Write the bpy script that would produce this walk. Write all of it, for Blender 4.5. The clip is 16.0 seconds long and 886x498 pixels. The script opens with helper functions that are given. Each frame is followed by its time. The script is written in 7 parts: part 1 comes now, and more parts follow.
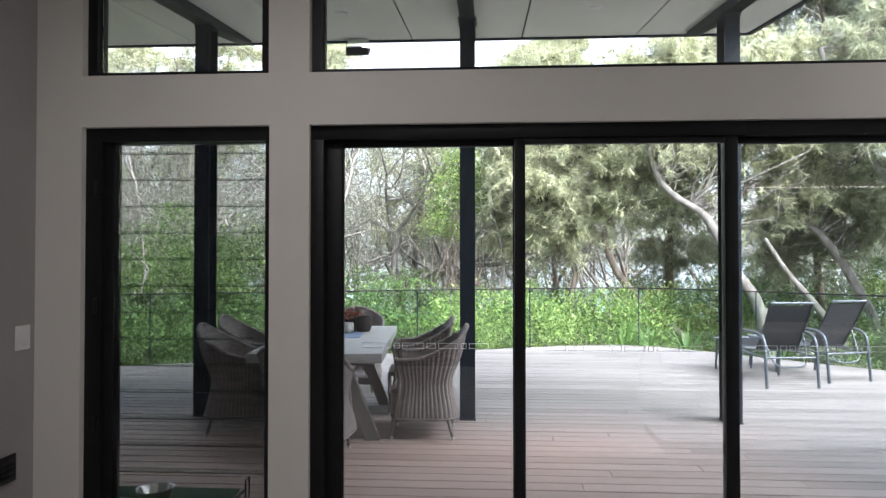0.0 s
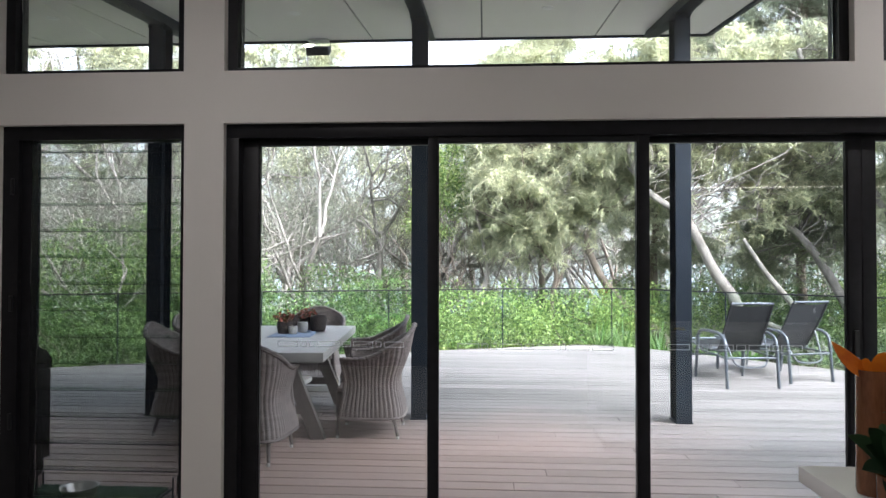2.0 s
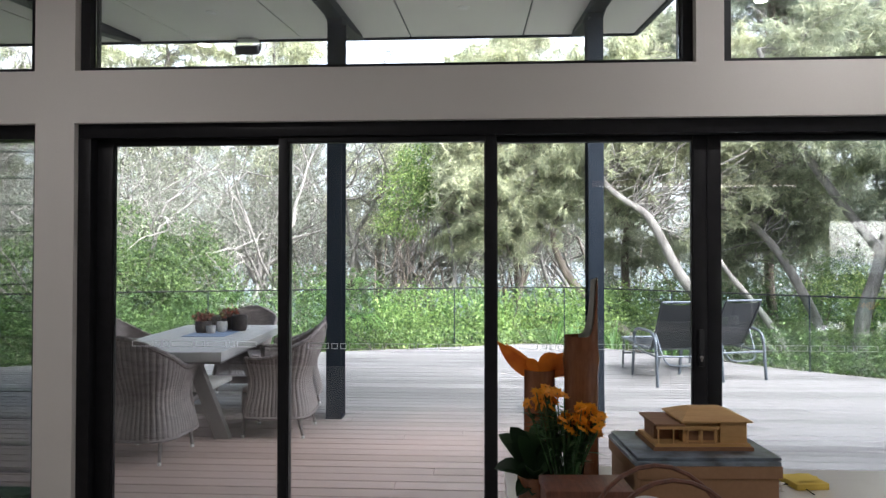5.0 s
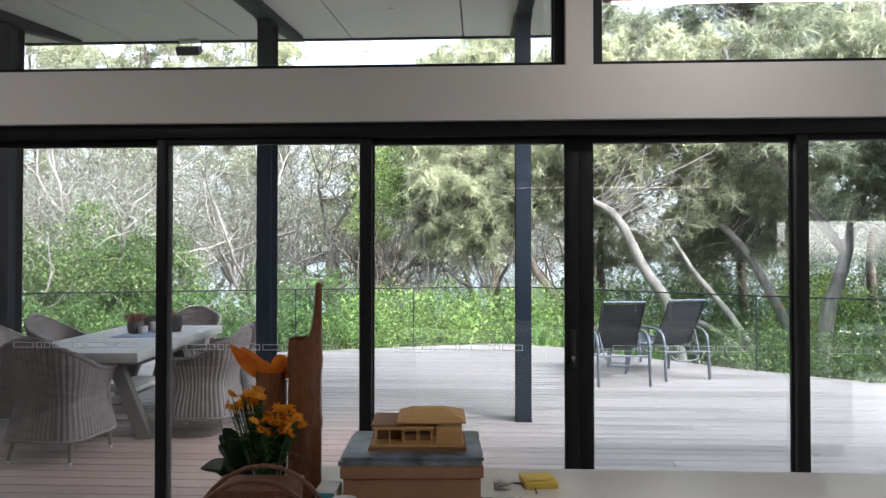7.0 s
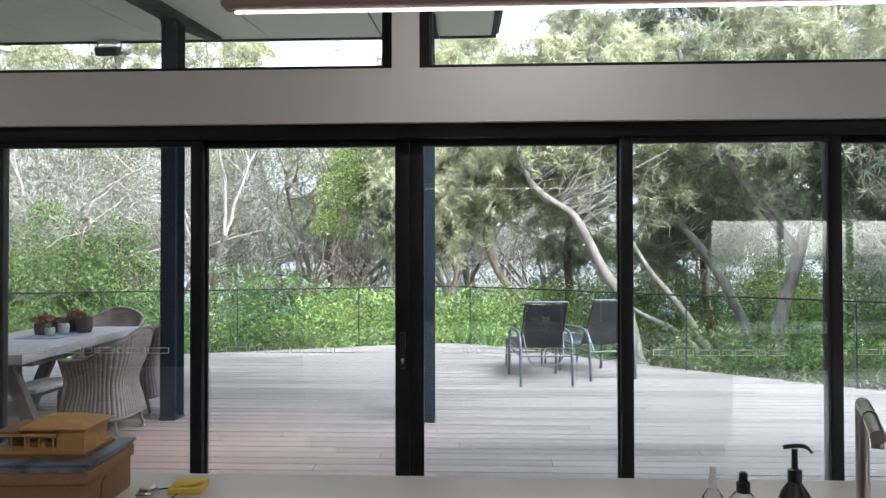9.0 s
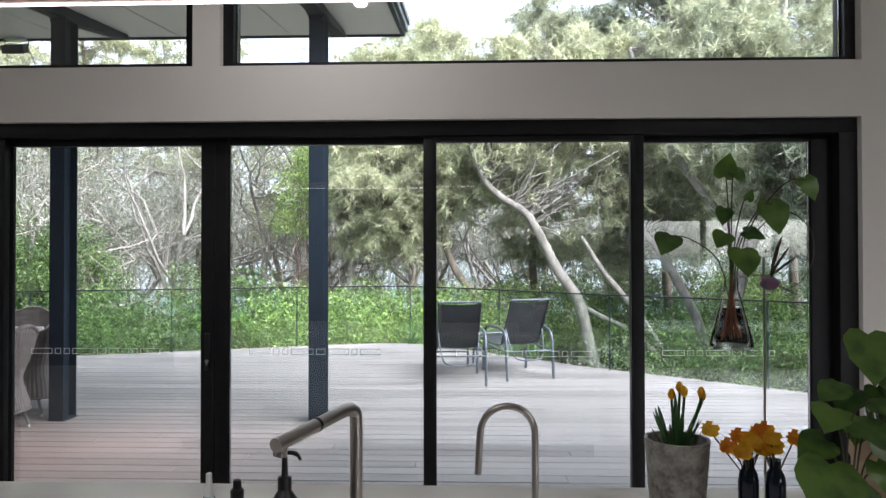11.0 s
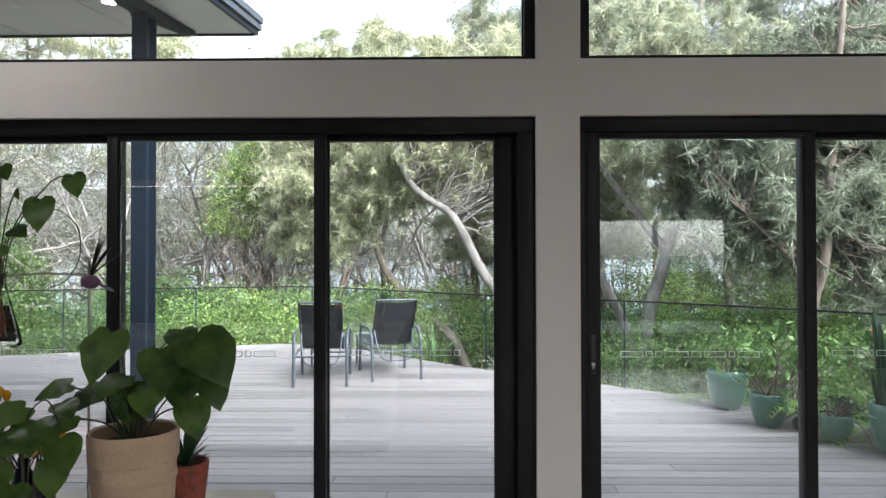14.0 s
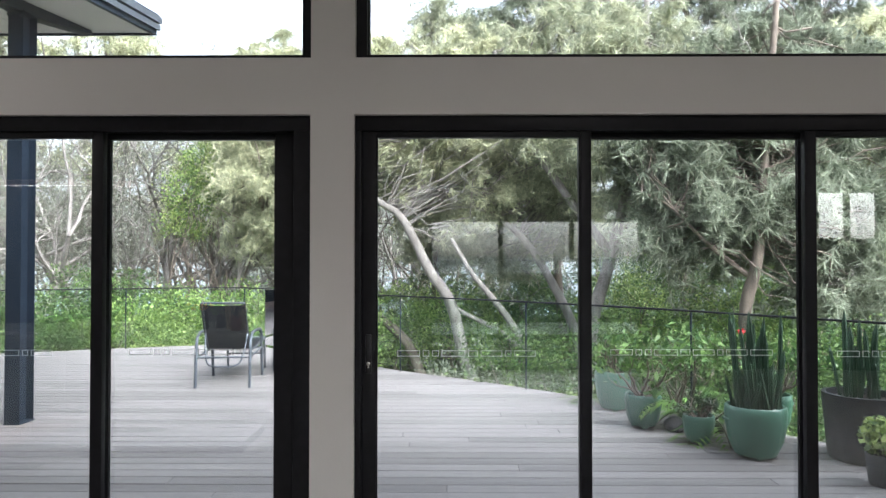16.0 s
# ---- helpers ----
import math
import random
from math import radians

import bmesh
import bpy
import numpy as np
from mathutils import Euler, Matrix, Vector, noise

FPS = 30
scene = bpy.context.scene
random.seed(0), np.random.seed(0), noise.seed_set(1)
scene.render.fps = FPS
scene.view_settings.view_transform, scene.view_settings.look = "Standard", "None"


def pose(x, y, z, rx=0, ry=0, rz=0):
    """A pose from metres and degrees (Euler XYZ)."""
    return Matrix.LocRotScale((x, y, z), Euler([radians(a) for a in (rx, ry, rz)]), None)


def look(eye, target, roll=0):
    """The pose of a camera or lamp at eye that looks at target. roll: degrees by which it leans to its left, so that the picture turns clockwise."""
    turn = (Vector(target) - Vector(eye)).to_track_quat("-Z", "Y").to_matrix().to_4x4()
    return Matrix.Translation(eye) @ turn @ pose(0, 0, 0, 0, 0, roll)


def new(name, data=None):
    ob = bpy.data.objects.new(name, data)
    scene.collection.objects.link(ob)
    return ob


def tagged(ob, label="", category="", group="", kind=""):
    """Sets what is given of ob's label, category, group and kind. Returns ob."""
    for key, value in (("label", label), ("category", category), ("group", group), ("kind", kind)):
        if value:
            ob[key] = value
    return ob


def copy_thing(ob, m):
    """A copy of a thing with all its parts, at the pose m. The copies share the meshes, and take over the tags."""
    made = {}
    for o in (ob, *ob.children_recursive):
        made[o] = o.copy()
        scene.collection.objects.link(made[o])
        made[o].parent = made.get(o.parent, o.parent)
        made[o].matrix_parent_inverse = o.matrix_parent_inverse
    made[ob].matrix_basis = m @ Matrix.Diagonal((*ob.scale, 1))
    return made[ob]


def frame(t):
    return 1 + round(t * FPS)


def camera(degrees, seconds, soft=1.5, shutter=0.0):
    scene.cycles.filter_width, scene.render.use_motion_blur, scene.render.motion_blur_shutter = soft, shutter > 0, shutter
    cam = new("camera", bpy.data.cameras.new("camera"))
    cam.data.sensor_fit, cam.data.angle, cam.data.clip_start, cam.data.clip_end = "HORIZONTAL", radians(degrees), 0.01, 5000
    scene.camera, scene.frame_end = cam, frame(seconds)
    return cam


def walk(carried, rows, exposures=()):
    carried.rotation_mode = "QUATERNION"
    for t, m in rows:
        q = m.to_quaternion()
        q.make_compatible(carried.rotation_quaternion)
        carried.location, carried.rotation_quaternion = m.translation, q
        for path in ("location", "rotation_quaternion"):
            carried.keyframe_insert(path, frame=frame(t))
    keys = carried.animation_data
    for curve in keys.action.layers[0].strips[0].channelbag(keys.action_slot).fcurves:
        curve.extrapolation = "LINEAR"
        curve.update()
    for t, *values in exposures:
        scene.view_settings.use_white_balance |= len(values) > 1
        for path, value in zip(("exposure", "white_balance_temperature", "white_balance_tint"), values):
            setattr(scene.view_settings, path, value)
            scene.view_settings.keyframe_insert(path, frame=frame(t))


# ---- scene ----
# ---------------- camera and walk ----------------
cam = camera(66.0, 16.0, soft=1.4)
PATH = [
    (0, (0.91, 0.075, 1.421), (0.787, 2.071, 1.455), 0.0),
    (0.5, (0.999, 0.082, 1.421), (0.879, 2.078, 1.455), 0.05),
    (1, (1.103, 0.086, 1.418), (0.983, 2.082, 1.453), 0.1),
    (1.5, (1.214, 0.088, 1.413), (1.094, 2.084, 1.448), 0.1),
    (2, (1.334, 0.095, 1.409), (1.214, 2.091, 1.446), 0.1),
    (2.5, (1.463, 0.103, 1.408), (1.343, 2.099, 1.444), 0.1),
    (3, (1.587, 0.111, 1.409), (1.468, 2.107, 1.445), 0.1),
    (3.5, (1.701, 0.119, 1.411), (1.586, 2.115, 1.446), 0.1),
    (4, (1.821, 0.123, 1.411), (1.708, 2.119, 1.445), 0.08),
    (6.5, (2.48, 0.131, 1.422), (2.38, 2.129, 1.455), 0.0),
    (7, (2.654, 0.131, 1.424), (2.558, 2.129, 1.456), 0.0),
    (7.5, (2.837, 0.133, 1.432), (2.746, 2.131, 1.462), 0.0),
    (8, (3.032, 0.14, 1.439), (2.946, 2.138, 1.467), -0.02),
    (8.5, (3.24, 0.147, 1.442), (3.157, 2.145, 1.469), -0.07),
    (9, (3.464, 0.154, 1.443), (3.384, 2.152, 1.471), -0.1),
    (11.5, (4.629, 0.24, 1.45), (4.566, 2.239, 1.475), -0.1),
    (12, (4.872, 0.26, 1.452), (4.813, 2.259, 1.479), -0.15),
    (12.5, (5.114, 0.268, 1.447), (5.06, 2.267, 1.474), -0.15),
    (13, (5.355, 0.27, 1.444), (5.307, 2.269, 1.471), -0.13),
    (13.5, (5.596, 0.267, 1.441), (5.553, 2.266, 1.468), -0.12),
    (14, (5.842, 0.269, 1.44), (5.806, 2.269, 1.467), -0.1),
    (14.5, (6.097, 0.274, 1.439), (6.063, 2.274, 1.467), -0.06),
    (15, (6.352, 0.278, 1.437), (6.323, 2.277, 1.465), 0.0),
    (15.5, (6.604, 0.284, 1.432), (6.58, 2.284, 1.463), 0.05),
    (16, (6.857, 0.286, 1.425), (6.839, 2.286, 1.458), 0.0),
]
walk(cam, [(t, look(eye, target, roll)) for t, eye, target, roll in PATH], [(0, 3.15, 5930, 16), (4.5, 3.08, 5930, 16), (8.5, 2.87, 5930, 16), (16, 2.80, 5930, 16)])

# ---------------- world, sun, exposure ----------------
SUN_EL, SUN_ROT = 42.0, 134.0
world = bpy.data.worlds.new("overcast_sky")
scene.world = world
world.use_nodes = True
wn, wl = world.node_tree.nodes, world.node_tree.links
sky = wn.new("ShaderNodeTexSky")
sky.sky_type = 'NISHITA'
sky.sun_disc = False
sky.sun_elevation, sky.sun_rotation = radians(SUN_EL), radians(SUN_ROT)
sky.dust_density, sky.air_density, sky.ozone_density = 4.0, 1.0, 1.0
soft_sky = wn.new("ShaderNodeHueSaturation")
soft_sky.inputs["Saturation"].default_value = 0.32
wl.new(sky.outputs[0], soft_sky.inputs["Color"])
wl.new(soft_sky.outputs[0], wn["Background"].inputs["Color"])
wn["Background"].inputs["Strength"].default_value = 0.11
sun = new("sun", bpy.data.lights.new("sun", 'SUN'))
sun.data.energy, sun.data.angle, sun.data.color = 1.5, radians(70), (1.0, 0.98, 0.95)
REACH = 20 / math.tan(radians(SUN_EL))
sun.matrix_world = look((0, 0, 20), (-REACH * math.sin(radians(SUN_ROT)), -REACH * math.cos(radians(SUN_ROT)), 0))


# ---------------- helpers ----------------
def mat(name, c1, c2=None, rough=0.6, metal=0.0, scale=8.0, fine=60.0, bump=0.15, stretch=(1, 1, 1), spec=0.5, vary=0.0, island=0.0, sheen=0.0, trans=0.0, subsurf=0.0):
    """A procedural surface: two colours mixed by a coarse and a fine noise, with fine relief, in object space."""
    m = bpy.data.materials.new(name)
    m.use_nodes = True
    n, l = m.node_tree.nodes, m.node_tree.links
    b = n["Principled BSDF"]
    c2 = c2 or tuple(v * 0.75 for v in c1)
    tc, mp = n.new("ShaderNodeTexCoord"), n.new("ShaderNodeMapping")
    mp.inputs["Scale"].default_value = stretch
    l.new(tc.outputs["Object"], mp.inputs["Vector"])
    big, small = n.new("ShaderNodeTexNoise"), n.new("ShaderNodeTexNoise")
    big.inputs["Scale"].default_value, small.inputs["Scale"].default_value = scale, fine
    big.inputs["Detail"].default_value = 5
    for t in (big, small):
        l.new(mp.outputs[0], t.inputs["Vector"])
    add = n.new("ShaderNodeMath")
    add.operation = 'ADD'
    l.new(big.outputs["Fac"], add.inputs[0])
    half = n.new("ShaderNodeMath")
    half.operation = 'MULTIPLY_ADD'
    l.new(small.outputs["Fac"], half.inputs[0])
    half.inputs[1].default_value, half.inputs[2].default_value = 0.5, -0.25
    l.new(half.outputs[0], add.inputs[1])
    last = add.outputs[0]
    if vary or island:
        src = n.new("ShaderNodeObjectInfo") if vary else n.new("ShaderNodeNewGeometry")
        va = n.new("ShaderNodeMath")
        va.operation = 'MULTIPLY_ADD'
        l.new(src.outputs["Random" if vary else "Random Per Island"], va.inputs[0])
        va.inputs[1].default_value, va.inputs[2].default_value = (vary or island), -(vary or island) / 2
        ad2 = n.new("ShaderNodeMath")
        ad2.operation = 'ADD'
        l.new(last, ad2.inputs[0])
        l.new(va.outputs[0], ad2.inputs[1])
        last = ad2.outputs[0]
    ramp = n.new("ShaderNodeMapRange")
    ramp.inputs["From Min"].default_value, ramp.inputs["From Max"].default_value = 0.3, 0.7
    l.new(last, ramp.inputs["Value"])
    mix = n.new("ShaderNodeMix")
    mix.data_type = 'RGBA'
    l.new(ramp.outputs[0], mix.inputs["Factor"])
    mix.inputs["A"].default_value, mix.inputs["B"].default_value = (*c1, 1), (*c2, 1)
    l.new(mix.outputs["Result"], b.inputs["Base Color"])
    b.inputs["Roughness"].default_value, b.inputs["Metallic"].default_value = rough, metal
    b.inputs["Specular IOR Level"].default_value = spec
    if trans:
        b.inputs["Transmission Weight"].default_value = trans
    if subsurf:
        b.inputs["Subsurface Weight"].default_value = subsurf
        b.inputs["Subsurface Radius"].default_value = (0.02, 0.02, 0.01)
    if bump:
        bu = n.new("ShaderNodeBump")
        bu.inputs["Strength"].default_value, bu.inputs["Distance"].default_value = bump, 0.01
        l.new(add.outputs[0], bu.inputs["Height"])
        l.new(bu.outputs[0], b.inputs["Normal"])
    return m


def leaf_mat(name, c1, c2, island=0.9, thin=0.35, rough=0.5, scale=0.6, spec=0.35):
    """Foliage: colour by leaf and by clump, with some light let through."""
    m = mat(name, c1, c2, rough=rough, scale=scale, fine=4.0, bump=0.0, island=island, spec=spec)
    n, l = m.node_tree.nodes, m.node_tree.links
    b = n["Principled BSDF"]
    tr, mx = n.new("ShaderNodeBsdfTranslucent"), n.new("ShaderNodeMixShader")
    l.new(b.inputs["Base Color"].links[0].from_socket, tr.inputs["Color"])
    mx.inputs[0].default_value = thin
    l.new(b.outputs[0], mx.inputs[1])
    l.new(tr.outputs[0], mx.inputs[2])
    l.new(mx.outputs[0], n["Material Output"].inputs["Surface"])
    return m


def pane_mat(name, tint, ior=1.5, gain=1.8, rough=0.0):
    """A thin pane: clear, with Fresnel gloss."""
    m = bpy.data.materials.new(name)
    m.use_nodes = True
    n, l = m.node_tree.nodes, m.node_tree.links
    n.remove(n["Principled BSDF"])
    tr, gl, mx, fr, mu = (n.new(k) for k in ("ShaderNodeBsdfTransparent", "ShaderNodeBsdfGlossy", "ShaderNodeMixShader", "ShaderNodeFresnel", "ShaderNodeMath"))
    tr.inputs[0].default_value = (*tint, 1)
    gl.inputs["Roughness"].default_value = rough
    fr.inputs[0].default_value = ior
    mu.operation, mu.use_clamp = 'MULTIPLY', True
    mu.inputs[1].default_value = gain
    l.new(fr.outputs[0], mu.inputs[0])
    l.new(mu.outputs[0], mx.inputs[0])
    l.new(tr.outputs[0], mx.inputs[1])
    l.new(gl.outputs[0], mx.inputs[2])
    l.new(mx.outputs[0], n["Material Output"].inputs["Surface"])
    return m


def glow_mat(name, colour, strength):
    m = bpy.data.materials.new(name)
    m.use_nodes = True
    b = m.node_tree.nodes["Principled BSDF"]
    b.inputs["Base Color"].default_value = (0.8, 0.8, 0.8, 1)
    b.inputs["Emission Color"].default_value = (*colour, 1)
    b.inputs["Emission Strength"].default_value = strength
    return m


def thing(name, label, category, loc=(0, 0, 0), rz=0, group="", kind=""):
    ob = new(name)
    ob.empty_display_size = 0.1
    ob.matrix_basis = pose(*loc, 0, 0, rz)
    return tagged(ob, label, category, group, kind)


def part(name, bm, material, parent=None, label="", smooth=True):
    """Links a bmesh as one mesh object under a thing or part."""
    me = bpy.data.meshes.new(name)
    bm.to_mesh(me)
    bm.free()
    me.materials.append(material)
    if smooth:
        me.shade_smooth()
        me.set_sharp_from_angle(angle=radians(38))
    ob = new(name, me)
    if parent:
        ob.parent = parent
    if label:
        ob["label"] = label
    return ob


def raw(name, verts, faces, material, parent=None, smooth=False):
    """A mesh object from arrays; faces all of one corner count."""
    verts, faces = np.asarray(verts, np.float32), np.asarray(faces, np.int32)
    me = bpy.data.meshes.new(name)
    k = faces.shape[1]
    me.vertices.add(len(verts))
    me.vertices.foreach_set("co", verts.ravel())
    me.loops.add(faces.size)
    me.loops.foreach_set("vertex_index", faces.ravel())
    me.polygons.add(len(faces))
    me.polygons.foreach_set("loop_start", np.arange(0, faces.size, k, dtype=np.int32))
    if smooth:
        me.polygons.foreach_set("use_smooth", np.ones(len(faces), bool))
    me.update(calc_edges=True)
    me.materials.append(material)
    ob = new(name, me)
    if parent:
        ob.parent = parent
    return ob


def box(bm, x0, x1, y0, y1, z0, z1, bevel=0.0, m=None):
    geo = bmesh.ops.create_cube(bm, size=1)["verts"]
    bmesh.ops.scale(bm, vec=(x1 - x0, y1 - y0, z1 - z0), verts=geo)
    bmesh.ops.translate(bm, vec=((x0 + x1) / 2, (y0 + y1) / 2, (z0 + z1) / 2), verts=geo)
    if bevel:
        edges = list({e for v in geo for e in v.link_edges})
        out = bmesh.ops.bevel(bm, geom=edges, offset=bevel, segments=2, affect='EDGES', profile=0.5)
        geo = list({v for f in out["faces"] for v in f.verts} | {v for v in geo if v.is_valid})
    if m is not None:
        bmesh.ops.transform(bm, matrix=m, verts=geo)
    return bm


def bx(x0, x1, y0, y1, z0, z1, bevel=0.0, m=None):
    return box(bmesh.new(), x0, x1, y0, y1, z0, z1, bevel, m)


def tube(bm, pts, radii, seg=8, caps=True, flat=1.0):
    """A tube along points; radii one number or one per point."""
    pts = [Vector(p) for p in pts]
    if not hasattr(radii, "__len__"):
        radii = [radii] * len(pts)
    rings, up = [], Vector((0.13, 0.31, 0.94)).normalized()
    for i, p in enumerate(pts):
        d = (pts[min(i + 1, len(pts) - 1)] - pts[max(i - 1, 0)]).normalized()
        if abs(d.dot(up)) > 0.97:
            up = Vector((0.9, 0.2, 0.1)).normalized()
        a = d.cross(up).normalized()
        b = d.cross(a).normalized()
        up = -b if b.dot(up) < 0 else b
        a = d.cross(up).normalized()
        rings.append([bm.verts.new(p + radii[i] * (math.cos(2 * math.pi * k / seg) * a + flat * math.sin(2 * math.pi * k / seg) * up)) for k in range(seg)])
    for r0, r1 in zip(rings, rings[1:]):
        for k in range(seg):
            bm.faces.new((r0[k], r0[(k + 1) % seg], r1[(k + 1) % seg], r1[k]))
    if caps:
        bm.faces.new(rings[0][::-1])
        bm.faces.new(rings[-1])
    return bm


def lathe(profile, seg=24, bm=None, c=(0, 0, 0)):
    """A turned shape from (radius, height) pairs."""
    bm = bm or bmesh.new()
    rings = []
    for r, z in profile:
        rings.append([bm.verts.new((c[0] + r * math.cos(2 * math.pi * k / seg), c[1] + r * math.sin(2 * math.pi * k / seg), c[2] + z)) for k in range(seg)])
    for r0, r1 in zip(rings, rings[1:]):
        for k in range(seg):
            bm.faces.new((r0[k], r0[(k + 1) % seg], r1[(k + 1) % seg], r1[k]))
    bm.faces.new(rings[0][::-1])
    bm.faces.new(rings[-1])
    return bm


def curve_points(pts, n=24):
    """A smooth line through a few control points."""
    p = [Vector(q) for q in pts]
    p = [2 * p[0] - p[1]] + p + [2 * p[-1] - p[-2]]
    out = []
    k = len(p) - 3
    for i in range(n + 1):
        u = min(i / n * k, k - 1e-6)
        j = int(u)
        t = u - j
        a, b, c, d = p[j:j + 4]
        out.append(0.5 * ((2 * b) + (c - a) * t + (2 * a - 5 * b + 4 * c - d) * t * t + (3 * b - a - 3 * c + d) * t ** 3))
    return out


def blade(bm, base, tip, width, bend=0.2, seg=5, cup=0.15, face=None):
    """A strap leaf that arches from base to tip."""
    base, tip = Vector(base), Vector(tip)
    d = tip - base
    side = d.cross(Vector((0, 0, 1)))
    side = side.normalized() if side.length > 1e-5 else Vector((1, 0, 0))
    if face is not None:
        side = d.cross(Vector(face)).normalized()
    rows = []
    for i in range(seg + 1):
        t = i / seg
        p = base + d * t + Vector((0, 0, bend * d.length * 4 * t * (1 - t) * 0.5))
        w = width * (0.6 + 0.9 * t) * (1 - t ** 3) + 0.0008
        rows.append((bm.verts.new(p - side * w / 2), bm.verts.new(p - Vector((0, 0, cup * w))), bm.verts.new(p + side * w / 2)))
    for a, b in zip(rows, rows[1:]):
        bm.faces.new((a[0], a[1], b[1], b[0]))
        bm.faces.new((a[1], a[2], b[2], b[1]))
    return bm


def heart_leaf(bm, base, direction, normal, size, fold=0.16, droop=0.3):
    """A broad heart-shaped leaf: lobed base, wavy edge, sunken veins either side of the midrib."""
    d, nz = Vector(direction).normalized(), Vector(normal).normalized()
    s = d.cross(nz).normalized()
    nz = s.cross(d).normalized()
    outline = ((-0.10, 0.0), (-0.22, 0.16), (-0.20, 0.33), (-0.06, 0.46), (0.12, 0.52), (0.30, 0.50), (0.48, 0.43), (0.66, 0.31), (0.82, 0.17), (0.92, 0.07), (1.0, 0.0))
    twist = 3.1 * (base[0] + base[2]) * 40
    spine = (0, 0, 0, 0.05, 0.14, 0.27, 0.42, 0.58, 0.75, 0.88, 1.0)

    def at(u, w, sg):
        wave = 0.045 * math.sin(11 * u + 5 * sg + twist) * w / 0.5 + 0.02 * math.sin(23 * u + twist)
        rib = -0.018 * abs(math.sin(18 * u)) * (1 if 0.08 < w < 0.4 else 0)
        return Vector(base) + size * (u * d + sg * w * s + (fold * w + wave * w * 2 + rib - droop * max(u, 0) ** 2 - 0.35 * w * w) * nz)
    mid = [bm.verts.new(at(u, 0, 1)) for u in spine]
    for sg in (1, -1):
        rows = [mid]
        for q in (0.35, 0.7, 1.0):
            rows.append([bm.verts.new(at(a + (u - a) * q, w * q, sg)) for a, (u, w) in zip(spine, outline)])
        for p, q in zip(rows, rows[1:]):
            for i in range(len(outline) - 1):
                f = [p[i], p[i + 1], q[i + 1], q[i]] if sg > 0 else [p[i], q[i], q[i + 1], p[i + 1]]
                bm.faces.new(f)
    bmesh.ops.remove_doubles(bm, verts=bm.verts, dist=1e-5)
    return bm


# ---------------- materials ----------------
PLASTER = mat("white_wall_paint", (0.78, 0.75, 0.70), (0.75, 0.72, 0.67), rough=0.75, scale=1.5, fine=140, bump=0.04, spec=0.25)
GREY_PANEL = mat("grey_wall_panel", (0.36, 0.35, 0.34), (0.32, 0.31, 0.30), rough=0.6, scale=2, fine=90, bump=0.03)
JOINERY = mat("dark_grey_joinery_panel", (0.10, 0.098, 0.095), (0.085, 0.083, 0.08), rough=0.5, scale=3, bump=0.02)
CEIL = mat("ceiling_paint", (0.78, 0.77, 0.74), (0.75, 0.74, 0.71), rough=0.8, scale=2, bump=0.02)
FLOOR_TILE = mat("floor_tile_surface", (0.50, 0.48, 0.45), (0.44, 0.42, 0.39), rough=0.45, scale=3, bump=0.05)
FRAME = mat("black_powdercoat", (0.012, 0.012, 0.014), (0.008, 0.008, 0.009), rough=0.45, scale=20, fine=400, bump=0.03, spec=0.28)
STEEL = mat("blue_grey_steel_paint", (0.014, 0.022, 0.034), (0.010, 0.016, 0.025), rough=0.5, scale=5, fine=200, bump=0.04, spec=0.2)
SOFFIT = mat("soffit_sheet_paint", (0.70, 0.69, 0.65), (0.66, 0.65, 0.61), rough=0.7, scale=1.2, fine=60, bump=0.03)
GLASS = pane_mat("door_glass", (0.94, 0.96, 0.945), ior=1.33, gain=3.8)
LOUVRE_GLASS = pane_mat("louvre_glass", (0.92, 0.95, 0.93), gain=1.6)
RAIL_GLASS = pane_mat("green_tinted_balustrade_glass", (0.88, 0.93, 0.90), ior=1.2, gain=2.2)
SCREEN = pane_mat("fly_screen_mesh", (0.71, 0.71, 0.71), gain=0.12, rough=0.4)
DECAL = mat("frosted_white_vinyl", (0.85, 0.87, 0.87), (0.8, 0.82, 0.82), rough=0.6, bump=0)
WICKER = mat("grey_brown_wicker", (0.21, 0.18, 0.168), (0.105, 0.088, 0.082), rough=0.62, scale=14, fine=120, bump=0.5, stretch=(1, 1, 2.5))
TABLE_TOP = mat("grey_limed_timber", (0.36, 0.355, 0.345), (0.30, 0.295, 0.285), rough=0.5, scale=4, fine=60, bump=0.1, stretch=(8, 1, 1))
TABLE_LEG = mat("grey_stained_timber", (0.17, 0.158, 0.148), (0.12, 0.108, 0.10), rough=0.6, scale=6, fine=80, bump=0.15, stretch=(4, 4, 1))
CUSHION = mat("pale_canvas", (0.62, 0.61, 0.58), (0.55, 0.54, 0.51), rough=0.9, scale=10, fine=300, bump=0.15)
SLING = mat("charcoal_sling_mesh", (0.022, 0.026, 0.030), (0.014, 0.017, 0.02), rough=0.7, scale=10, fine=500, bump=0.2)
ALU = mat("grey_painted_aluminium", (0.085, 0.10, 0.12), (0.065, 0.078, 0.093), rough=0.38, metal=0.3, scale=12, bump=0.03)
STONE_TOP = mat("white_engineered_stone", (0.80, 0.78, 0.75), (0.74, 0.72, 0.69), rough=0.22, scale=5, fine=180, bump=0.01)
CABINET = mat("white_satin_laminate", (0.72, 0.71, 0.69), (0.70, 0.69, 0.67), rough=0.4, scale=2, bump=0.0)
NICKEL = mat("brushed_nickel", (0.52, 0.49, 0.45), (0.44, 0.41, 0.38), rough=0.28, metal=1.0, scale=30, fine=500, bump=0.03, stretch=(1, 1, 0.1))
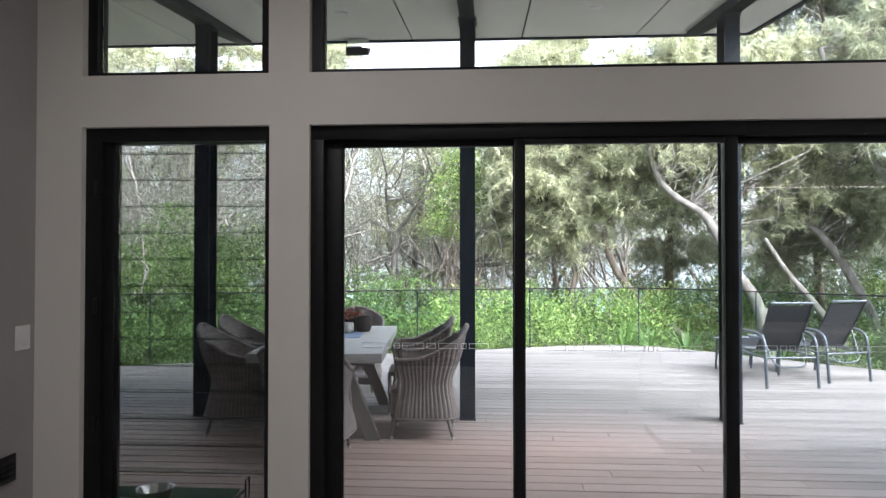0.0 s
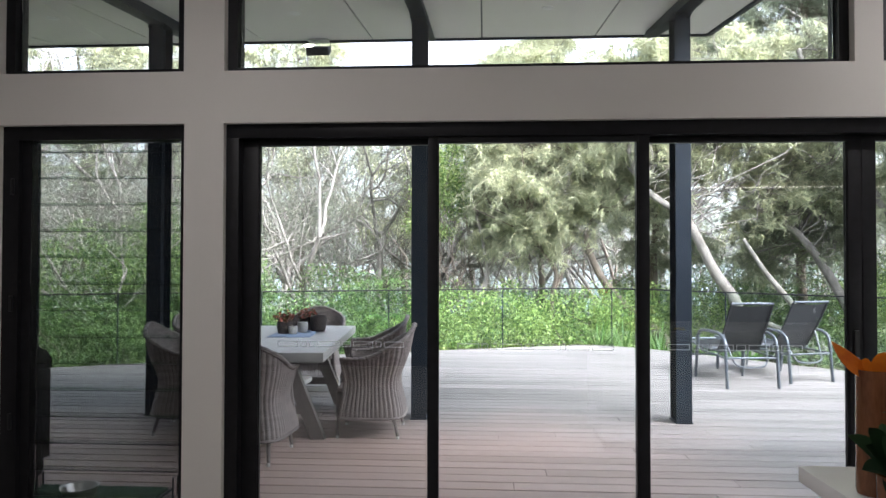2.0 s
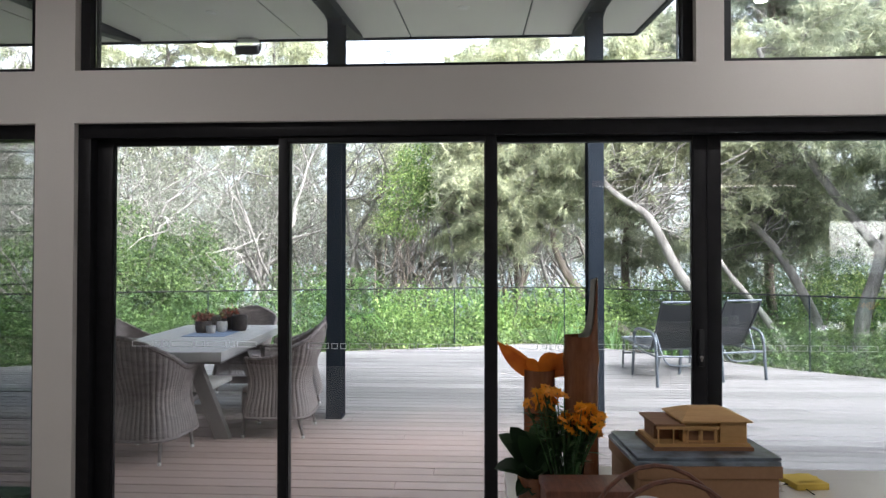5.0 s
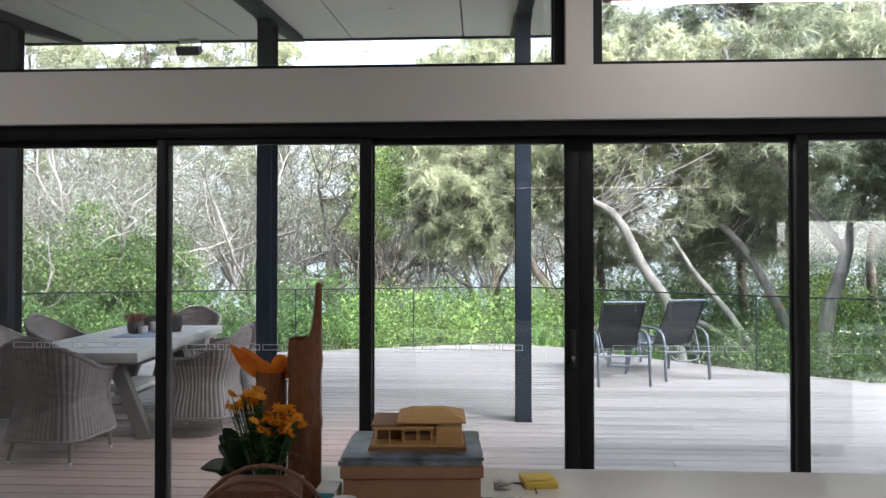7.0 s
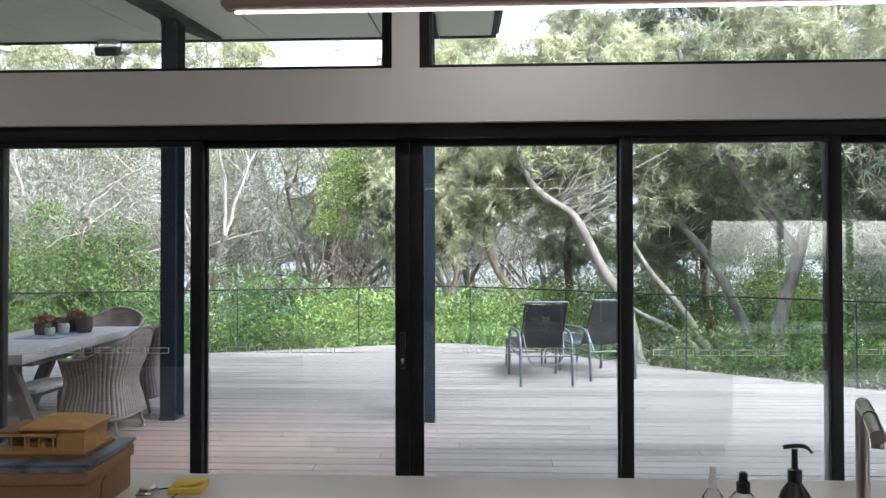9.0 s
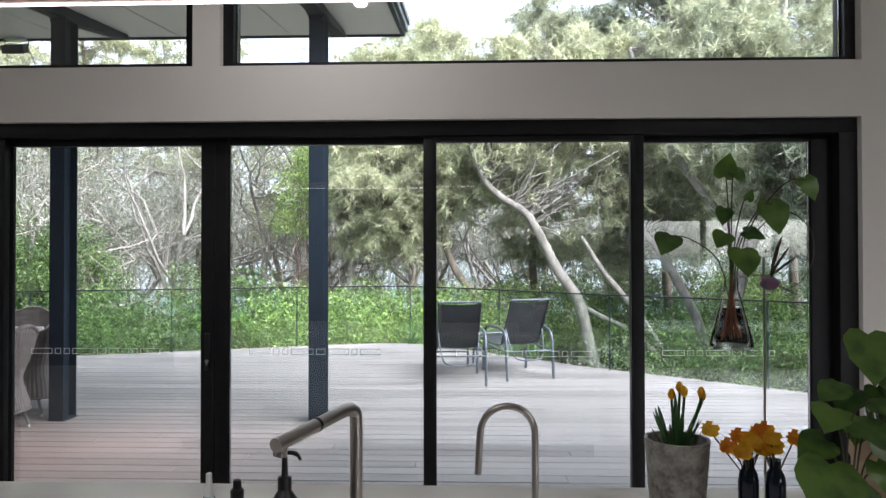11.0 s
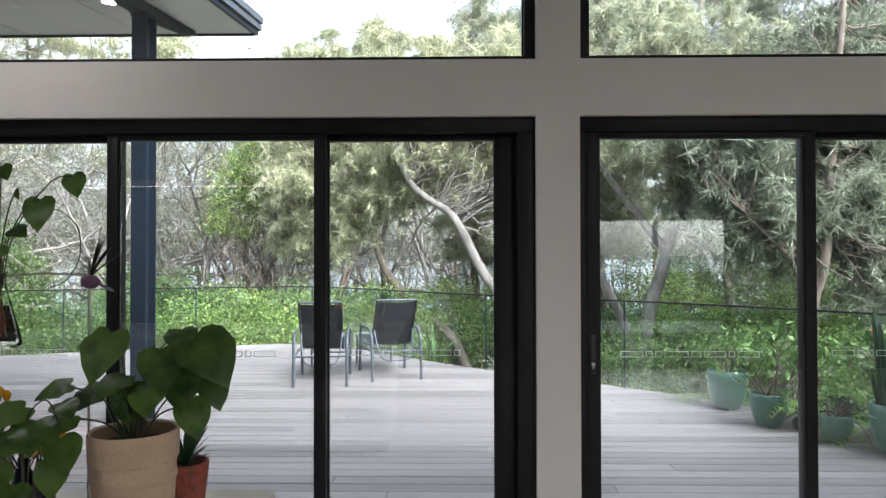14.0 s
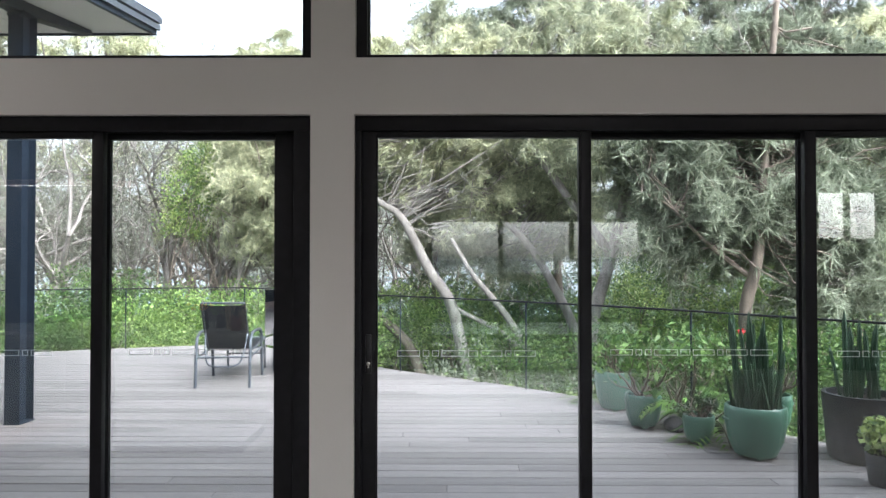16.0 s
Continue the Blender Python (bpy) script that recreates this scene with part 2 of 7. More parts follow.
BAMBOO = mat("stained_brown_bamboo", (0.23, 0.095, 0.042), (0.12, 0.045, 0.02), rough=0.24, scale=7, fine=60, bump=0.02, stretch=(3, 3, 0.7))
BAMBOO_IN = mat("grey_bamboo_pith", (0.36, 0.36, 0.31), (0.28, 0.28, 0.24), rough=0.7, scale=12, fine=90, bump=0.15, stretch=(5, 5, 0.6))
CARD = mat("brown_cardboard", (0.30, 0.17, 0.085), (0.25, 0.14, 0.07), rough=0.85, scale=6, fine=120, bump=0.08)
BALSA = mat("pale_balsa_wood", (0.58, 0.36, 0.14), (0.48, 0.28, 0.10), rough=0.65, scale=30, fine=200, bump=0.08, stretch=(0.3, 2, 2))
BALSA_DARK = mat("brown_balsa_wood", (0.28, 0.15, 0.07), (0.2, 0.1, 0.05), rough=0.65, scale=30, fine=200, bump=0.08, stretch=(0.3, 2, 2))
PAPER = mat("kraft_paper_fabric", (0.50, 0.37, 0.25), (0.42, 0.30, 0.20), rough=0.85, scale=18, fine=150, bump=0.3)
CRACKLE = mat("grey_crackled_cement", (0.36, 0.345, 0.31), (0.15, 0.14, 0.12), rough=0.75, scale=38, fine=120, bump=0.4)
GREEN_GLAZE = mat("sea_green_glaze", (0.07, 0.165, 0.115), (0.042, 0.115, 0.08), rough=0.3, scale=7, fine=60, bump=0.06, vary=0.5)
CHARCOAL_POT = mat("charcoal_fibre_clay", (0.022, 0.025, 0.031), (0.015, 0.017, 0.022), rough=0.6, scale=12, fine=90, bump=0.12)
TERRACOTTA = mat("mottled_red_terracotta", (0.32, 0.07, 0.035), (0.12, 0.03, 0.02), rough=0.55, scale=35, fine=140, bump=0.15)
SOIL = mat("dark_potting_soil", (0.035, 0.025, 0.018), (0.015, 0.011, 0.008), rough=1.0, scale=40, fine=200, bump=0.8)
CASUARINA = leaf_mat("casuarina_needles", (0.63, 0.64, 0.43), (0.38, 0.40, 0.26), scale=0.5, thin=0.5)
CASUARINA_DARK = leaf_mat("dark_casuarina_needles", (0.53, 0.55, 0.38), (0.29, 0.32, 0.215), scale=0.5, thin=0.5)
CASUARINA_DEEP = leaf_mat("deep_green_casuarina_needles", (0.33, 0.37, 0.27), (0.17, 0.20, 0.14), scale=0.5, thin=0.45)
SHRUB = leaf_mat("glossy_shrub_leaves", (0.19, 0.27, 0.09), (0.06, 0.11, 0.042), scale=0.7, thin=0.45)
SHRUB_BRIGHT = leaf_mat("bright_green_leaves", (0.39, 0.50, 0.16), (0.11, 0.19, 0.055), scale=0.7, thin=0.4)
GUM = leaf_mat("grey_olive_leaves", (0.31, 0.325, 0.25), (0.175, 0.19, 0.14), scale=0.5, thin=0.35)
# distance haze is put into this paler leaf colour
GUM_FAR = leaf_mat("haze_paled_grey_green_leaves", (0.47, 0.50, 0.41), (0.33, 0.36, 0.28), scale=0.25, thin=0.4, island=0.6)
POT_LEAF = leaf_mat("glossy_potted_leaves", (0.16, 0.27, 0.08), (0.06, 0.12, 0.04), scale=5, thin=0.3, rough=0.35)
PALM = leaf_mat("palm_fronds", (0.13, 0.24, 0.05), (0.06, 0.13, 0.03), scale=2, thin=0.35)
HOUSE_LEAF = leaf_mat("broad_house_leaves", (0.10, 0.175, 0.035), (0.03, 0.07, 0.018), scale=26, island=0.7, thin=0.42, rough=0.34)
DARK_LEAF = leaf_mat("dark_glossy_leaves", (0.03, 0.07, 0.025), (0.012, 0.03, 0.012), scale=9, island=0.6, thin=0.15, rough=0.35)
STRAP = leaf_mat("daffodil_strap_leaves", (0.06, 0.14, 0.045), (0.03, 0.08, 0.03), scale=9, thin=0.2)
ORANGE = leaf_mat("orange_petals", (0.80, 0.24, 0.012), (0.55, 0.11, 0.01), scale=30, thin=0.35)
AMBER = leaf_mat("amber_petals", (0.86, 0.38, 0.02), (0.72, 0.22, 0.012), scale=30, thin=0.4)
YELLOW = leaf_mat("yellow_petals", (0.80, 0.50, 0.02), (0.7, 0.33, 0.01), scale=30, thin=0.3)
CACTUS = mat("dark_cactus_skin", (0.035, 0.085, 0.04), (0.018, 0.045, 0.025), rough=0.55, scale=14, fine=90, bump=0.2)
BARK = mat("grey_brown_bark", (0.21, 0.17, 0.135), (0.10, 0.08, 0.065), rough=0.9, scale=3, fine=30, bump=0.7, stretch=(3, 3, 1))
PALE_BARK = mat("pale_grey_bark", (0.31, 0.285, 0.26), (0.15, 0.135, 0.12), rough=0.9, scale=3, fine=26, bump=0.6, stretch=(3, 3, 0.8))
STEM = mat("green_brown_stem", (0.06, 0.06, 0.03), (0.035, 0.03, 0.018), rough=0.7, scale=20, bump=0.1)
GROUND = mat("leaf_litter_ground", (0.06, 0.085, 0.03), (0.03, 0.04, 0.018), rough=1.0, scale=0.6, fine=9, bump=0.6, spec=0.1)
SEA = mat("pale_sea_water", (0.10, 0.15, 0.17), (0.07, 0.11, 0.13), rough=0.18, scale=0.08, fine=0.6, bump=0.3)
WHITE_PLASTIC = mat("white_plastic", (0.78, 0.78, 0.77), (0.74, 0.74, 0.73), rough=0.35, bump=0)
COPPER = mat("brown_anodised_housing", (0.36, 0.235, 0.20), (0.31, 0.20, 0.17), rough=0.55, scale=20, fine=300, bump=0.02)
BLACK_PLASTIC = mat("black_plastic", (0.012, 0.012, 0.013), (0.009, 0.009, 0.01), rough=0.35, bump=0)
CLEAR = pane_mat("clear_bottle_plastic", (0.93, 0.96, 0.945), ior=1.13, gain=2.5, rough=0.05)
VASE_GLASS = pane_mat("clear_vase_glass", (0.975, 0.985, 0.98), ior=1.13, gain=2.5)


def deck_wood():
    """Hardwood boards: red-brown where the roof keeps rain off, silvered in the open; roofed boards also lightened
    against the roof's shade.
    """
    m = mat("deck_hardwood", (0.21, 0.199, 0.193), (0.135, 0.127, 0.123), rough=0.62, scale=2.2, fine=40, bump=0.22, stretch=(0.25, 6, 6), vary=0.5, spec=0.35)
    n, l = m.node_tree.nodes, m.node_tree.links
    b = n["Principled BSDF"]
    silver = b.inputs["Base Color"].links[0].from_socket
    tc, sep = n.new("ShaderNodeTexCoord"), n.new("ShaderNodeSeparateXYZ")
    l.new(tc.outputs["Object"], sep.inputs[0])
    nz = n.new("ShaderNodeTexNoise")
    nz.inputs["Scale"].default_value = 0.9
    l.new(tc.outputs["Object"], nz.inputs["Vector"])

    def edge(axis, lo, hi):
        ad = n.new("ShaderNodeMath")
        ad.operation = 'MULTIPLY_ADD'
        l.new(nz.outputs["Fac"], ad.inputs[0])
        ad.inputs[1].default_value = 1.2
        l.new(sep.outputs[axis], ad.inputs[2])
        r = n.new("ShaderNodeMapRange")
        r.inputs["From Min"].default_value, r.inputs["From Max"].default_value = lo, hi
        r.inputs["To Min"].default_value, r.inputs["To Max"].default_value = 1, 0
        l.new(ad.outputs[0], r.inputs["Value"])
        return r.outputs[0]
    mu = n.new("ShaderNodeMath")
    mu.operation = 'MULTIPLY'
    l.new(edge("X", 2.0, 4.2), mu.inputs[0])
    l.new(edge("Y", 5.9, 7.3), mu.inputs[1])
    oi, red = n.new("ShaderNodeObjectInfo"), n.new("ShaderNodeMix")
    red.data_type = 'RGBA'
    l.new(oi.outputs["Random"], red.inputs["Factor"])
    # reds lifted in colour to make up for light the roof blocks
    red.inputs["A"].default_value, red.inputs["B"].default_value = (0.42, 0.31, 0.275, 1), (0.32, 0.235, 0.205, 1)
    mx = n.new("ShaderNodeMix")
    mx.data_type = 'RGBA'
    l.new(mu.outputs[0], mx.inputs["Factor"])
    l.new(silver, mx.inputs["A"])
    l.new(red.outputs["Result"], mx.inputs["B"])
    l.new(mx.outputs["Result"], b.inputs["Base Color"])
    return m


DECK = deck_wood()


# ---------------- the room ----------------
YI, YO = 3.42, 3.62            # inner and outer face of the window wall
HEAD, SILL2, TOP2, CEIL_Z = 2.10, 2.362, 2.88, 3.0
XL, XR, YB = -1.38, 12.6, -2.2  # side walls and back wall
GAPS = ((-1.14, -0.167), (0.035, 6.216), (6.418, 9.62))
HIGH = ((-1.14, -0.172), (0.035, 3.087), (3.218, 6.218), (6.422, 9.62))


def window_wall():
    bm = bmesh.new()
    edge = [XL - 0.2]
    for a, b in GAPS:
        box(bm, edge[-1], a, YI, YO, 0, HEAD)
        edge.append(b)
    box(bm, edge[-1], XR + 0.2, YI, YO, 0, HEAD)
    box(bm, XL - 0.2, XR + 0.2, YI, YO, HEAD, SILL2)
    edge = [XL - 0.2]
    for a, b in HIGH:
        box(bm, edge[-1], a, YI, YO, SILL2, TOP2)
        edge.append(b)
    box(bm, edge[-1], XR + 0.2, YI, YO, SILL2, TOP2)
    box(bm, XL - 0.2, XR + 0.2, YI, YO, TOP2, CEIL_Z + 0.35)
    bmesh.ops.remove_doubles(bm, verts=bm.verts, dist=1e-4)
    tagged(part("wall_north", bm, PLASTER, smooth=False), "off-white painted plaster wall with black-framed glass doors", "wall", kind="structure")


def shell():
    tagged(part("floor", bx(XL, XR, YB, YI, -0.12, 0), FLOOR_TILE), "grey tiled floor of the living room", "floor", kind="structure")
    tagged(part("ceiling", bx(XL - 0.2, XR + 0.2, YB - 0.2, YI, CEIL_Z, CEIL_Z + 0.2), CEIL), "white painted ceiling with small round downlights", "ceiling", kind="structure")
    bm = bx(XL - 0.2, XL, YB, YI, 0, 1.578)
    box(bm, XL - 0.2, XL - 0.004, YB, YI, 1.578, 1.582)
    box(bm, XL - 0.2, XL, YB, YI, 1.582, CEIL_Z)
    tagged(part("wall_west", bm, GREY_PANEL, smooth=False), "grey panelled side wall with a fine horizontal joint", "wall", kind="structure")
    tagged(part("wall_east", bx(XR, XR + 0.2, YB, YI, 0, CEIL_Z), PLASTER), "off-white painted side wall", "wall", kind="structure")
    bm = bmesh.new()
    wins = ((6.6, 9.4, 0.25, 1.98), (11.65, 12.5, 1.66, 2.36))
    x = XL - 0.2
    for a, b, lo, hi in wins:
        box(bm, x, a, YB - 0.2, YB, 0, CEIL_Z)
        box(bm, a, b, YB - 0.2, YB, 0, lo)
        box(bm, a, b, YB - 0.2, YB, hi, CEIL_Z)
        x = b
    box(bm, x, XR + 0.2, YB - 0.2, YB, 0, CEIL_Z)
    tagged(part("wall_south", bm, JOINERY, smooth=False), "dark grey panelled back wall with two windows", "wall", kind="structure")
    for i, (a, b, lo, hi) in enumerate(wins):
        w = thing("window_%d" % (i + 6), "black-framed fixed back window", "window", kind="structure")
        bm = bmesh.new()
        n = 3 if i == 0 else 2
        for k in range(n + 1):
            xm = a + (b - a) * k / n
            box(bm, max(a, xm - 0.03), min(b, xm + 0.03), YB - 0.13, YB - 0.07, lo, hi)
        for k in range(n):
            xa, xb = a + (b - a) * k / n + 0.03, a + (b - a) * (k + 1) / n - 0.03
            box(bm, xa, xb, YB - 0.13, YB - 0.07, lo, lo + 0.05)
            box(bm, xa, xb, YB - 0.13, YB - 0.07, hi - 0.05, hi)
        part("window_frame", bm, FRAME, w, smooth=False)
        for k in range(n):
            xa, xb = a + (b - a) * k / n + 0.03, a + (b - a) * (k + 1) / n - 0.03
            part("pane", bx(xa, xb, YB - 0.104, YB - 0.098, lo + 0.05, hi - 0.05), GLASS, w).visible_shadow = False
    # unseen dark cladding on the wall's blind outer parts, added to dim balustrade reflections
    bm = bx(9.62, XR + 0.2, YO, YO + 0.02, 0, CEIL_Z)
    box(bm, -9.0, XL - 0.2, YO - 0.2, YO + 0.02, 0, CEIL_Z + 0.3)
    tagged(part("reflection_dark_cladding", bm, STEEL, smooth=False), "unseen dark blue-grey outer wall cladding, added to dim balustrade reflections", "cladding", kind="structure")
    # light switch and black grille on the side wall
    nb = thing("neighbour_house", "pale neighbouring house behind the back windows", "house")
    part("wall", bx(2.0, 18.0, -13.0, -12.6, -1.2, 1.05), STEEL, nb)
    part("verandah_edge", bx(1.5, 18.5, -12.3, -12.2, -0.62, -0.3), WHITE_PLASTIC, nb)
    part("fascia", bx(1.5, 18.5, -12.3, -12.2, 1.06, 1.5), WHITE_PLASTIC, nb)
    part("roof", bx(1.5, 18.5, -13.4, -12.31, 1.45, 1.5), ALU, nb)
    sw = thing("light_switch", "white four-gang light switch plate on the grey wall", "switch", (XL, 3.325, 1.04))
    part("plate", bx(0, 0.009, -0.052, 0.052, -0.06, 0.06, 0.003), WHITE_PLASTIC, sw)
    for k in range(4):
        part("rocker", bx(0.009, 0.013, -0.012, 0.012, -0.048 + 0.025 * k, -0.03 + 0.025 * k, 0.0015), WHITE_PLASTIC, sw)
    gr = thing("wall_grille", "long black metal grille low on the grey wall", "grille", (XL, 2.63, 0.42))
    part("frame", bx(0, 0.012, -0.65, 0.65, -0.065, 0.065, 0.003), FRAME, gr)
    for k in range(4):
        part("slat", bx(0.012, 0.02, -0.63, 0.63, -0.05 + 0.028 * k, -0.036 + 0.028 * k, 0.002), FRAME, gr)


def rect_frame(bm, x0, x1, y0, y1, z0, z1, left, right, bottom, top):
    box(bm, x0, x0 + left, y0, y1, z0, z1)
    box(bm, x1 - right, x1, y0, y1, z0, z1)
    box(bm, x0 + left, x1 - right, y0, y1, z0, z0 + bottom)
    box(bm, x0 + left, x1 - right, y0, y1, z1 - top, z1)
    return bm


def decal_strip(parent, x0, x1, y):
    """A row of outlined rectangles and squares on a pane."""
    bm = bmesh.new()
    x, k = x0 + 0.1, 0
    lengths = (0.105, 0.03, 0.03, 0.11, 0.045, 0.10, 0.028, 0.10)
    while x + lengths[k % 8] < x1 - 0.1:
        w = lengths[k % 8]
        for a, b, c, d in ((x, x + w, 0, 0.0025), (x, x + w, 0.0255, 0.028), (x, x + 0.0025, 0.0025, 0.0255), (x + w - 0.0025, x + w, 0.0025, 0.0255)):
            box(bm, a, b, y - 0.0012, y, 0.975 + c, 0.975 + d)
        x, k = x + w + 0.014, k + 1
    part("safety_decal", bm, DECAL, parent, "row of thin white outlined rectangles", smooth=False)


def sliding_door(i, x0, x1, y, left, right, handle=None):
    d = thing("door_%d" % i, "tall black-framed sliding glass door panel, closed", "door", kind="structure")
    z0, z1 = 0.045, 2.03
    part("stile", bx(x0, x0 + left, y - 0.02, y + 0.02, z0, z1, 0.002), FRAME, d)
    part("stile", bx(x1 - right, x1, y - 0.02, y + 0.02, z0, z1, 0.002), FRAME, d)
    part("bottom_rail", bx(x0 + left, x1 - right, y - 0.019, y + 0.019, z0, z0 + 0.075, 0.002), FRAME, d)
    part("top_rail", bx(x0 + left, x1 - right, y - 0.019, y + 0.019, z1 - 0.03, z1, 0.002), FRAME, d)
    # glazing beads just inside the stiles
    for xa in (x0 + left, x1 - right - 0.006):
        part("glazing_bead", bx(xa, xa + 0.006, y - 0.012, y + 0.012, z0 + 0.075, z1 - 0.03), FRAME, d)
    part("pane", bx(x0 + left + 0.006, x1 - right - 0.006, y - 0.003, y + 0.003, z0 + 0.075, z1 - 0.03), GLASS, d).visible_shadow = False
    decal_strip(d, x0 + left, x1 - right, y - 0.0032)
    if handle is not None:
        h = part("handle", bx(handle - 0.014, handle + 0.014, y - 0.034, y - 0.02, 0.90, 1.08, 0.005), BLACK_PLASTIC, d)
        bm = lathe([(0.009, 0), (0.009, 0.004), (0.006, 0.006)], 14)
        bmesh.ops.rotate(bm, matrix=Matrix.Rotation(radians(90), 3, 'X'), verts=bm.verts)
        bmesh.ops.translate(bm, vec=(handle, y - 0.034, 0.945), verts=bm.verts)
        box(bm, handle - 0.003, handle + 0.003, y - 0.038, y - 0.034, 0.925, 0.94)
        part("key_lock", bm, NICKEL, h, "silver key lock")
    return d


def doors_and_windows():
    fr = thing("door_frame", "black aluminium head, sill and jambs of the sliding doors", "door frame", kind="structure")
    for a, b, jl, jr in ((GAPS[1][0], GAPS[1][1], 0.065, 0.085), (GAPS[2][0], GAPS[2][1], 0.03, 0.06)):
        part("head", bx(a, b, YI + 0.035, YO - 0.03, 2.03, HEAD, 0.002), FRAME, fr)
        part("head_track", bx(a + jl, b - jr, YI + 0.10, YI + 0.108, 2.018, 2.03), FRAME, fr)
        part("jamb", bx(a, a + jl, YI + 0.035, YO - 0.03, 0.045, 2.03, 0.002), FRAME, fr)
        part("jamb", bx(b - jr, b, YI + 0.035, YO - 0.03, 0.045, 2.03, 0.002), FRAME, fr)
        part("sill", bx(a, b, YI + 0.035, YO - 0.03, 0, 0.045, 0.002), FRAME, fr)
    sliding_door(1, 0.10, 1.104, 3.535, 0.083, 0.048)
    sliding_door(2, 1.056, 2.140, 3.49, 0.048, 0.054)
    sliding_door(3, 2.086, 3.162, 3.535, 0.054, 0.064, handle=3.13)
    sliding_door(4, 3.164, 4.243, 3.535, 0.064, 0.053)
    sliding_door(5, 4.190, 5.232, 3.49, 0.053, 0.052)
    sliding_door(6, 5.18, 6.131, 3.535, 0.052, 0.10)
    sliding_door(7, 6.449, 7.521, 3.49, 0.066, 0.05, handle=6.482)
    sliding_door(8, 7.471, 8.563, 3.535, 0.05, 0.05)
    sliding_door(9, 8.513, 9.558, 3.49, 0.05, 0.06)
    # high windows over the doors
    for i, (a, b) in enumerate(HIGH):
        w = thing("window_%d" % (i + 2), "long black-framed high window over the doors", "window", kind="structure")
        part("window_frame", rect_frame(bmesh.new(), a, b, YI + 0.05, YO - 0.05, SILL2, TOP2, 0.05, 0.05, 0.028, 0.04), FRAME, w, smooth=False)
        bm = bx(a + 0.05, a + 0.058, YI + 0.09, YO - 0.07, SILL2 + 0.028, TOP2 - 0.04)
        box(bm, b - 0.058, b - 0.05, YI + 0.09, YO - 0.07, SILL2 + 0.028, TOP2 - 0.04)
        part("glazing_bead", bm, FRAME, w, smooth=False)
        part("pane", bx(a + 0.058, b - 0.058, 3.507, 3.513, SILL2 + 0.028, TOP2 - 0.04), GLASS, w).visible_shadow = False
    # louvre window
    a, b = GAPS[0]
    w = thing("window_1", "tall black-framed glass louvre window with fly screen, closed", "window", kind="structure")
    part("window_frame", rect_frame(bmesh.new(), a, b, YI + 0.04, YO - 0.04, 0, HEAD, 0.085, 0.032, 0.05, 0.07), FRAME, w, smooth=False)
    part("louvre_gallery", bx(a + 0.085, a + 0.135, YI + 0.07, YO - 0.06, 0.05, HEAD - 0.07), FRAME, w)
    for k in range(3):
        part("louvre_handle", bx(a + 0.05, a + 0.064, YI + 0.022, YI + 0.04, 0.55 + 0.6 * k, 0.63 + 0.6 * k, 0.003), BLACK_PLASTIC, w)
    z = 0.052
    while z < HEAD - 0.09:
        top = min(z + 0.15, HEAD - 0.072)
        bm = bx(a + 0.137, b - 0.034, -0.003, 0.003, 0, top - z)
        bmesh.ops.rotate(bm, matrix=Matrix.Rotation(radians(-5), 3, 'X'), verts=bm.verts)
        bmesh.ops.translate(bm, vec=(0, 3.535, z), verts=bm.verts)
        part("louvre_blade", bm, LOUVRE_GLASS, w).visible_shadow = False
        part("blade_edge", bx(a + 0.137, b - 0.034, 3.528, 3.5345, z - 0.003, z - 0.0005), FRAME, w)
        z += 0.1375
    s = part("fly_screen", bx(a + 0.137, b - 0.034, 3.485, 3.487, 0.052, HEAD - 0.072), SCREEN, w, "fine dark insect mesh")
    s.visible_shadow = False
    # linear pendant over the bench, ceiling downlights, and extra downlights that brighten the room
    led = thing("pendant_light", "long slim brown linear pendant lamp over the bench, lit", "lamp", (0, 0, 0))
    part("housing", bx(2.93, 4.47, 1.585, 1.63, 1.985, 2.03, 0.004), COPPER, led)
    part("diffuser", bx(2.95, 4.45, 1.62, 1.627, 1.981, 1.9852), glow_mat("warm_led_strip", (1.0, 0.88, 0.78), 0.8), led, "glowing white strip")
    for x in (3.2, 4.2):
        part("suspension_cable", tube(bmesh.new(), [(x, 1.607, 2.03), (x, 1.607, CEIL_Z)], 0.0015, 5), FRAME, led)
    glow = glow_mat("downlight_lens", (1.0, 0.9, 0.78), 30)
    # first two mirror in the glass; the last four are added room fill
    for x, y in ((0.05, 2.03), (3.755, 2.69), (0.05, -0.6), (3.755, -0.6), (7.4, 0.6), (10.5, 0.6)):
        dl = thing("downlight", "small round recessed ceiling downlight, lit; four of six are added fill", "lamp", (x, y, CEIL_Z), group="ceiling downlights")
        part("trim_ring", lathe([(0.05, -0.006), (0.05, 0.0), (0.036, 0.0), (0.036, -0.006)], 20), WHITE_PLASTIC, dl)
        part("lens", lathe([(0.035, -0.004), (0.035, -0.001)], 20), glow, dl)
        lamp = new("downlight_fill_beam", bpy.data.lights.new("downlight_fill_beam", 'AREA'))
        lamp.data.shape, lamp.data.size, lamp.data.energy, lamp.data.color = 'DISK', 0.07, 1.1 if y > 1 else 2.4, (1.0, 0.93, 0.84)
        lamp.matrix_world = pose(x, y, CEIL_Z - 0.012)


window_wall()
shell()
doors_and_windows()

# ---------------- verandah roof and steel ----------------
ROOF_L, ROOF_R, ROOF_Y = -9.0, 3.764, 7.485
SLOPE = 0.105


def soffit_z(y):
    return 3.84 - (ROOF_Y - y) * SLOPE


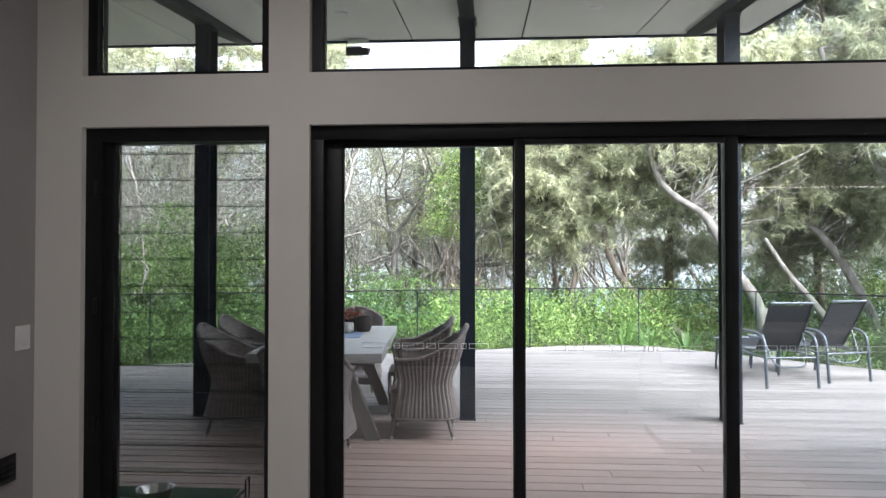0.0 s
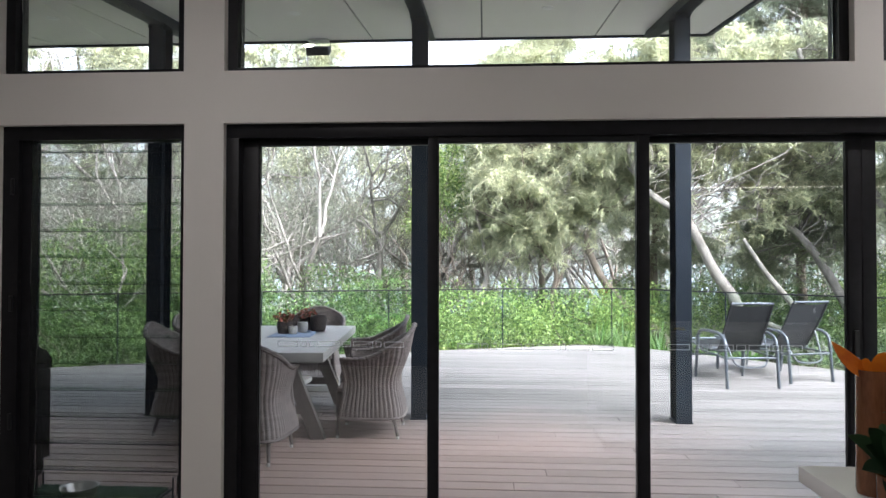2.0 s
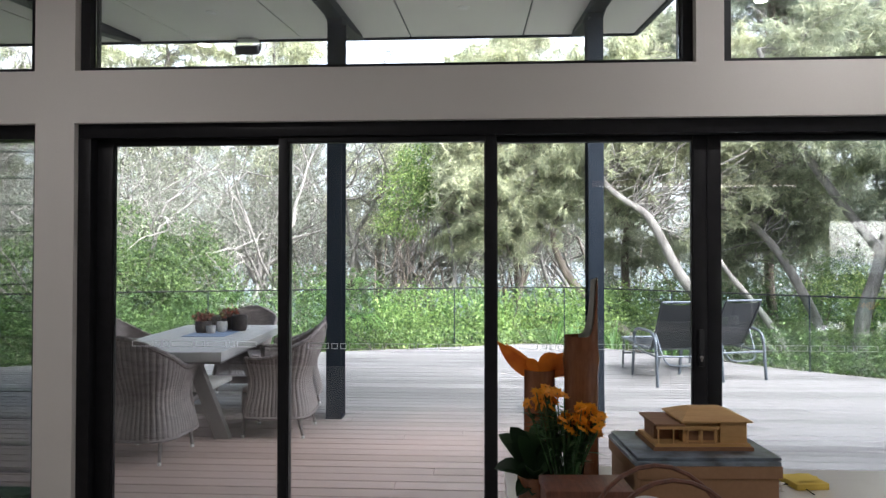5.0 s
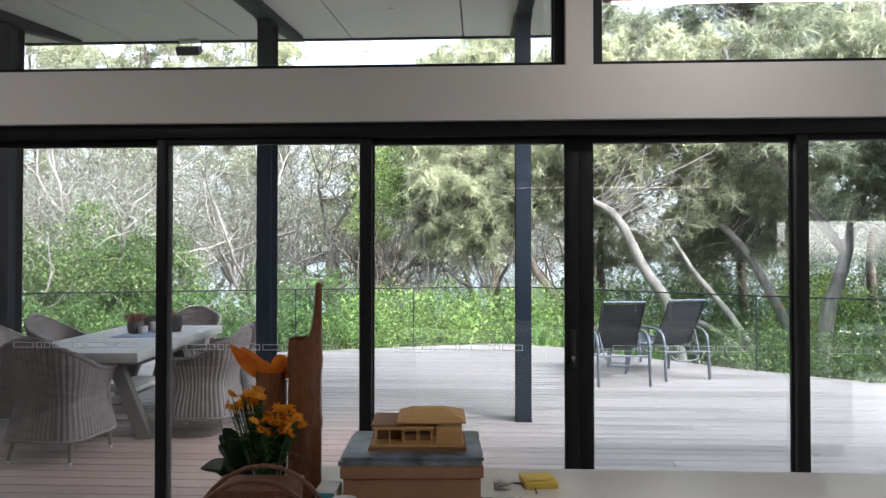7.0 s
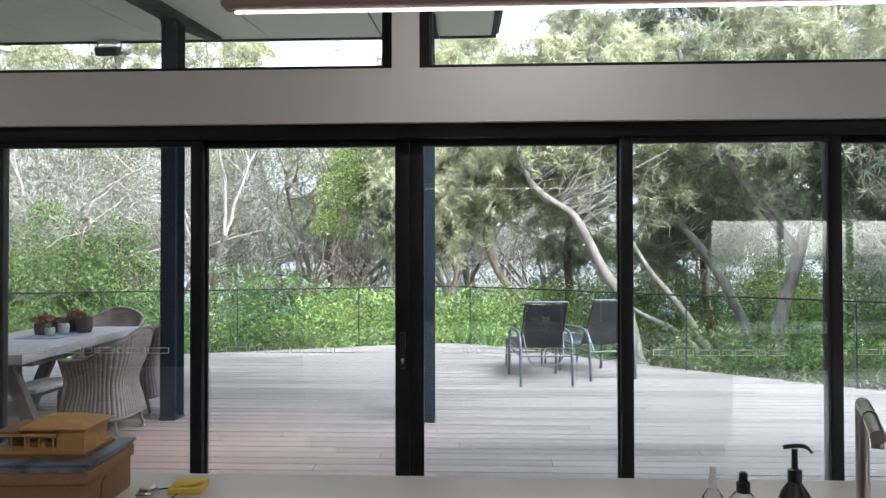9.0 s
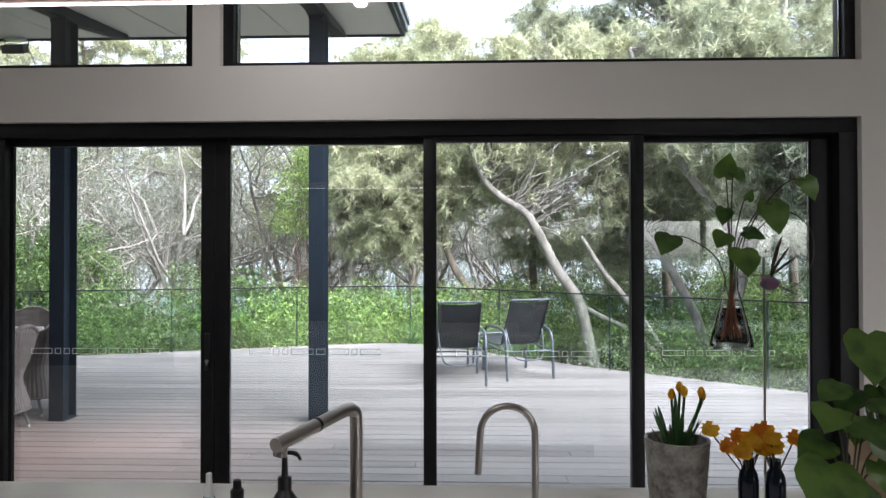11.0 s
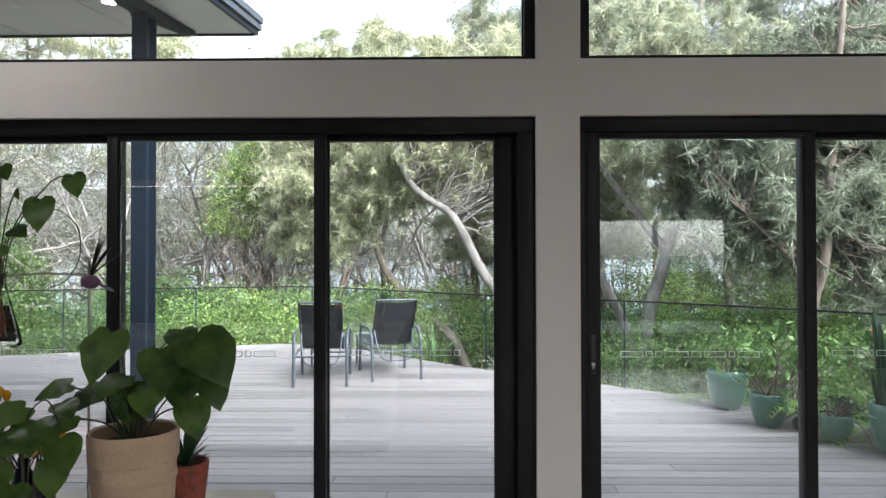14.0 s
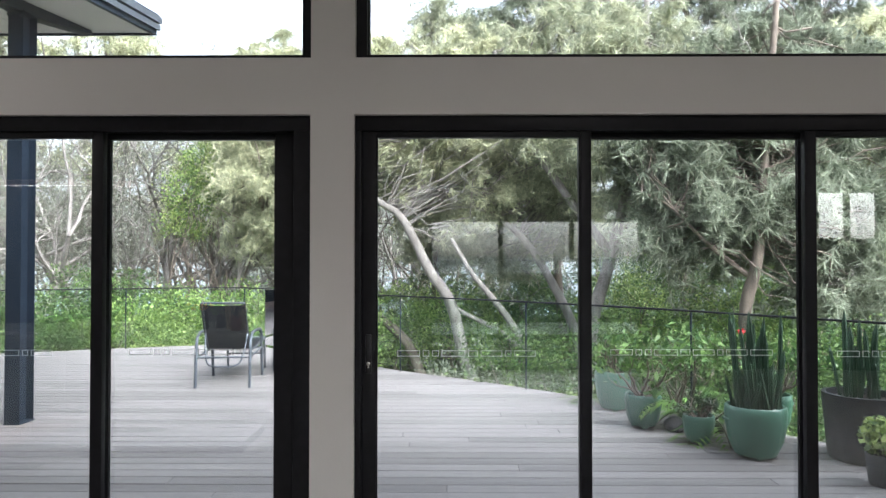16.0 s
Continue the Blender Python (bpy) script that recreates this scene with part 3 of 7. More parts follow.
def slanted(bm, x0, x1, y0, y1, d0, d1):
    """A slab that follows the roof's pitch, d0 to d1 over the soffit."""
    v = [bm.verts.new((x, y, soffit_z(y) + d)) for d in (d0, d1) for x, y in ((x0, y0), (x1, y0), (x1, y1), (x0, y1))]
    for f in ((3, 2, 1, 0), (4, 5, 6, 7), (0, 1, 5, 4), (1, 2, 6, 5), (2, 3, 7, 6), (3, 0, 4, 7)):
        bm.faces.new([v[i] for i in f])
    return bm


def roof():
    bm = bmesh.new()
    x = 3.70
    joints = [2.52, 1.31, 0.12, -1.08, -2.28, -3.48, -4.68, -5.88, -7.08, -8.28, ROOF_L]
    for j in joints:
        slanted(bm, j + 0.008, x - 0.008, YO, ROOF_Y - 0.03, 0, 0.012)
        x = j
    tagged(part("verandah_ceiling", bm, SOFFIT, smooth=False), "pale sheeted verandah soffit with fine dark joints", "ceiling", kind="structure")
    r = thing("verandah_roof", "dark steel-edged skillion verandah roof", "roof", kind="structure")
    part("roof_sheet", slanted(bmesh.new(), ROOF_L, ROOF_R, YO, ROOF_Y + 0.02, 0.17, 0.2), STEEL, r, smooth=False)
    part("joint_backing", slanted(bmesh.new(), ROOF_L, 3.70, YO, ROOF_Y - 0.03, 0.016, 0.02), STEEL, r, "dark backing over the soffit joints", smooth=False)
    part("fascia", slanted(bmesh.new(), ROOF_L, ROOF_R - 0.06, ROOF_Y - 0.03, ROOF_Y, -0.025, 0.168), STEEL, r, smooth=False)
    part("barge_board", slanted(bmesh.new(), ROOF_R - 0.06, ROOF_R - 0.02, YO, ROOF_Y, -0.02, 0.168), STEEL, r, smooth=False)
    part("barge_capping", slanted(bmesh.new(), ROOF_R - 0.019, ROOF_R + 0.012, YO, ROOF_Y + 0.02, 0.03, 0.09), ALU, r, smooth=False)
    part("barge_roll", slanted(bmesh.new(), ROOF_R - 0.019, ROOF_R + 0.03, YO, ROOF_Y + 0.02, 0.105, 0.168), ALU, r, smooth=False)


def i_section(bm, w, d, flange, web, z0, z1):
    box(bm, -w / 2, w / 2, -d / 2, -d / 2 + flange, z0, z1)
    box(bm, -w / 2, w / 2, d / 2 - flange, d / 2, z0, z1)
    box(bm, -web / 2, web / 2, -d / 2 + flange, d / 2 - flange, z0, z1)
    return bm


def columns():
    yc = 6.172 + 0.1
    for x in (-6.4, -4.04, -1.685, 0.752, 3.076):
        c = thing("steel_column", "dark blue-grey painted steel I-section verandah column", "column", (x, yc, 0), group="verandah columns")
        part("shaft", i_section(bmesh.new(), 0.133, 0.203, 0.009, 0.007, 0.012, soffit_z(yc) - 0.115), STEEL, c, smooth=False)
        part("base_plate", bx(-0.075, 0.075, -0.11, 0.11, 0.0, 0.012), STEEL, c)
        part("cap_plate", bx(-0.085, 0.085, -0.12, 0.12, soffit_z(yc) - 0.115, soffit_z(yc) - 0.105), STEEL, c)
        for sx in (-1, 1):
            part("bolt", tube(bmesh.new(), [(sx * 0.05, -0.13, soffit_z(yc) - 0.15), (sx * 0.05, -0.10, soffit_z(yc) - 0.15)], 0.014, 6), STEEL, c)
        b = thing("steel_beam", "dark blue-grey steel beam under the verandah soffit", "beam", (0, 0, 0), group="verandah beams")
        bm = bmesh.new()
        v = []
        for y, drop in ((YO, 0.105), (6.55, 0.105), (7.34, 0.05)):
            v.append([bm.verts.new((x + sx * 0.05, y, soffit_z(y) - dd)) for sx, dd in ((-1, 0.001), (1, 0.001), (1, drop), (-1, drop))])
        for p, q in zip(v, v[1:]):
            for k in range(4):
                bm.faces.new((p[k], p[(k + 1) % 4], q[(k + 1) % 4], q[k]))
        bm.faces.new(v[0][::-1])
        bm.faces.new(v[-1])
        part("beam_web", bm, STEEL, b, smooth=False)
        bm = bmesh.new()
        v = []
        for y, drop in ((YO, 0.105), (6.55, 0.105), (7.34, 0.05)):
            v.append([bm.verts.new((x + sx * 0.068, y, soffit_z(y) - drop - dd)) for sx, dd in ((-1, -0.009), (1, -0.009), (1, 0), (-1, 0))])
        for p, q in zip(v, v[1:]):
            for k in range(4):
                bm.faces.new((p[k], p[(k + 1) % 4], q[(k + 1) % 4], q[k]))
        bm.faces.new(v[0][::-1])
        bm.faces.new(v[-1])
        part("beam_flange", bm, STEEL, b, smooth=False)


def soffit_fittings():
    for x in (1.91, -0.42, -2.75):
        z = soffit_z(6.28)
        d = thing("soffit_light", "small round white soffit downlight, unlit", "lamp", (x, 6.28, z), group="soffit downlights")
        part("trim_ring", lathe([(0.055, -0.009), (0.055, 0.0), (0.035, 0.0), (0.035, -0.009)], 20), WHITE_PLASTIC, d)
        part("lens", bx(-0.024, 0.024, -0.024, 0.024, -0.010, -0.002, 0.004), WHITE_PLASTIC, d)
    f = thing("flood_light", "black twin-bracket floodlight under the verandah fascia", "lamp", (-0.47, 7.42, soffit_z(7.42)))
    part("junction_box", bx(-0.115, 0.115, -0.05, 0.05, -0.028, 0, 0.006), WHITE_PLASTIC, f, "pale junction box")
    part("bracket", tube(bmesh.new(), [(-0.13, 0, -0.13), (-0.13, 0, -0.02), (0.13, 0, -0.02), (0.13, 0, -0.13)], 0.008, 6), FRAME, f)
    m = Matrix.Translation((0, -0.02, -0.125)) @ Matrix.Rotation(radians(25), 4, 'X')
    part("lamp_head", bx(-0.125, 0.125, -0.06, 0.05, -0.045, 0.045, 0.012, m), BLACK_PLASTIC, f)
    part("lamp_glass", bx(-0.11, 0.11, -0.068, -0.0605, -0.034, 0.034, 0.0, m), SLING, f)


roof()
columns()
soffit_fittings()

# ---------------- deck and balustrade ----------------
EDGE = ((-12.0, 4.6), (-9.0, 6.35), (-4.06, 8.95), (-2.05, 9.88), (1.28, 11.2), (2.3, 11.58), (3.0, 11.76), (3.6, 11.62), (4.3, 11.08), (5.9, 9.42), (7.2, 8.36), (8.14, 7.54), (8.95, 6.72), (9.69, 5.8), (10.3, 5.1), (11.6, 3.64))
OUTLINE = [Vector((p.x, p.y, 0)) for p in curve_points([(x, y, 0) for x, y in EDGE], 120)]
PEAK = max(range(len(OUTLINE)), key=lambda i: OUTLINE[i].y)


def deck_span(y):
    """The x at which the deck's edge crosses y, on both sides of the prow."""
    out = []
    for line in (OUTLINE[:PEAK + 1], OUTLINE[PEAK:][::-1]):
        x = line[-1].x
        for a, b in zip(line, line[1:]):
            if a.y <= y <= b.y:
                x = a.x + (b.x - a.x) * (y - a.y) / max(b.y - a.y, 1e-6)
        if y < line[0].y:
            x = line[0].x
        out.append(x)
    return out


def balustrade():
    line = []
    n = len(OUTLINE)
    for i, p in enumerate(OUTLINE):
        d = (OUTLINE[min(i + 1, n - 1)] - OUTLINE[max(i - 1, 0)]).normalized()
        line.append(p + Vector((d.y, -d.x, 0)) * 0.07)
    dist = [0.0]
    for a, b in zip(line, line[1:]):
        dist.append(dist[-1] + (b - a).length)

    def at(s):
        for i in range(n - 1):
            if s <= dist[i + 1]:
                return line[i].lerp(line[i + 1], (s - dist[i]) / max(dist[i + 1] - dist[i], 1e-6))
        return line[-1]
    rail = thing("balustrade", "frameless green-tinted glass balustrade with a thin dark top rail", "railing", kind="structure")
    step = 1.9
    s = 0.0
    while s < dist[-1] - 0.3:
        e = min(s + step, dist[-1])
        p = at(s)
        part("post", tube(bmesh.new(), [p, p + Vector((0, 0, 0.955))], 0.009, 6), STEEL, rail)
        pts = [at(s + (e - s) * k / 4) for k in range(5)]
        bm = bmesh.new()
        for u, v in zip(pts, pts[1:]):
            dr = (v - u).normalized()
            sd = Vector((dr.y, -dr.x, 0)) * 0.005
            q = [bm.verts.new(w + o + Vector((0, 0, z))) for z in (0.05, 0.952) for w, o in ((u, -sd), (v, -sd), (v, sd), (u, sd))]
            for f in ((0, 1, 5, 4), (2, 3, 7, 6)):
                bm.faces.new([q[k] for k in f])
        part("pane", bm, RAIL_GLASS, rail).visible_shadow = False
        part("top_rail", tube(bmesh.new(), [w + Vector((0, 0, 0.965)) for w in pts], 0.0105, 6), FRAME, rail)
        s = e
    rim = thing("deck_rim", "weathered timber rim board round the deck", "rim board", kind="structure")
    bm = bmesh.new()
    for a, b in zip(OUTLINE, OUTLINE[1:]):
        q = [bm.verts.new(w + Vector((0, 0, z))) for z in (-0.27, -0.03) for w in (a, b)]
        bm.faces.new((q[0], q[1], q[3], q[2]))
    bmesh.ops.solidify(bm, geom=bm.faces[:], thickness=0.03)
    part("rim_board", bm, DECK, rim, smooth=False)


def ground():
    bm = bmesh.new()
    # one sheet to the horizon, with a gentle fall away from the house
    xs = [-3000, -600, -120, -60, -40, -25, -15, -10, -5, 0, 5, 10, 15, 20, 30, 45, 70, 120, 600, 3000]
    ys = [-3000, -600, -100, -30, -12, -4, 0, 4, 8, 12, 16, 20, 25, 30, 40, 48, 60, 75, 90, 200, 600, 3000]
    grid = [[bm.verts.new((x, y, -1.15 - 0.035 * min(max(y - 10, 0), 60) - 0.25 * min(max(y - 48, 0), 42) + 0.25 * noise.noise((x * 0.15, y * 0.15, 0)) - (0.8 if abs(x) > 500 or abs(y) > 500 else 0))) for x in xs] for y in ys]
    for r0, r1 in zip(grid, grid[1:]):
        for k in range(len(xs) - 1):
            bm.faces.new((r0[k], r0[k + 1], r1[k + 1], r1[k]))
    tagged(part("ground", bm, GROUND), "bushland ground covered in leaf litter and low plants", "ground", kind="structure")
    bm = bmesh.new()
    bm.faces.new([bm.verts.new(p) for p in ((-3000, 70, -8.5), (3000, 70, -8.5), (3000, 3000, -8.5), (-3000, 3000, -8.5))])
    tagged(part("water", bm, SEA, smooth=False), "pale grey sea glimpsed between the far trunks", "sea", kind="structure")


balustrade()
ground()


# ---------------- vegetation ----------------
RNG = np.random.default_rng(11)


def leaf_cloud(centres, size, aspect=0.45, droop=0.0, rng=RNG):
    """Rhombic leaves at the given points, each turned its own way: vertices and quads."""
    n = len(centres)
    d = rng.normal(size=(n, 3))
    d[:, 2] -= droop
    d /= np.linalg.norm(d, axis=1, keepdims=True)
    s = np.cross(d, rng.normal(size=(n, 3)))
    s /= np.linalg.norm(s, axis=1, keepdims=True) + 1e-9
    ln = (size * rng.uniform(0.6, 1.35, n))[:, None]
    v = np.empty((n, 4, 3), np.float32)
    up = np.cross(d, s) * ln * 0.12
    v[:, 0] = centres - d * ln * 0.5
    v[:, 1] = centres + s * ln * aspect * 0.5 + up
    v[:, 2] = centres + d * ln * 0.5
    v[:, 3] = centres - s * ln * aspect * 0.5 + up
    return v.reshape(-1, 3), np.arange(4 * n).reshape(-1, 4)


def needle_cloud(anchors, per=14, length=0.2, width=0.012, spread=0.8, rng=RNG):
    """Fine brush-like foliage: every anchor bears a tuft of thin tapered needles that fan out and hang a little."""
    m = len(anchors)
    lean = rng.normal(size=(m, 1, 3)) * 0.5
    d = rng.normal(size=(m, per, 3)) * spread + lean
    d[..., 2] -= 0.6
    d /= np.linalg.norm(d, axis=2, keepdims=True) + 1e-9
    s = np.cross(d, rng.normal(size=(m, per, 3)))
    s *= width * rng.uniform(0.6, 1.4, (m, per, 1)) / (np.linalg.norm(s, axis=2, keepdims=True) + 1e-9)
    v = np.empty((m, 1 + 2 * per, 3), np.float32)
    v[:, 0] = anchors
    v[:, 1:1 + per] = anchors[:, None] + s
    v[:, 1 + per:] = anchors[:, None] + d * length * rng.uniform(0.55, 1.35, (m, per, 1))
    k = np.arange(per)
    tri = np.stack([np.zeros(per, int), 1 + k, 1 + per + k], axis=1)
    f = np.arange(m)[:, None, None] * (1 + 2 * per) + tri[None]
    return v.reshape(-1, 3), f.reshape(-1, 3)


class Limbs:
    """Collects tapered tubes and turns them into one mesh."""

    def __init__(self, seed, seg=6):
        self.v, self.f, self.n, self.seg = [], [], 0, seg
        self.rng = np.random.default_rng(seed)

    def tube(self, pts, r0, r1):
        pts = np.asarray(pts, float)
        k, sg = len(pts), self.seg
        t = np.gradient(pts, axis=0)
        t /= np.linalg.norm(t, axis=1, keepdims=True) + 1e-9
        ref = np.where(np.abs(t[:, 2:3]) > 0.9, np.array([[1.0, 0, 0]]), np.array([[0, 0, 1.0]]))
        a = np.cross(t, ref)
        a /= np.linalg.norm(a, axis=1, keepdims=True)
        b = np.cross(t, a)
        r = np.linspace(r0, r1, k)[:, None, None]
        ang = np.linspace(0, 2 * np.pi, sg, endpoint=False)
        ring = pts[:, None] + r * (np.cos(ang)[None, :, None] * a[:, None] + np.sin(ang)[None, :, None] * b[:, None])
        i = np.arange(k - 1)[:, None] * sg + np.arange(sg)[None]
        j = np.arange(k - 1)[:, None] * sg + (np.arange(sg)[None] + 1) % sg
        q = np.stack([i, j, j + sg, i + sg], axis=-1).reshape(-1, 4) + self.n
        self.v.append(ring.reshape(-1, 3))
        self.f.append(q)
        self.n += k * sg

    def wander(self, p, d, length, r0, r1, steps=7, wobble=0.25, lift=0.0):
        """A crooked limb; gives its points."""
        pts = [np.array(p, float)]
        d = np.array(d, float) / np.linalg.norm(d)
        for _ in range(steps):
            d = d + self.rng.normal(size=3) * wobble + np.array([0, 0, lift])
            d /= np.linalg.norm(d)
            pts.append(pts[-1] + d * length / steps)
        self.tube(pts, r0, r1)
        return pts

    def branch(self, p, d, length, r, depth, wobble=0.28, lift=0.05, kids=3, tips=None):
        pts = self.wander(p, d, length, r, r * 0.55, 6, wobble, lift)
        if depth == 0:
            if tips is not None:
                tips.extend(pts[3:])
            return
        for k in range(kids):
            q = pts[self.rng.integers(2, 7)] if k else pts[-1]
            e = (pts[-1] - pts[-2]) / np.linalg.norm(pts[-1] - pts[-2]) * 0.7 + self.rng.normal(size=3) * 0.62
            self.branch(q, e, length * self.rng.uniform(0.5, 0.75), r * 0.5, depth - 1, wobble, lift, kids, tips)

    def reach(self, p, q, r0, r1, sag=0.25):
        """A limb that bends from p to q."""
        p, q = np.array(p, float), np.array(q, float)
        t = np.linspace(0, 1, 7)[:, None]
        off = self.rng.normal(size=3) * sag * np.linalg.norm(q - p) * 0.4
        wob = self.rng.normal(size=(7, 3)) * 0.06 * np.linalg.norm(q - p) * np.sin(np.pi * t)
        self.tube(p + (q - p) * t + off * np.sin(np.pi * t) + wob, r0, r1)

    def out(self, name, material, parent):
        return raw(name, np.concatenate(self.v), np.concatenate(self.f), material, parent, smooth=True)


def tree(label, trunks, blobs, needle, bark, twig, seed, cluster=26, twigs_each=6, per=15, length=0.27, limb_r=0.024, category="tree", name="casuarina_tree", bare=14, width=0.025):
    """A leaning tree: trunks as control lines, limbs out to foliage clusters in ellipsoids, bare pale twigs, and hanging needles.
    trunks: (points, base radius, end radius); blobs: (x, y, z, rx, ry, rz, clusters or 0 for the usual)."""
    rng = np.random.default_rng(seed)
    base = trunks[0][0][0]
    t = thing(name, label, category, (0, 0, 0), group="trees beyond the deck")
    t.location = (0, 0, 0)
    tops = []
    for pts, r0, r1 in trunks:
        lm = Limbs(seed, 9)
        line = [tuple(p) for p in curve_points(pts, 22)]
        lm.tube(line, r0, r1)
        lm.out("trunk", bark, t)
        tops += line[12:]
    tops = np.array(tops)
    limbs, twigs, anchors = Limbs(seed + 1, 5), Limbs(seed + 2, 4), []
    for bx_, by_, bz_, rx, ry, rz, cnt in blobs:
        for _ in range(cnt or cluster):
            u = rng.normal(size=3)
            u *= rng.uniform(0.45, 1.0) ** 0.5 / np.linalg.norm(u)
            c = np.array([bx_, by_, bz_]) + u * (rx, ry, rz)
            near = tops[np.argsort(np.linalg.norm(tops - c, axis=1) + 0.6 * np.maximum(tops[:, 2] - c[2], 0))[rng.integers(0, 4)]]
            limbs.reach(near, c, limb_r * rng.uniform(0.5, 1.0), 0.008)
            for _ in range(twigs_each):
                d = rng.normal(size=3) * (1, 1, 0.45)
                d /= np.linalg.norm(d)
                u = np.linspace(0.1, 1, 6)[:, None]
                tl = rng.uniform(0.3, 0.95)
                line = c + d * u * tl + np.array([0, 0, -0.4]) * u ** 2 * tl
                limbs.tube(line, 0.006, 0.002)
                anchors.append(line + rng.normal(size=line.shape) * 0.03)
    for _ in range(bare):
        b = blobs[rng.integers(0, len(blobs))]
        p = np.array(b[:3]) + rng.normal(size=3) * np.array(b[3:6]) * 0.45
        twigs.branch(p, rng.normal(size=3) * (1, 1, 0.6) + (0, -0.5, -0.35), rng.uniform(0.5, 0.9), 0.016, 2, 0.3, -0.03, 3)
    limbs.out("limbs", bark, t)
    if bare:
        twigs.out("bare_twigs", twig, t)["kind"] = "stuff"
    if anchors:
        v, f = needle_cloud(np.concatenate(anchors), per, length, width, 0.8, rng)
        raw("crown", v, f, needle, t)
    return t


def bush(label, centres, leaf, material, seed, name="shrub", size=0.085, per=900, aspect=0.5, stems=6):
    """A shrub of several leafy mounds: leaves gather in sprays near each mound's skin."""
    rng = np.random.default_rng(seed)
    t = thing(name, label, "shrub", (0, 0, 0), group="shrubs beyond the deck")
    lm, pts = Limbs(seed, 5), []
    for x, y, z, rx, ry, rz in centres:
        n = int(per * (rx * rz) ** 0.9)
        k = max(n // 34, 6)
        u = rng.normal(size=(k, 3))
        u /= np.linalg.norm(u, axis=1, keepdims=True)
        u *= rng.uniform(0.45, 1.06, (k, 1)) ** 0.6
        spray = np.array([x, y, z]) + u * (rx, ry, rz)
        pts.append(np.repeat(spray, 34, axis=0) + rng.normal(size=(k * 34, 3)) * size * (2.1, 2.1, 1.3))
        for _ in range(stems):
            lm.reach((x + rng.normal() * 0.1, y, -1.6), spray[rng.integers(0, k)], 0.03, 0.006)
    lm.out("stems", BARK, t)
    v, f = leaf_cloud(np.concatenate(pts), size, aspect, 0.2, rng)
    raw("leaves", v, f, material, t)
    return t


def bare_tree(label, x, y, height, seed, bark, leaf=None, lean=(0, 0, 1), r=0.11, depth=4, kids=3, leaves=2500, leafsize=0.07, name="tea_tree", base_z=-1.6):
    """A crooked tree with many pale limbs and thin foliage."""
    t = thing(name, label, "tree", (0, 0, 0), group="trees beyond the deck")
    lm, tips = Limbs(seed, 5), []
    rng = np.random.default_rng(seed)
    stems = 2 if seed % 2 else 3
    for k in range(stems):
        d = np.array(lean, float) + rng.normal(size=3) * (0.28, 0.2, 0.05)
        lm.branch((x + rng.normal() * 0.15, y + rng.normal() * 0.15, base_z), d, height * rng.uniform(0.4, 0.55), r * rng.uniform(0.6, 1), depth, 0.16, 0.05, kids, tips)
    lm.out("limbs", bark, t)
    if leaf and leaves:
        tips = np.array(tips)
        c = tips[rng.integers(0, len(tips), leaves // 12)]
        pts = np.repeat(c, 12, axis=0) + rng.normal(size=(len(c) * 12, 3)) * 0.24
        v, f = leaf_cloud(pts, leafsize, 0.3, 0.6, rng)
        raw("leaves", v, f, leaf, t)
    return t


def palm(label, x, y, z, seed, fronds=9, length=1.0, name="palm", leaflet=0.34, tilt=0.9):
    rng = np.random.default_rng(seed)
    t = thing(name, label, "palm", (0, 0, 0), group="palms beyond the deck")
    rach = Limbs(seed, 4)
    for k in range(fronds):
        a = 2 * math.pi * k / fronds + rng.uniform(-0.3, 0.3)
        up = rng.uniform(0.5, 1.3) * tilt
        ln = length * rng.uniform(0.75, 1.15)
        u = np.linspace(0, 1, 22)[:, None]
        out = np.array([[math.cos(a), math.sin(a), 0]])
        line = np.array([[x, y, z]]) + out * u * ln * 0.85 + np.array([[0, 0, 1]]) * (up * u - 0.95 * u ** 2.2) * ln
        rach.tube(line, 0.012, 0.003)
        side = np.cross(out, [[0, 0, 1]])
        v, f = [], []
        for i in range(3, 22):
            for sg in (-1, 1):
                w = leaflet * math.sin(math.pi * (0.12 + 0.8 * i / 22)) * ln
                p = line[i]
                dirn = side[0] * sg * 0.85 + out[0] * 0.55 + np.array([0, 0, -0.25 + rng.normal() * 0.1])
                q = p + dirn * w
                m = p + dirn * w * 0.5 + np.array([0, 0, 0.03])
                s = np.cross(dirn, [0, 0, 1])
                s = s / (np.linalg.norm(s) + 1e-9) * 0.014
                b = len(v)
                v += [p - s * 0.4, p + s * 0.4, m + s, m - s, q]
                f += [(b, b + 1, b + 2), (b, b + 2, b + 3), (b + 3, b + 2, b + 4)]
        raw("frond", np.array(v), np.array(f), PALM, t)
    rach.out("frond_stalks", STEM, t)
    return t


def strap_plant(label, x, y, z, seed, n=26, length=0.55, name="strap_leaf_plant", material=None):
    rng = random.Random(seed)
    bm = bmesh.new()
    for k in range(n):
        a, u = rng.uniform(0, 6.28), rng.uniform(0.35, 1.2)
        ln = length * rng.uniform(0.7, 1.2)
        blade(bm, (x + 0.04 * math.cos(a), y + 0.04 * math.sin(a), z), (x + math.cos(a) * ln * math.cos(u), y + math.sin(a) * ln * math.cos(u), z + ln * math.sin(u)), 0.035, 0.15)
    t = thing(name, label, "plant", (0, 0, 0), group="strap-leaved plants")
    part("leaves", bm, material or PALM, t)
    return t


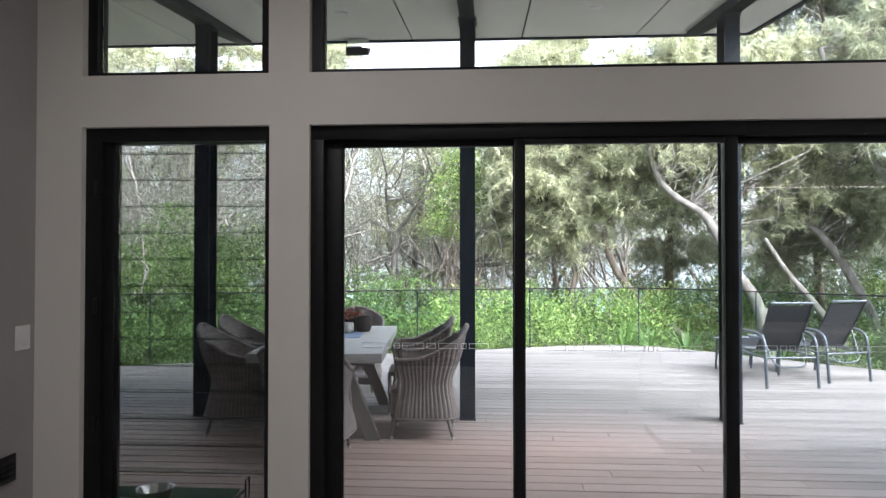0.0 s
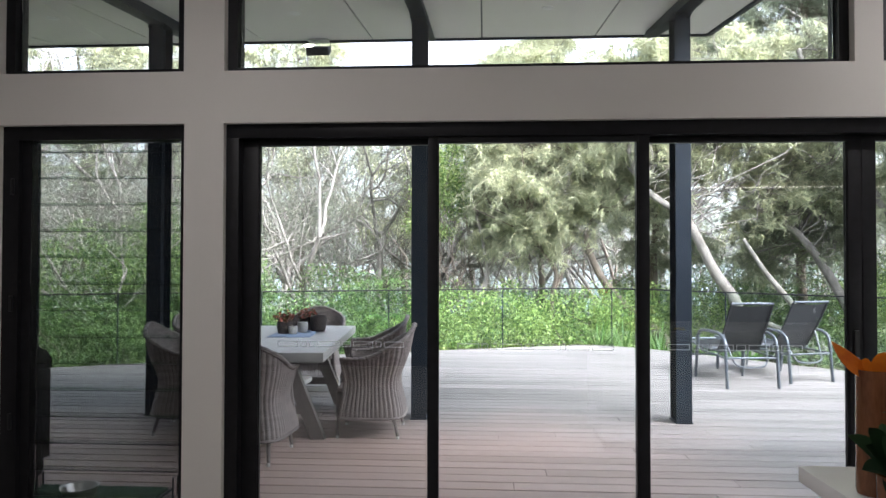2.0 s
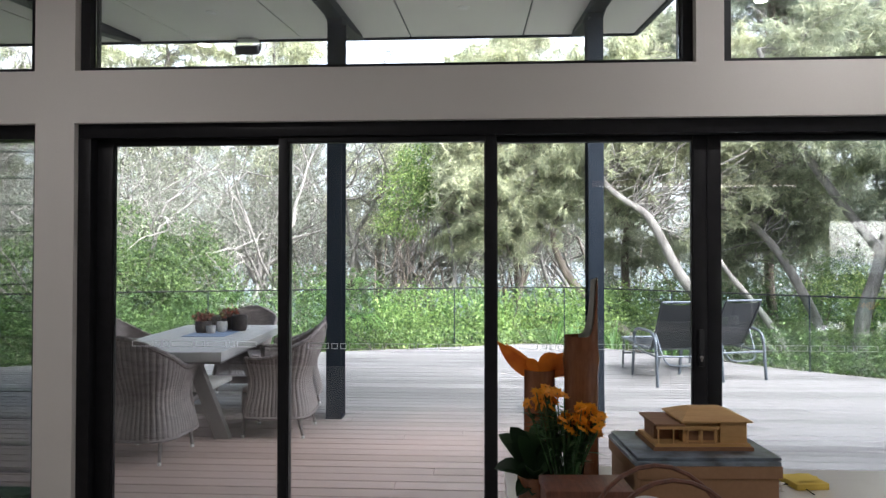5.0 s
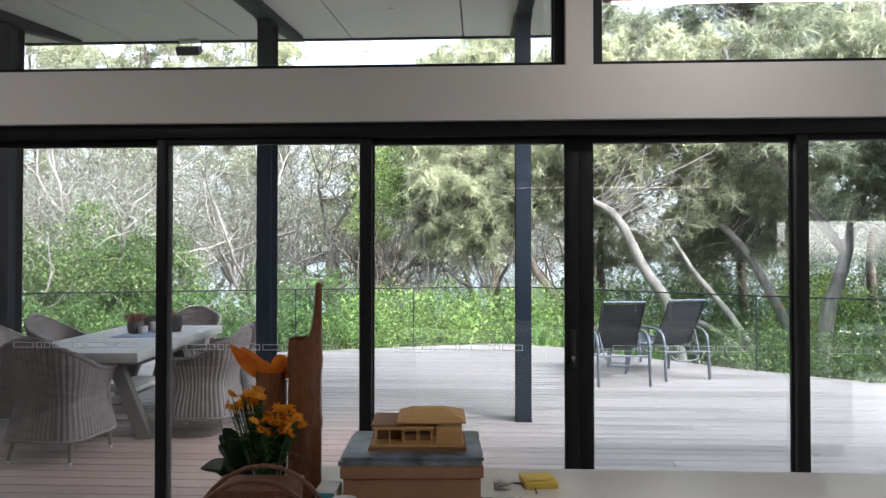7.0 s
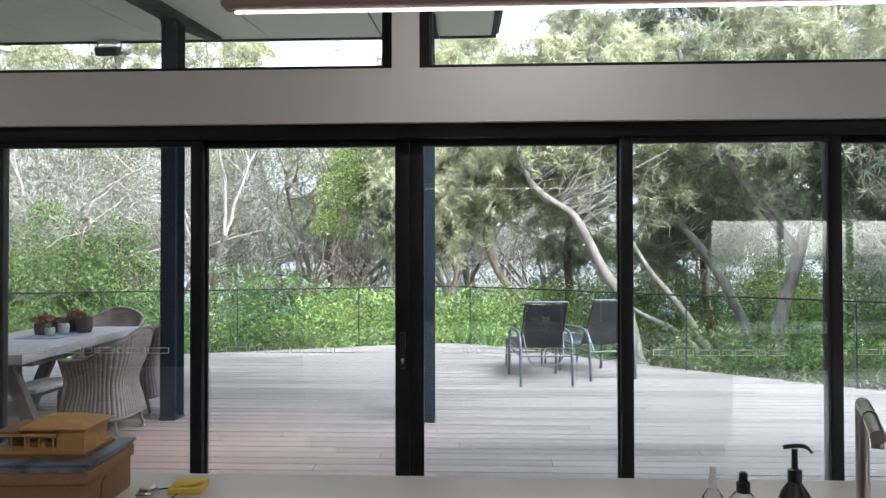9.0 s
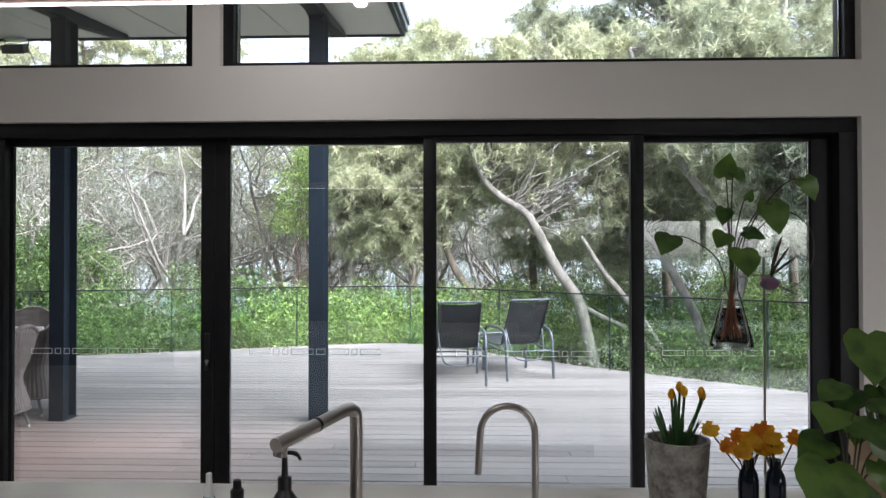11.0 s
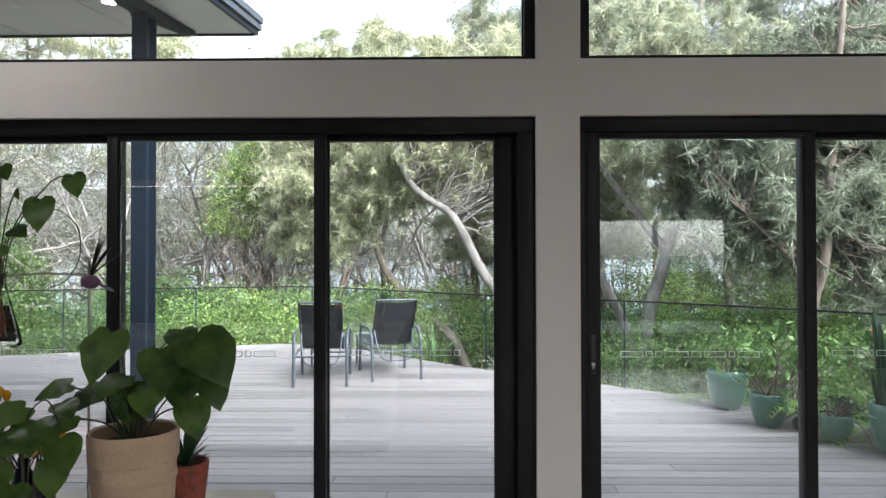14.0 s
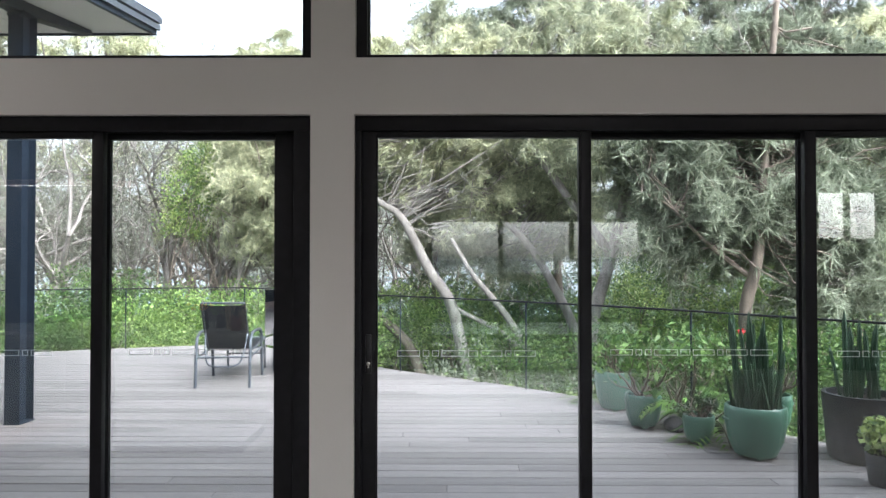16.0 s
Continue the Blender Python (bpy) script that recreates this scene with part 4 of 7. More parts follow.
def bushland():
    C, D = CASUARINA, CASUARINA_DARK
    # leaning casuarinas, from the prow round to the potted plants
    tree("leaning casuarina with a bare lower trunk and hanging olive needles",
         [([(6.3, 17, -1.7), (5.78, 17, -0.53), (4.9, 17, 0.21), (4.26, 17, 0.95), (3.94, 17, 1.6), (3.84, 17, 2.07), (3.94, 17, 2.6), (3.7, 17, 4.2)], 0.13, 0.05),
          ([(3.1, 17, -1.7), (3.0, 17, 0.39), (3.1, 17, 1.14), (2.75, 17, 1.7), (2.4, 17, 2.5)], 0.07, 0.03),
          ([(3.05, 17, 0.6), (3.3, 17.1, 1.3), (3.6, 17.2, 2.0)], 0.045, 0.02)],
         [(3.2, 17, 3.5, 1.6, 1.0, 1.1, 44), (4.9, 16.6, 3.9, 1.5, 1.0, 1.1, 40), (1.9, 17.6, 3.1, 0.9, 0.7, 1.3, 36), (2.9, 17.3, 2.35, 0.7, 0.6, 0.5, 14), (4.2, 17, 5.4, 1.8, 1.2, 1.0, 36), (1.9, 18, 4.9, 1.2, 0.8, 1.2, 26), (2.4, 17.5, 6.3, 1.2, 0.9, 0.9, 20)],
         C, BARK, PALE_BARK, 21)
    tree("pale twin-stemmed casuarina with soft hanging needles",
         [([(1.1, 18, -1.8), (1.25, 18, 0.2), (1.4, 18, 1.0), (1.3, 18, 1.9), (1.0, 18.2, 3.2)], 0.085, 0.03),
          ([(1.0, 18, -1.8), (1.05, 18, 0.1), (1.5, 18, 1.2), (1.9, 18, 2.4)], 0.06, 0.02)],
         [(1.7, 18.9, 3.4, 0.6, 0.6, 1.2, 20), (1.6, 18.8, 2.2, 0.5, 0.5, 0.5, 9), (1.5, 19, 5.6, 0.8, 0.8, 1.0, 14)],
         C, PALE_BARK, PALE_BARK, 23, bare=6)
    tree("thick pale casuarina trunk arching over the deck edge",
         [([(7.6, 15.5, -1.7), (7.22, 15.5, -0.86), (6.91, 15.5, 0.44), (6.42, 15.5, 1.19), (6.04, 15.5, 1.96), (5.7, 15.5, 2.48), (5.15, 15.5, 2.83), (4.77, 15.5, 3.25), (4.5, 15.3, 3.9)], 0.155, 0.05)],
         [(5.6, 15.6, 4.5, 1.5, 0.9, 0.8, 30), (7.4, 15.8, 4.6, 1.5, 0.9, 0.9, 30), (7.9, 16.2, 3.2, 0.9, 0.7, 0.7, 14), (6.6, 15.8, 6.0, 1.6, 1.0, 0.8, 26)],
         C, PALE_BARK, PALE_BARK, 25, bare=20)
    tree("group of leaning pale casuarina trunks",
         [([(9.4, 15, -1.8), (8.83, 15, -0.97), (8.19, 15, 0.08), (7.68, 15, 0.74), (7.33, 15, 1.17), (6.9, 15.1, 1.9)], 0.10, 0.04),
          ([(9.6, 15.5, -1.8), (8.99, 15.5, -1.09), (8.07, 15.5, -0.22), (7.3, 15.5, 0.19), (6.8, 15.5, 0.5)], 0.085, 0.04),
          ([(10.1, 16, -1.8), (9.86, 16, -0.91), (9.69, 16, -0.03), (9.02, 16, 1.27), (8.51, 16, 1.97), (7.99, 16, 2.42), (7.4, 16, 2.7)], 0.14, 0.05)],
         [(8.9, 16.6, 3.6, 1.3, 0.9, 1.0, 26), (9.6, 16.8, 2.5, 1.0, 0.7, 0.8, 18), (9.3, 16.5, 5.4, 1.6, 1.0, 1.1, 30), (8.2, 17.5, 1.7, 0.7, 0.5, 0.5, 8)],
         D, PALE_BARK, PALE_BARK, 27, bare=14)
    tree("tall casuarina with a pale forked trunk",
         [([(9.7, 14.5, -1.7), (9.75, 14.5, -0.92), (9.85, 14.5, 0.27), (10.1, 14.5, 1.06), (10.33, 14.5, 1.92), (10.5, 14.5, 2.63), (10.71, 14.5, 3.42), (10.88, 14.5, 4.43), (11.0, 14.5, 7.0)], 0.17, 0.06),
          ([(10.2, 14.5, 1.6), (9.41, 14.5, 2.63), (8.65, 14.5, 3.75), (8.24, 14.5, 4.58), (7.8, 14.5, 5.8)], 0.10, 0.05)],
         [(10.0, 14.0, 4.1, 1.4, 0.8, 0.9, 26), (11.8, 14.2, 3.4, 1.3, 0.8, 1.1, 28), (11.3, 14.0, 5.3, 1.8, 1.0, 1.0, 30), (9.4, 14.2, 5.9, 1.5, 0.9, 0.9, 24), (12.6, 14.4, 2.1, 0.9, 0.7, 0.9, 18)],
         D, PALE_BARK, PALE_BARK, 29, bare=18)
    tree("dense dark casuarina beside the potted plants",
         [([(12.1, 12.4, -1.7), (12.0, 12.2, 0.45), (12.1, 12.0, 1.3), (12.2, 12.0, 2.1), (12.3, 12.0, 3.6), (12.5, 12.0, 6.0)], 0.13, 0.05),
          ([(12.1, 12.1, 1.1), (11.4, 12.0, 1.6), (10.7, 12.0, 2.3)], 0.05, 0.02)],
         [(12.2, 12.4, 3.1, 1.5, 0.9, 1.1, 60), (11.2, 12.6, 2.2, 0.9, 0.6, 0.7, 26), (13.3, 12.3, 2.2, 1.0, 0.7, 0.9, 36), (14.6, 12.4, 3.0, 1.3, 0.9, 1.2, 34), (12.6, 12.4, 4.9, 1.8, 1.0, 0.9, 36), (13.6, 12.0, 1.0, 0.8, 0.6, 0.6, 16), (10.9, 12.8, 3.6, 0.9, 0.7, 0.9, 24)],
         CASUARINA_DEEP, BARK, PALE_BARK, 31, bare=12)
    tree("casuarina with yellow-olive drooping needles",
         [([(15.2, 14, -1.7), (15.0, 14, 1.0), (15.3, 14, 3.0), (15.1, 14, 6.0)], 0.13, 0.05)],
         [(15.2, 14, 3.2, 1.6, 0.9, 1.3, 26), (16.6, 14.2, 2.0, 1.3, 0.8, 1.1, 20), (14.9, 14, 5.3, 1.8, 1.0, 1.0, 24)],
         C, BARK, PALE_BARK, 33, bare=10)
    # high canopy seen through the windows over the doors
    for i, (x, y, z, w) in enumerate(((9.8, 18.5, 8.3, 2.4), (13.2, 18.5, 8.5, 2.3), (17.0, 19, 8.2, 2.6), (6.4, 20.5, 7.7, 1.7), (20.5, 19, 7.5, 2.6))):
        tree("tall casuarina crown against the white sky",
             [([(x + 0.4, y + 0.6, -2), (x, y + 0.4, 1.5), (x + 0.3, y, 4.5), (x - 0.1, y, z + 0.5)], 0.15, 0.04)],
             [(x, y, z - 0.9, w, 1.2, 1.2, 50), (x + 0.6, y, z + 0.6, w * 0.8, 1.0, 0.9, 30), (x - 0.3, y, z - 2.9, w * 0.9, 1.0, 1.3, 40), (x + 0.5, y + 0.6, z - 5.3, w, 1.0, 1.2, 34)],
             D if i == 3 else CASUARINA_DEEP, BARK, PALE_BARK, 41 + i, bare=14, per=10, length=0.24, twigs_each=9, width=0.022)
    # low crowns that just clear the verandah's fascia
    for i, (x, y, z, w) in enumerate(((-1.6, 24, 7.3, 1.8), (-5.4, 24.5, 9.5, 1.9), (-8.9, 23.5, 9.4, 2.0), (3.3, 23.5, 9.3, 1.2), (-12.8, 23, 9.4, 2.3))):
        tree("pale olive casuarina crown behind the tea trees",
             [([(x + 0.4, y + 0.6, -2), (x, y + 0.4, 1.5), (x + 0.3, y, 4.0), (x - 0.1, y, z)], 0.13, 0.04)],
             [(x, y, z - 0.6, w, 1.2, 0.9, 26), (x + 0.5, y, z - 2.4, w * 1.1, 1.0, 1.1, 26), (x - 0.3, y, z - 4.3, w * 0.9, 1.0, 0.9, 16)],
             C, BARK, PALE_BARK, 241 + i, bare=10, per=8, length=0.28, twigs_each=8, width=0.03)
    # bright leafy tree
    bush("rounded bright green leafy tree behind the deck", [(0.5, 18.3, 4.1, 0.62, 0.6, 0.6), (-0.05, 18.2, 3.3, 0.6, 0.6, 0.62), (0.6, 18.3, 3.0, 0.5, 0.5, 0.5), (0.95, 18.3, 3.6, 0.4, 0.4, 0.45), (-0.35, 18.2, 2.5, 0.38, 0.4, 0.36), (0.2, 18.3, 2.2, 0.35, 0.35, 0.3)], None, SHRUB_BRIGHT, 51, name="leafy_tree", size=0.075, per=5500)
    # crooked pale tea trees and paperbarks on the far side of the table
    spots = ((-1.2, 22, 8.5), (-3.0, 20.5, 8.5), (-4.6, 19, 8), (-6.6, 20, 9), (-8.35, 18.0, 8.5), (-10.4, 18, 8.5), (-12.6, 19, 9), (-14.6, 18, 8.5), (-2.2, 25, 11), (-5.8, 25, 11), (-9.5, 24, 11), (-13.5, 24, 11), (-17.0, 22, 10), (0.4, 25, 10), (-4.0, 23, 10), (-7.8, 22, 10), (-11.5, 22, 10), (3.0, 26, 9), (5.5, 27, 9), (-15.5, 25, 11))
    for i, (x, y, h) in enumerate(spots):
        bare_tree("crooked pale tea tree with thin grey-olive leaves", x, y, h, 60 + i, PALE_BARK, GUM, lean=(0.1 * (-1) ** i, -0.05, 1), r=0.16, depth=4 if i % 2 else 3, kids=3 if i % 2 else 4, leaves=10000, leafsize=0.085)
    # thin trunks in the distance
    rng = np.random.default_rng(5)
    far = thing("distant_trees", "far thicket of thin trunks and grey-green crowns paled as if by haze", "woods", kind="stuff")
    lm, tips = Limbs(7, 4), []
    for _ in range(210):
        x, y = rng.uniform(-34, 42), rng.uniform(26, 46)
        lm.branch((x, y, -3), rng.normal(size=3) * 0.12 + (0, 0, 1), rng.uniform(4.4, 6.6), rng.uniform(0.04, 0.09), 2, 0.12, 0.05, 3, tips)
    lm.out("trunks", BARK, far)
    tips = np.array(tips)
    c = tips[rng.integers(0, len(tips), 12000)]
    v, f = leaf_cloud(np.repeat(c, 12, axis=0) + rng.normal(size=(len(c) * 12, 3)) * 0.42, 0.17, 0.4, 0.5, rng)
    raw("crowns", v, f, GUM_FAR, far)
    # undergrowth: a continuous belt of shrubs, greener by the prow
    k = 0
    for x, y, top, mat_, rx in ((-12.5, 14.5, 2.0, SHRUB, 1.5), (-10.0, 14.8, 2.3, SHRUB, 1.4), (-8.0, 15.2, 2.3, SHRUB, 1.3), (-6.3, 15.8, 2.75, SHRUB, 1.2), (-4.9, 16.0, 2.45, SHRUB, 0.95), (-5.6, 15.0, 1.9, SHRUB, 1.1),
                               (-7.2, 13.2, 1.0, SHRUB, 1.3), (-5.0, 13.2, 0.7, SHRUB, 1.2), (-3.4, 14.6, 0.9, SHRUB, 1.0), (-3.2, 13.0, 0.5, SHRUB, 1.1), (-1.6, 15.0, 0.8, SHRUB, 1.0), (-1.4, 13.4, 0.5, SHRUB, 1.0),
                               (0.1, 14.6, 0.62, SHRUB_BRIGHT, 1.0), (0.4, 16.2, 0.9, SHRUB_BRIGHT, 1.1), (1.6, 14.4, 0.75, SHRUB_BRIGHT, 1.0), (2.0, 16.4, 1.0, SHRUB_BRIGHT, 1.1), (3.3, 14.8, 0.85, SHRUB_BRIGHT, 1.0), (4.2, 16.2, 0.9, SHRUB_BRIGHT, 1.1),
                               (-9.4, 12.4, 0.9, SHRUB, 1.3), (-12.0, 12.2, 1.2, SHRUB, 1.4), (5.4, 17.8, 0.9, SHRUB_BRIGHT, 1.2), (7.0, 18.6, 1.0, SHRUB_BRIGHT, 1.3), (9.0, 19.0, 1.2, SHRUB, 1.4), (11.2, 17.6, 1.2, SHRUB_BRIGHT, 1.3),
                               (13.5, 17.0, 1.3, SHRUB, 1.5), (-1.0, 17.6, 1.1, SHRUB, 1.0), (-2.6, 17.8, 1.4, SHRUB, 1.1), (16.0, 16.0, 1.5, SHRUB, 1.6), (18.5, 15.5, 1.5, SHRUB, 1.6), (8.0, 13.4, 0.25, SHRUB, 1.0), (9.7, 12.8, 0.35, SHRUB, 1.1), (11.0, 11.4, 0.4, SHRUB, 1.0), (12.6, 10.6, 0.6, SHRUB, 1.2), (14.2, 9.6, 0.8, SHRUB, 1.2), (13.4, 7.6, 0.7, SHRUB, 1.1), (15.4, 12.2, 1.0, SHRUB, 1.4), (12.8, 14.8, 0.9, SHRUB_BRIGHT, 1.2), (6.0, 21.5, 1.0, SHRUB, 1.6), (9.0, 22.0, 1.5, SHRUB, 1.7), (12.2, 21.5, 2.0, SHRUB, 1.8), (15.5, 20.5, 2.3, SHRUB, 1.8), (3.0, 22.0, 0.6, SHRUB, 1.4)):
        h = (top + 1.5) / 2
        bush("dense %s shrub beyond the glass balustrade" % ("bright green" if mat_ is SHRUB_BRIGHT else "mid green"), [(x, y, top - h * 0.9, rx, rx * 0.8, h * 0.9), (x + rx * 0.5, y + 0.3, top - h * 1.15, rx * 0.7, rx * 0.6, h * 0.85)], None, mat_, 100 + k, size=0.075, per=3000 if top < 1.5 else 4600)
        k += 1
    # low growth right under the deck edge
    for i, (x, y, w) in enumerate(((5.6, 11.6, 0.8), (6.9, 10.6, 0.7), (8.2, 10.0, 0.8), (9.6, 9.4, 0.9), (10.9, 8.2, 0.8), (11.6, 6.6, 0.8), (12.4, 5.4, 0.9), (11.2, 10.2, 1.0), (9.0, 12.6, 1.1), (7.2, 13.0, 1.0), (12.6, 9.2, 1.1))):
        bush("low dark green groundcover below the deck edge", [(x, y, -0.85, w, w * 0.8, 0.55 if i < 8 else 0.8)], None, SHRUB if i % 3 else GUM, 150 + i, size=0.065, per=2400, stems=3)
    # palms, ferns and strap plants
    palm("young palm with arching green fronds beside the deck", 8.70, 7.80, -0.42, 1, 10, 1.25)
    palm("young palm with arching green fronds behind the pots", 9.35, 7.25, -0.35, 2, 9, 1.15)
    palm("small palm frond cluster between the green pots", 8.98, 5.95, 0.05, 3, 8, 0.72, leaflet=0.26)
    palm("low palm beyond the end of the deck", 10.4, 6.1, -0.5, 4, 8, 1.2)
    palm("pale spreading tree fern in the shrubs", -0.55, 13.6, 0.25, 5, 12, 0.9, name="tree_fern", leaflet=0.24, tilt=0.6)
    palm("green tree fern in the shrubs", -0.95, 16.0, 0.8, 6, 9, 1.2, name="tree_fern", leaflet=0.22)
    for i, (x, y) in enumerate(((3.35, 12.4), (3.8, 12.25), (4.35, 12.0), (5.1, 11.4), (5.5, 11.1))):
        strap_plant("spiky green strap-leaved plant at the deck edge", x, y, -0.25, 70 + i, length=0.62)


bushland()


# ---------------- deck furniture ----------------
def wicker_shell(bm, lo, hi, inner):
    """The ribbed tub of a wicker armchair: open at the front, high at the back, waisted in the middle."""
    na, nz = 264, 9
    span = radians(128)
    grid = []
    for i in range(na + 1):
        a = -span + 2 * span * i / na
        back = 0.5 + 0.5 * math.cos(min(abs(a) / radians(112), 1.0) * math.pi)
        top = 0.63 + 0.25 * back ** 1.25
        col = []
        for k in range(nz + 1):
            t = k / nz
            z = lo + (top - lo) * t
            waist = 1.06 - 0.19 * math.exp(-((z - 0.43) / 0.16) ** 2) + 0.30 * max(z - 0.5, 0) * back
            rx, ry = 0.285 * waist, 0.275 * waist
            rib = 0.007 * (abs(math.sin(a * 28.0)) ** 0.8 - 0.5) * (0 if inner else 1)
            rr = 1.0 + rib / 0.28 - (0.055 if inner else 0)
            # squarer plan than a circle
            c, s = math.cos(a), math.sin(a)
            sq = (abs(c) ** 4.2 + abs(s) ** 4.2) ** (-1 / 4.2)
            col.append(Vector((s * rx * rr * sq, -c * ry * rr * sq - 0.09 * max(z - 0.45, 0) * back, z)))
        grid.append(col)
    vs = [[bm.verts.new(p) for p in col] for col in grid]
    for c0, c1 in zip(vs, vs[1:]):
        for k in range(nz):
            f = (c0[k], c1[k], c1[k + 1], c0[k + 1])
            bm.faces.new(f if not inner else f[::-1])
    return grid


def wicker_chair():
    """A wicker armchair that faces +y."""
    ch = thing("wicker_armchair", "grey-brown woven wicker tub armchair at the outdoor table", "chair", group="chairs round the outdoor table")
    bm = bmesh.new()
    outer = wicker_shell(bm, 0.17, 0.88, False)
    part("backrest", bm, WICKER, ch)
    bm = bmesh.new()
    wicker_shell(bm, 0.40, 0.88, True)
    part("inner_weave", bm, WICKER, ch)
    rim = [c[-1] + Vector((0, 0.004, 0.004)) for c in outer[::3]]
    twist = [0.018 + 0.003 * math.sin(i * 1.9) for i in range(len(rim))]
    part("braided_rim", tube(bmesh.new(), rim, twist, 8), WICKER, ch)
    for e in (outer[0], outer[-1]):
        part("arm_post", tube(bmesh.new(), [e[0], e[3], e[6], e[-1]], 0.016, 8), WICKER, ch)
    part("seat", bx(-0.23, 0.23, -0.21, 0.25, 0.36, 0.405, 0.02), WICKER, ch)
    bm = bmesh.new()
    for k in range(30):
        x = -0.215 + 0.43 * k / 29
        tube(bm, [(x, 0.245, 0.17), (x, 0.25, 0.37)], 0.006, 5)
    part("front_apron", bm, WICKER, ch)
    part("skirt_band", tube(bmesh.new(), [c[0] for c in outer[::4]], 0.011, 6), WICKER, ch)
    for x, y, s in ((-0.22, -0.20, 1), (0.22, -0.20, 1), (-0.21, 0.235, 0), (0.21, 0.235, 0)):
        lg = part("leg", tube(bmesh.new(), [(x * 0.97, y * 0.97, 0.2), (x * 1.06, y * (1.22 if s else 1.02), 0.022)], [0.016, 0.012], 8), WICKER, ch)
        part("glide", tube(bmesh.new(), [(x * 1.06, y * (1.22 if s else 1.02), 0), (x * 1.06, y * (1.22 if s else 1.02), 0.022)], 0.013, 8), CUSHION, lg, "pale plastic foot glide")
    return ch


def outdoor_table():
    t = thing("outdoor_table", "long grey timber outdoor dining table on splayed trestle legs", "table", (-0.43, 6.11, 0), 4.4)
    part("tabletop", bx(-0.5, 0.5, -1.07, 1.07, 0.662, 0.735, 0.004), TABLE_TOP, t)
    part("apron", bx(-0.40, 0.40, -0.75, 0.75, 0.60, 0.661, 0.003), TABLE_LEG, t)
    for y in (-0.66, 0.66):
        for sx in (-1, 1):
            bm = bmesh.new()
            v = []
            for z, xc in ((0.0, 0.40), (0.60, 0.16)):
                v.append([bm.verts.new((sx * xc + dx, y + dy, z)) for dx, dy in ((-0.055, -0.04), (0.055, -0.04), (0.055, 0.04), (-0.055, 0.04))])
            for k in range(4):
                bm.faces.new((v[0][k], v[0][(k + 1) % 4], v[1][(k + 1) % 4], v[1][k]))
            bm.faces.new(v[0][::-1])
            bm.faces.new(v[1])
            bmesh.ops.recalc_face_normals(bm, faces=bm.faces)
            part("leg", bm, TABLE_LEG, t, smooth=False)
        part("cross_brace", bx(-0.27, 0.27, y - 0.035, y + 0.035, 0.20, 0.27, 0.004), TABLE_LEG, t)
    part("stretcher", bx(-0.04, 0.04, -0.62, 0.62, 0.21, 0.26, 0.004), TABLE_LEG, t)
    bench = thing("bench_cushion", "pale canvas seat pad under the table", "cushion", (-0.45, 6.22, 0.27))
    part("pad", bx(-0.16, 0.16, -0.3, 0.3, 0.0, 0.05, 0.02), CUSHION, bench)
    # runner and planted pots
    run = thing("table_runner", "blue and white woven table runner", "runner", (-0.42, 6.36, 0.735), 4.4)
    blue = mat("blue_woven_cloth", (0.10, 0.17, 0.32), (0.30, 0.36, 0.45), rough=0.9, scale=24, fine=200, bump=0.2)
    part("cloth", bx(-0.19, 0.19, -0.3, 0.3, 0.0, 0.005, 0.002), blue, run)
    dark = mat("dark_rusted_metal_pot", (0.05, 0.035, 0.03), (0.025, 0.02, 0.02), rough=0.7, scale=30, bump=0.2)
    glazed = mat("speckled_white_stoneware", (0.50, 0.49, 0.46), (0.3, 0.3, 0.29), rough=0.5, scale=40, bump=0.1)
    succulent = leaf_mat("red_succulent_rosettes", (0.30, 0.07, 0.05), (0.11, 0.09, 0.05), scale=20)
    rng = np.random.default_rng(3)
    for x, y, r, h, kind in ((-0.52, 6.37, 0.075, 0.11, 1), (-0.53, 6.62, 0.08, 0.14, 0), (-0.43, 6.33, 0.045, 0.07, 2), (-0.375, 6.46, 0.05, 0.095, 2), (-0.26, 6.60, 0.08, 0.145, 0), (-0.40, 6.70, 0.07, 0.13, 1)):
        p = thing("succulent_pot", ("dark metal pot planted with red succulents" if kind == 1 else "dark round metal candle pot" if kind == 0 else "small speckled stoneware jar") + " on the outdoor table", "pot", (x, y, 0.741 if y < 6.65 and x > -0.6 else 0.735), group="pots on the outdoor table")
        part("pot_body", lathe([(r * 0.8, 0), (r * 0.95, h * 0.3), (r, h * 0.7), (r * 0.92, h), (r * 0.8, h), (r * 0.78, h * 0.7)], 18), glazed if kind == 2 else dark, p)
        if kind == 1:
            c = rng.normal(size=(260, 3)) * (r * 0.6, r * 0.6, 0.025) + (0, 0, h + 0.03)
            v, f = leaf_cloud(c, 0.035, 0.5, -0.5, rng)
            raw("rosettes", v, f, succulent, p)["kind"] = "stuff"
    # chairs round it
    first = wicker_chair()
    first.matrix_basis = pose(-0.36, 4.99, 0, 0, 0, -4)
    for x, y, a in ((0.40, 5.73, 92), (0.25, 6.56, 95), (-1.11, 5.73, -84), (-1.28, 6.62, -88), (-0.53, 7.52, 184)):
        copy_thing(first, pose(x, y, 0, 0, 0, a))


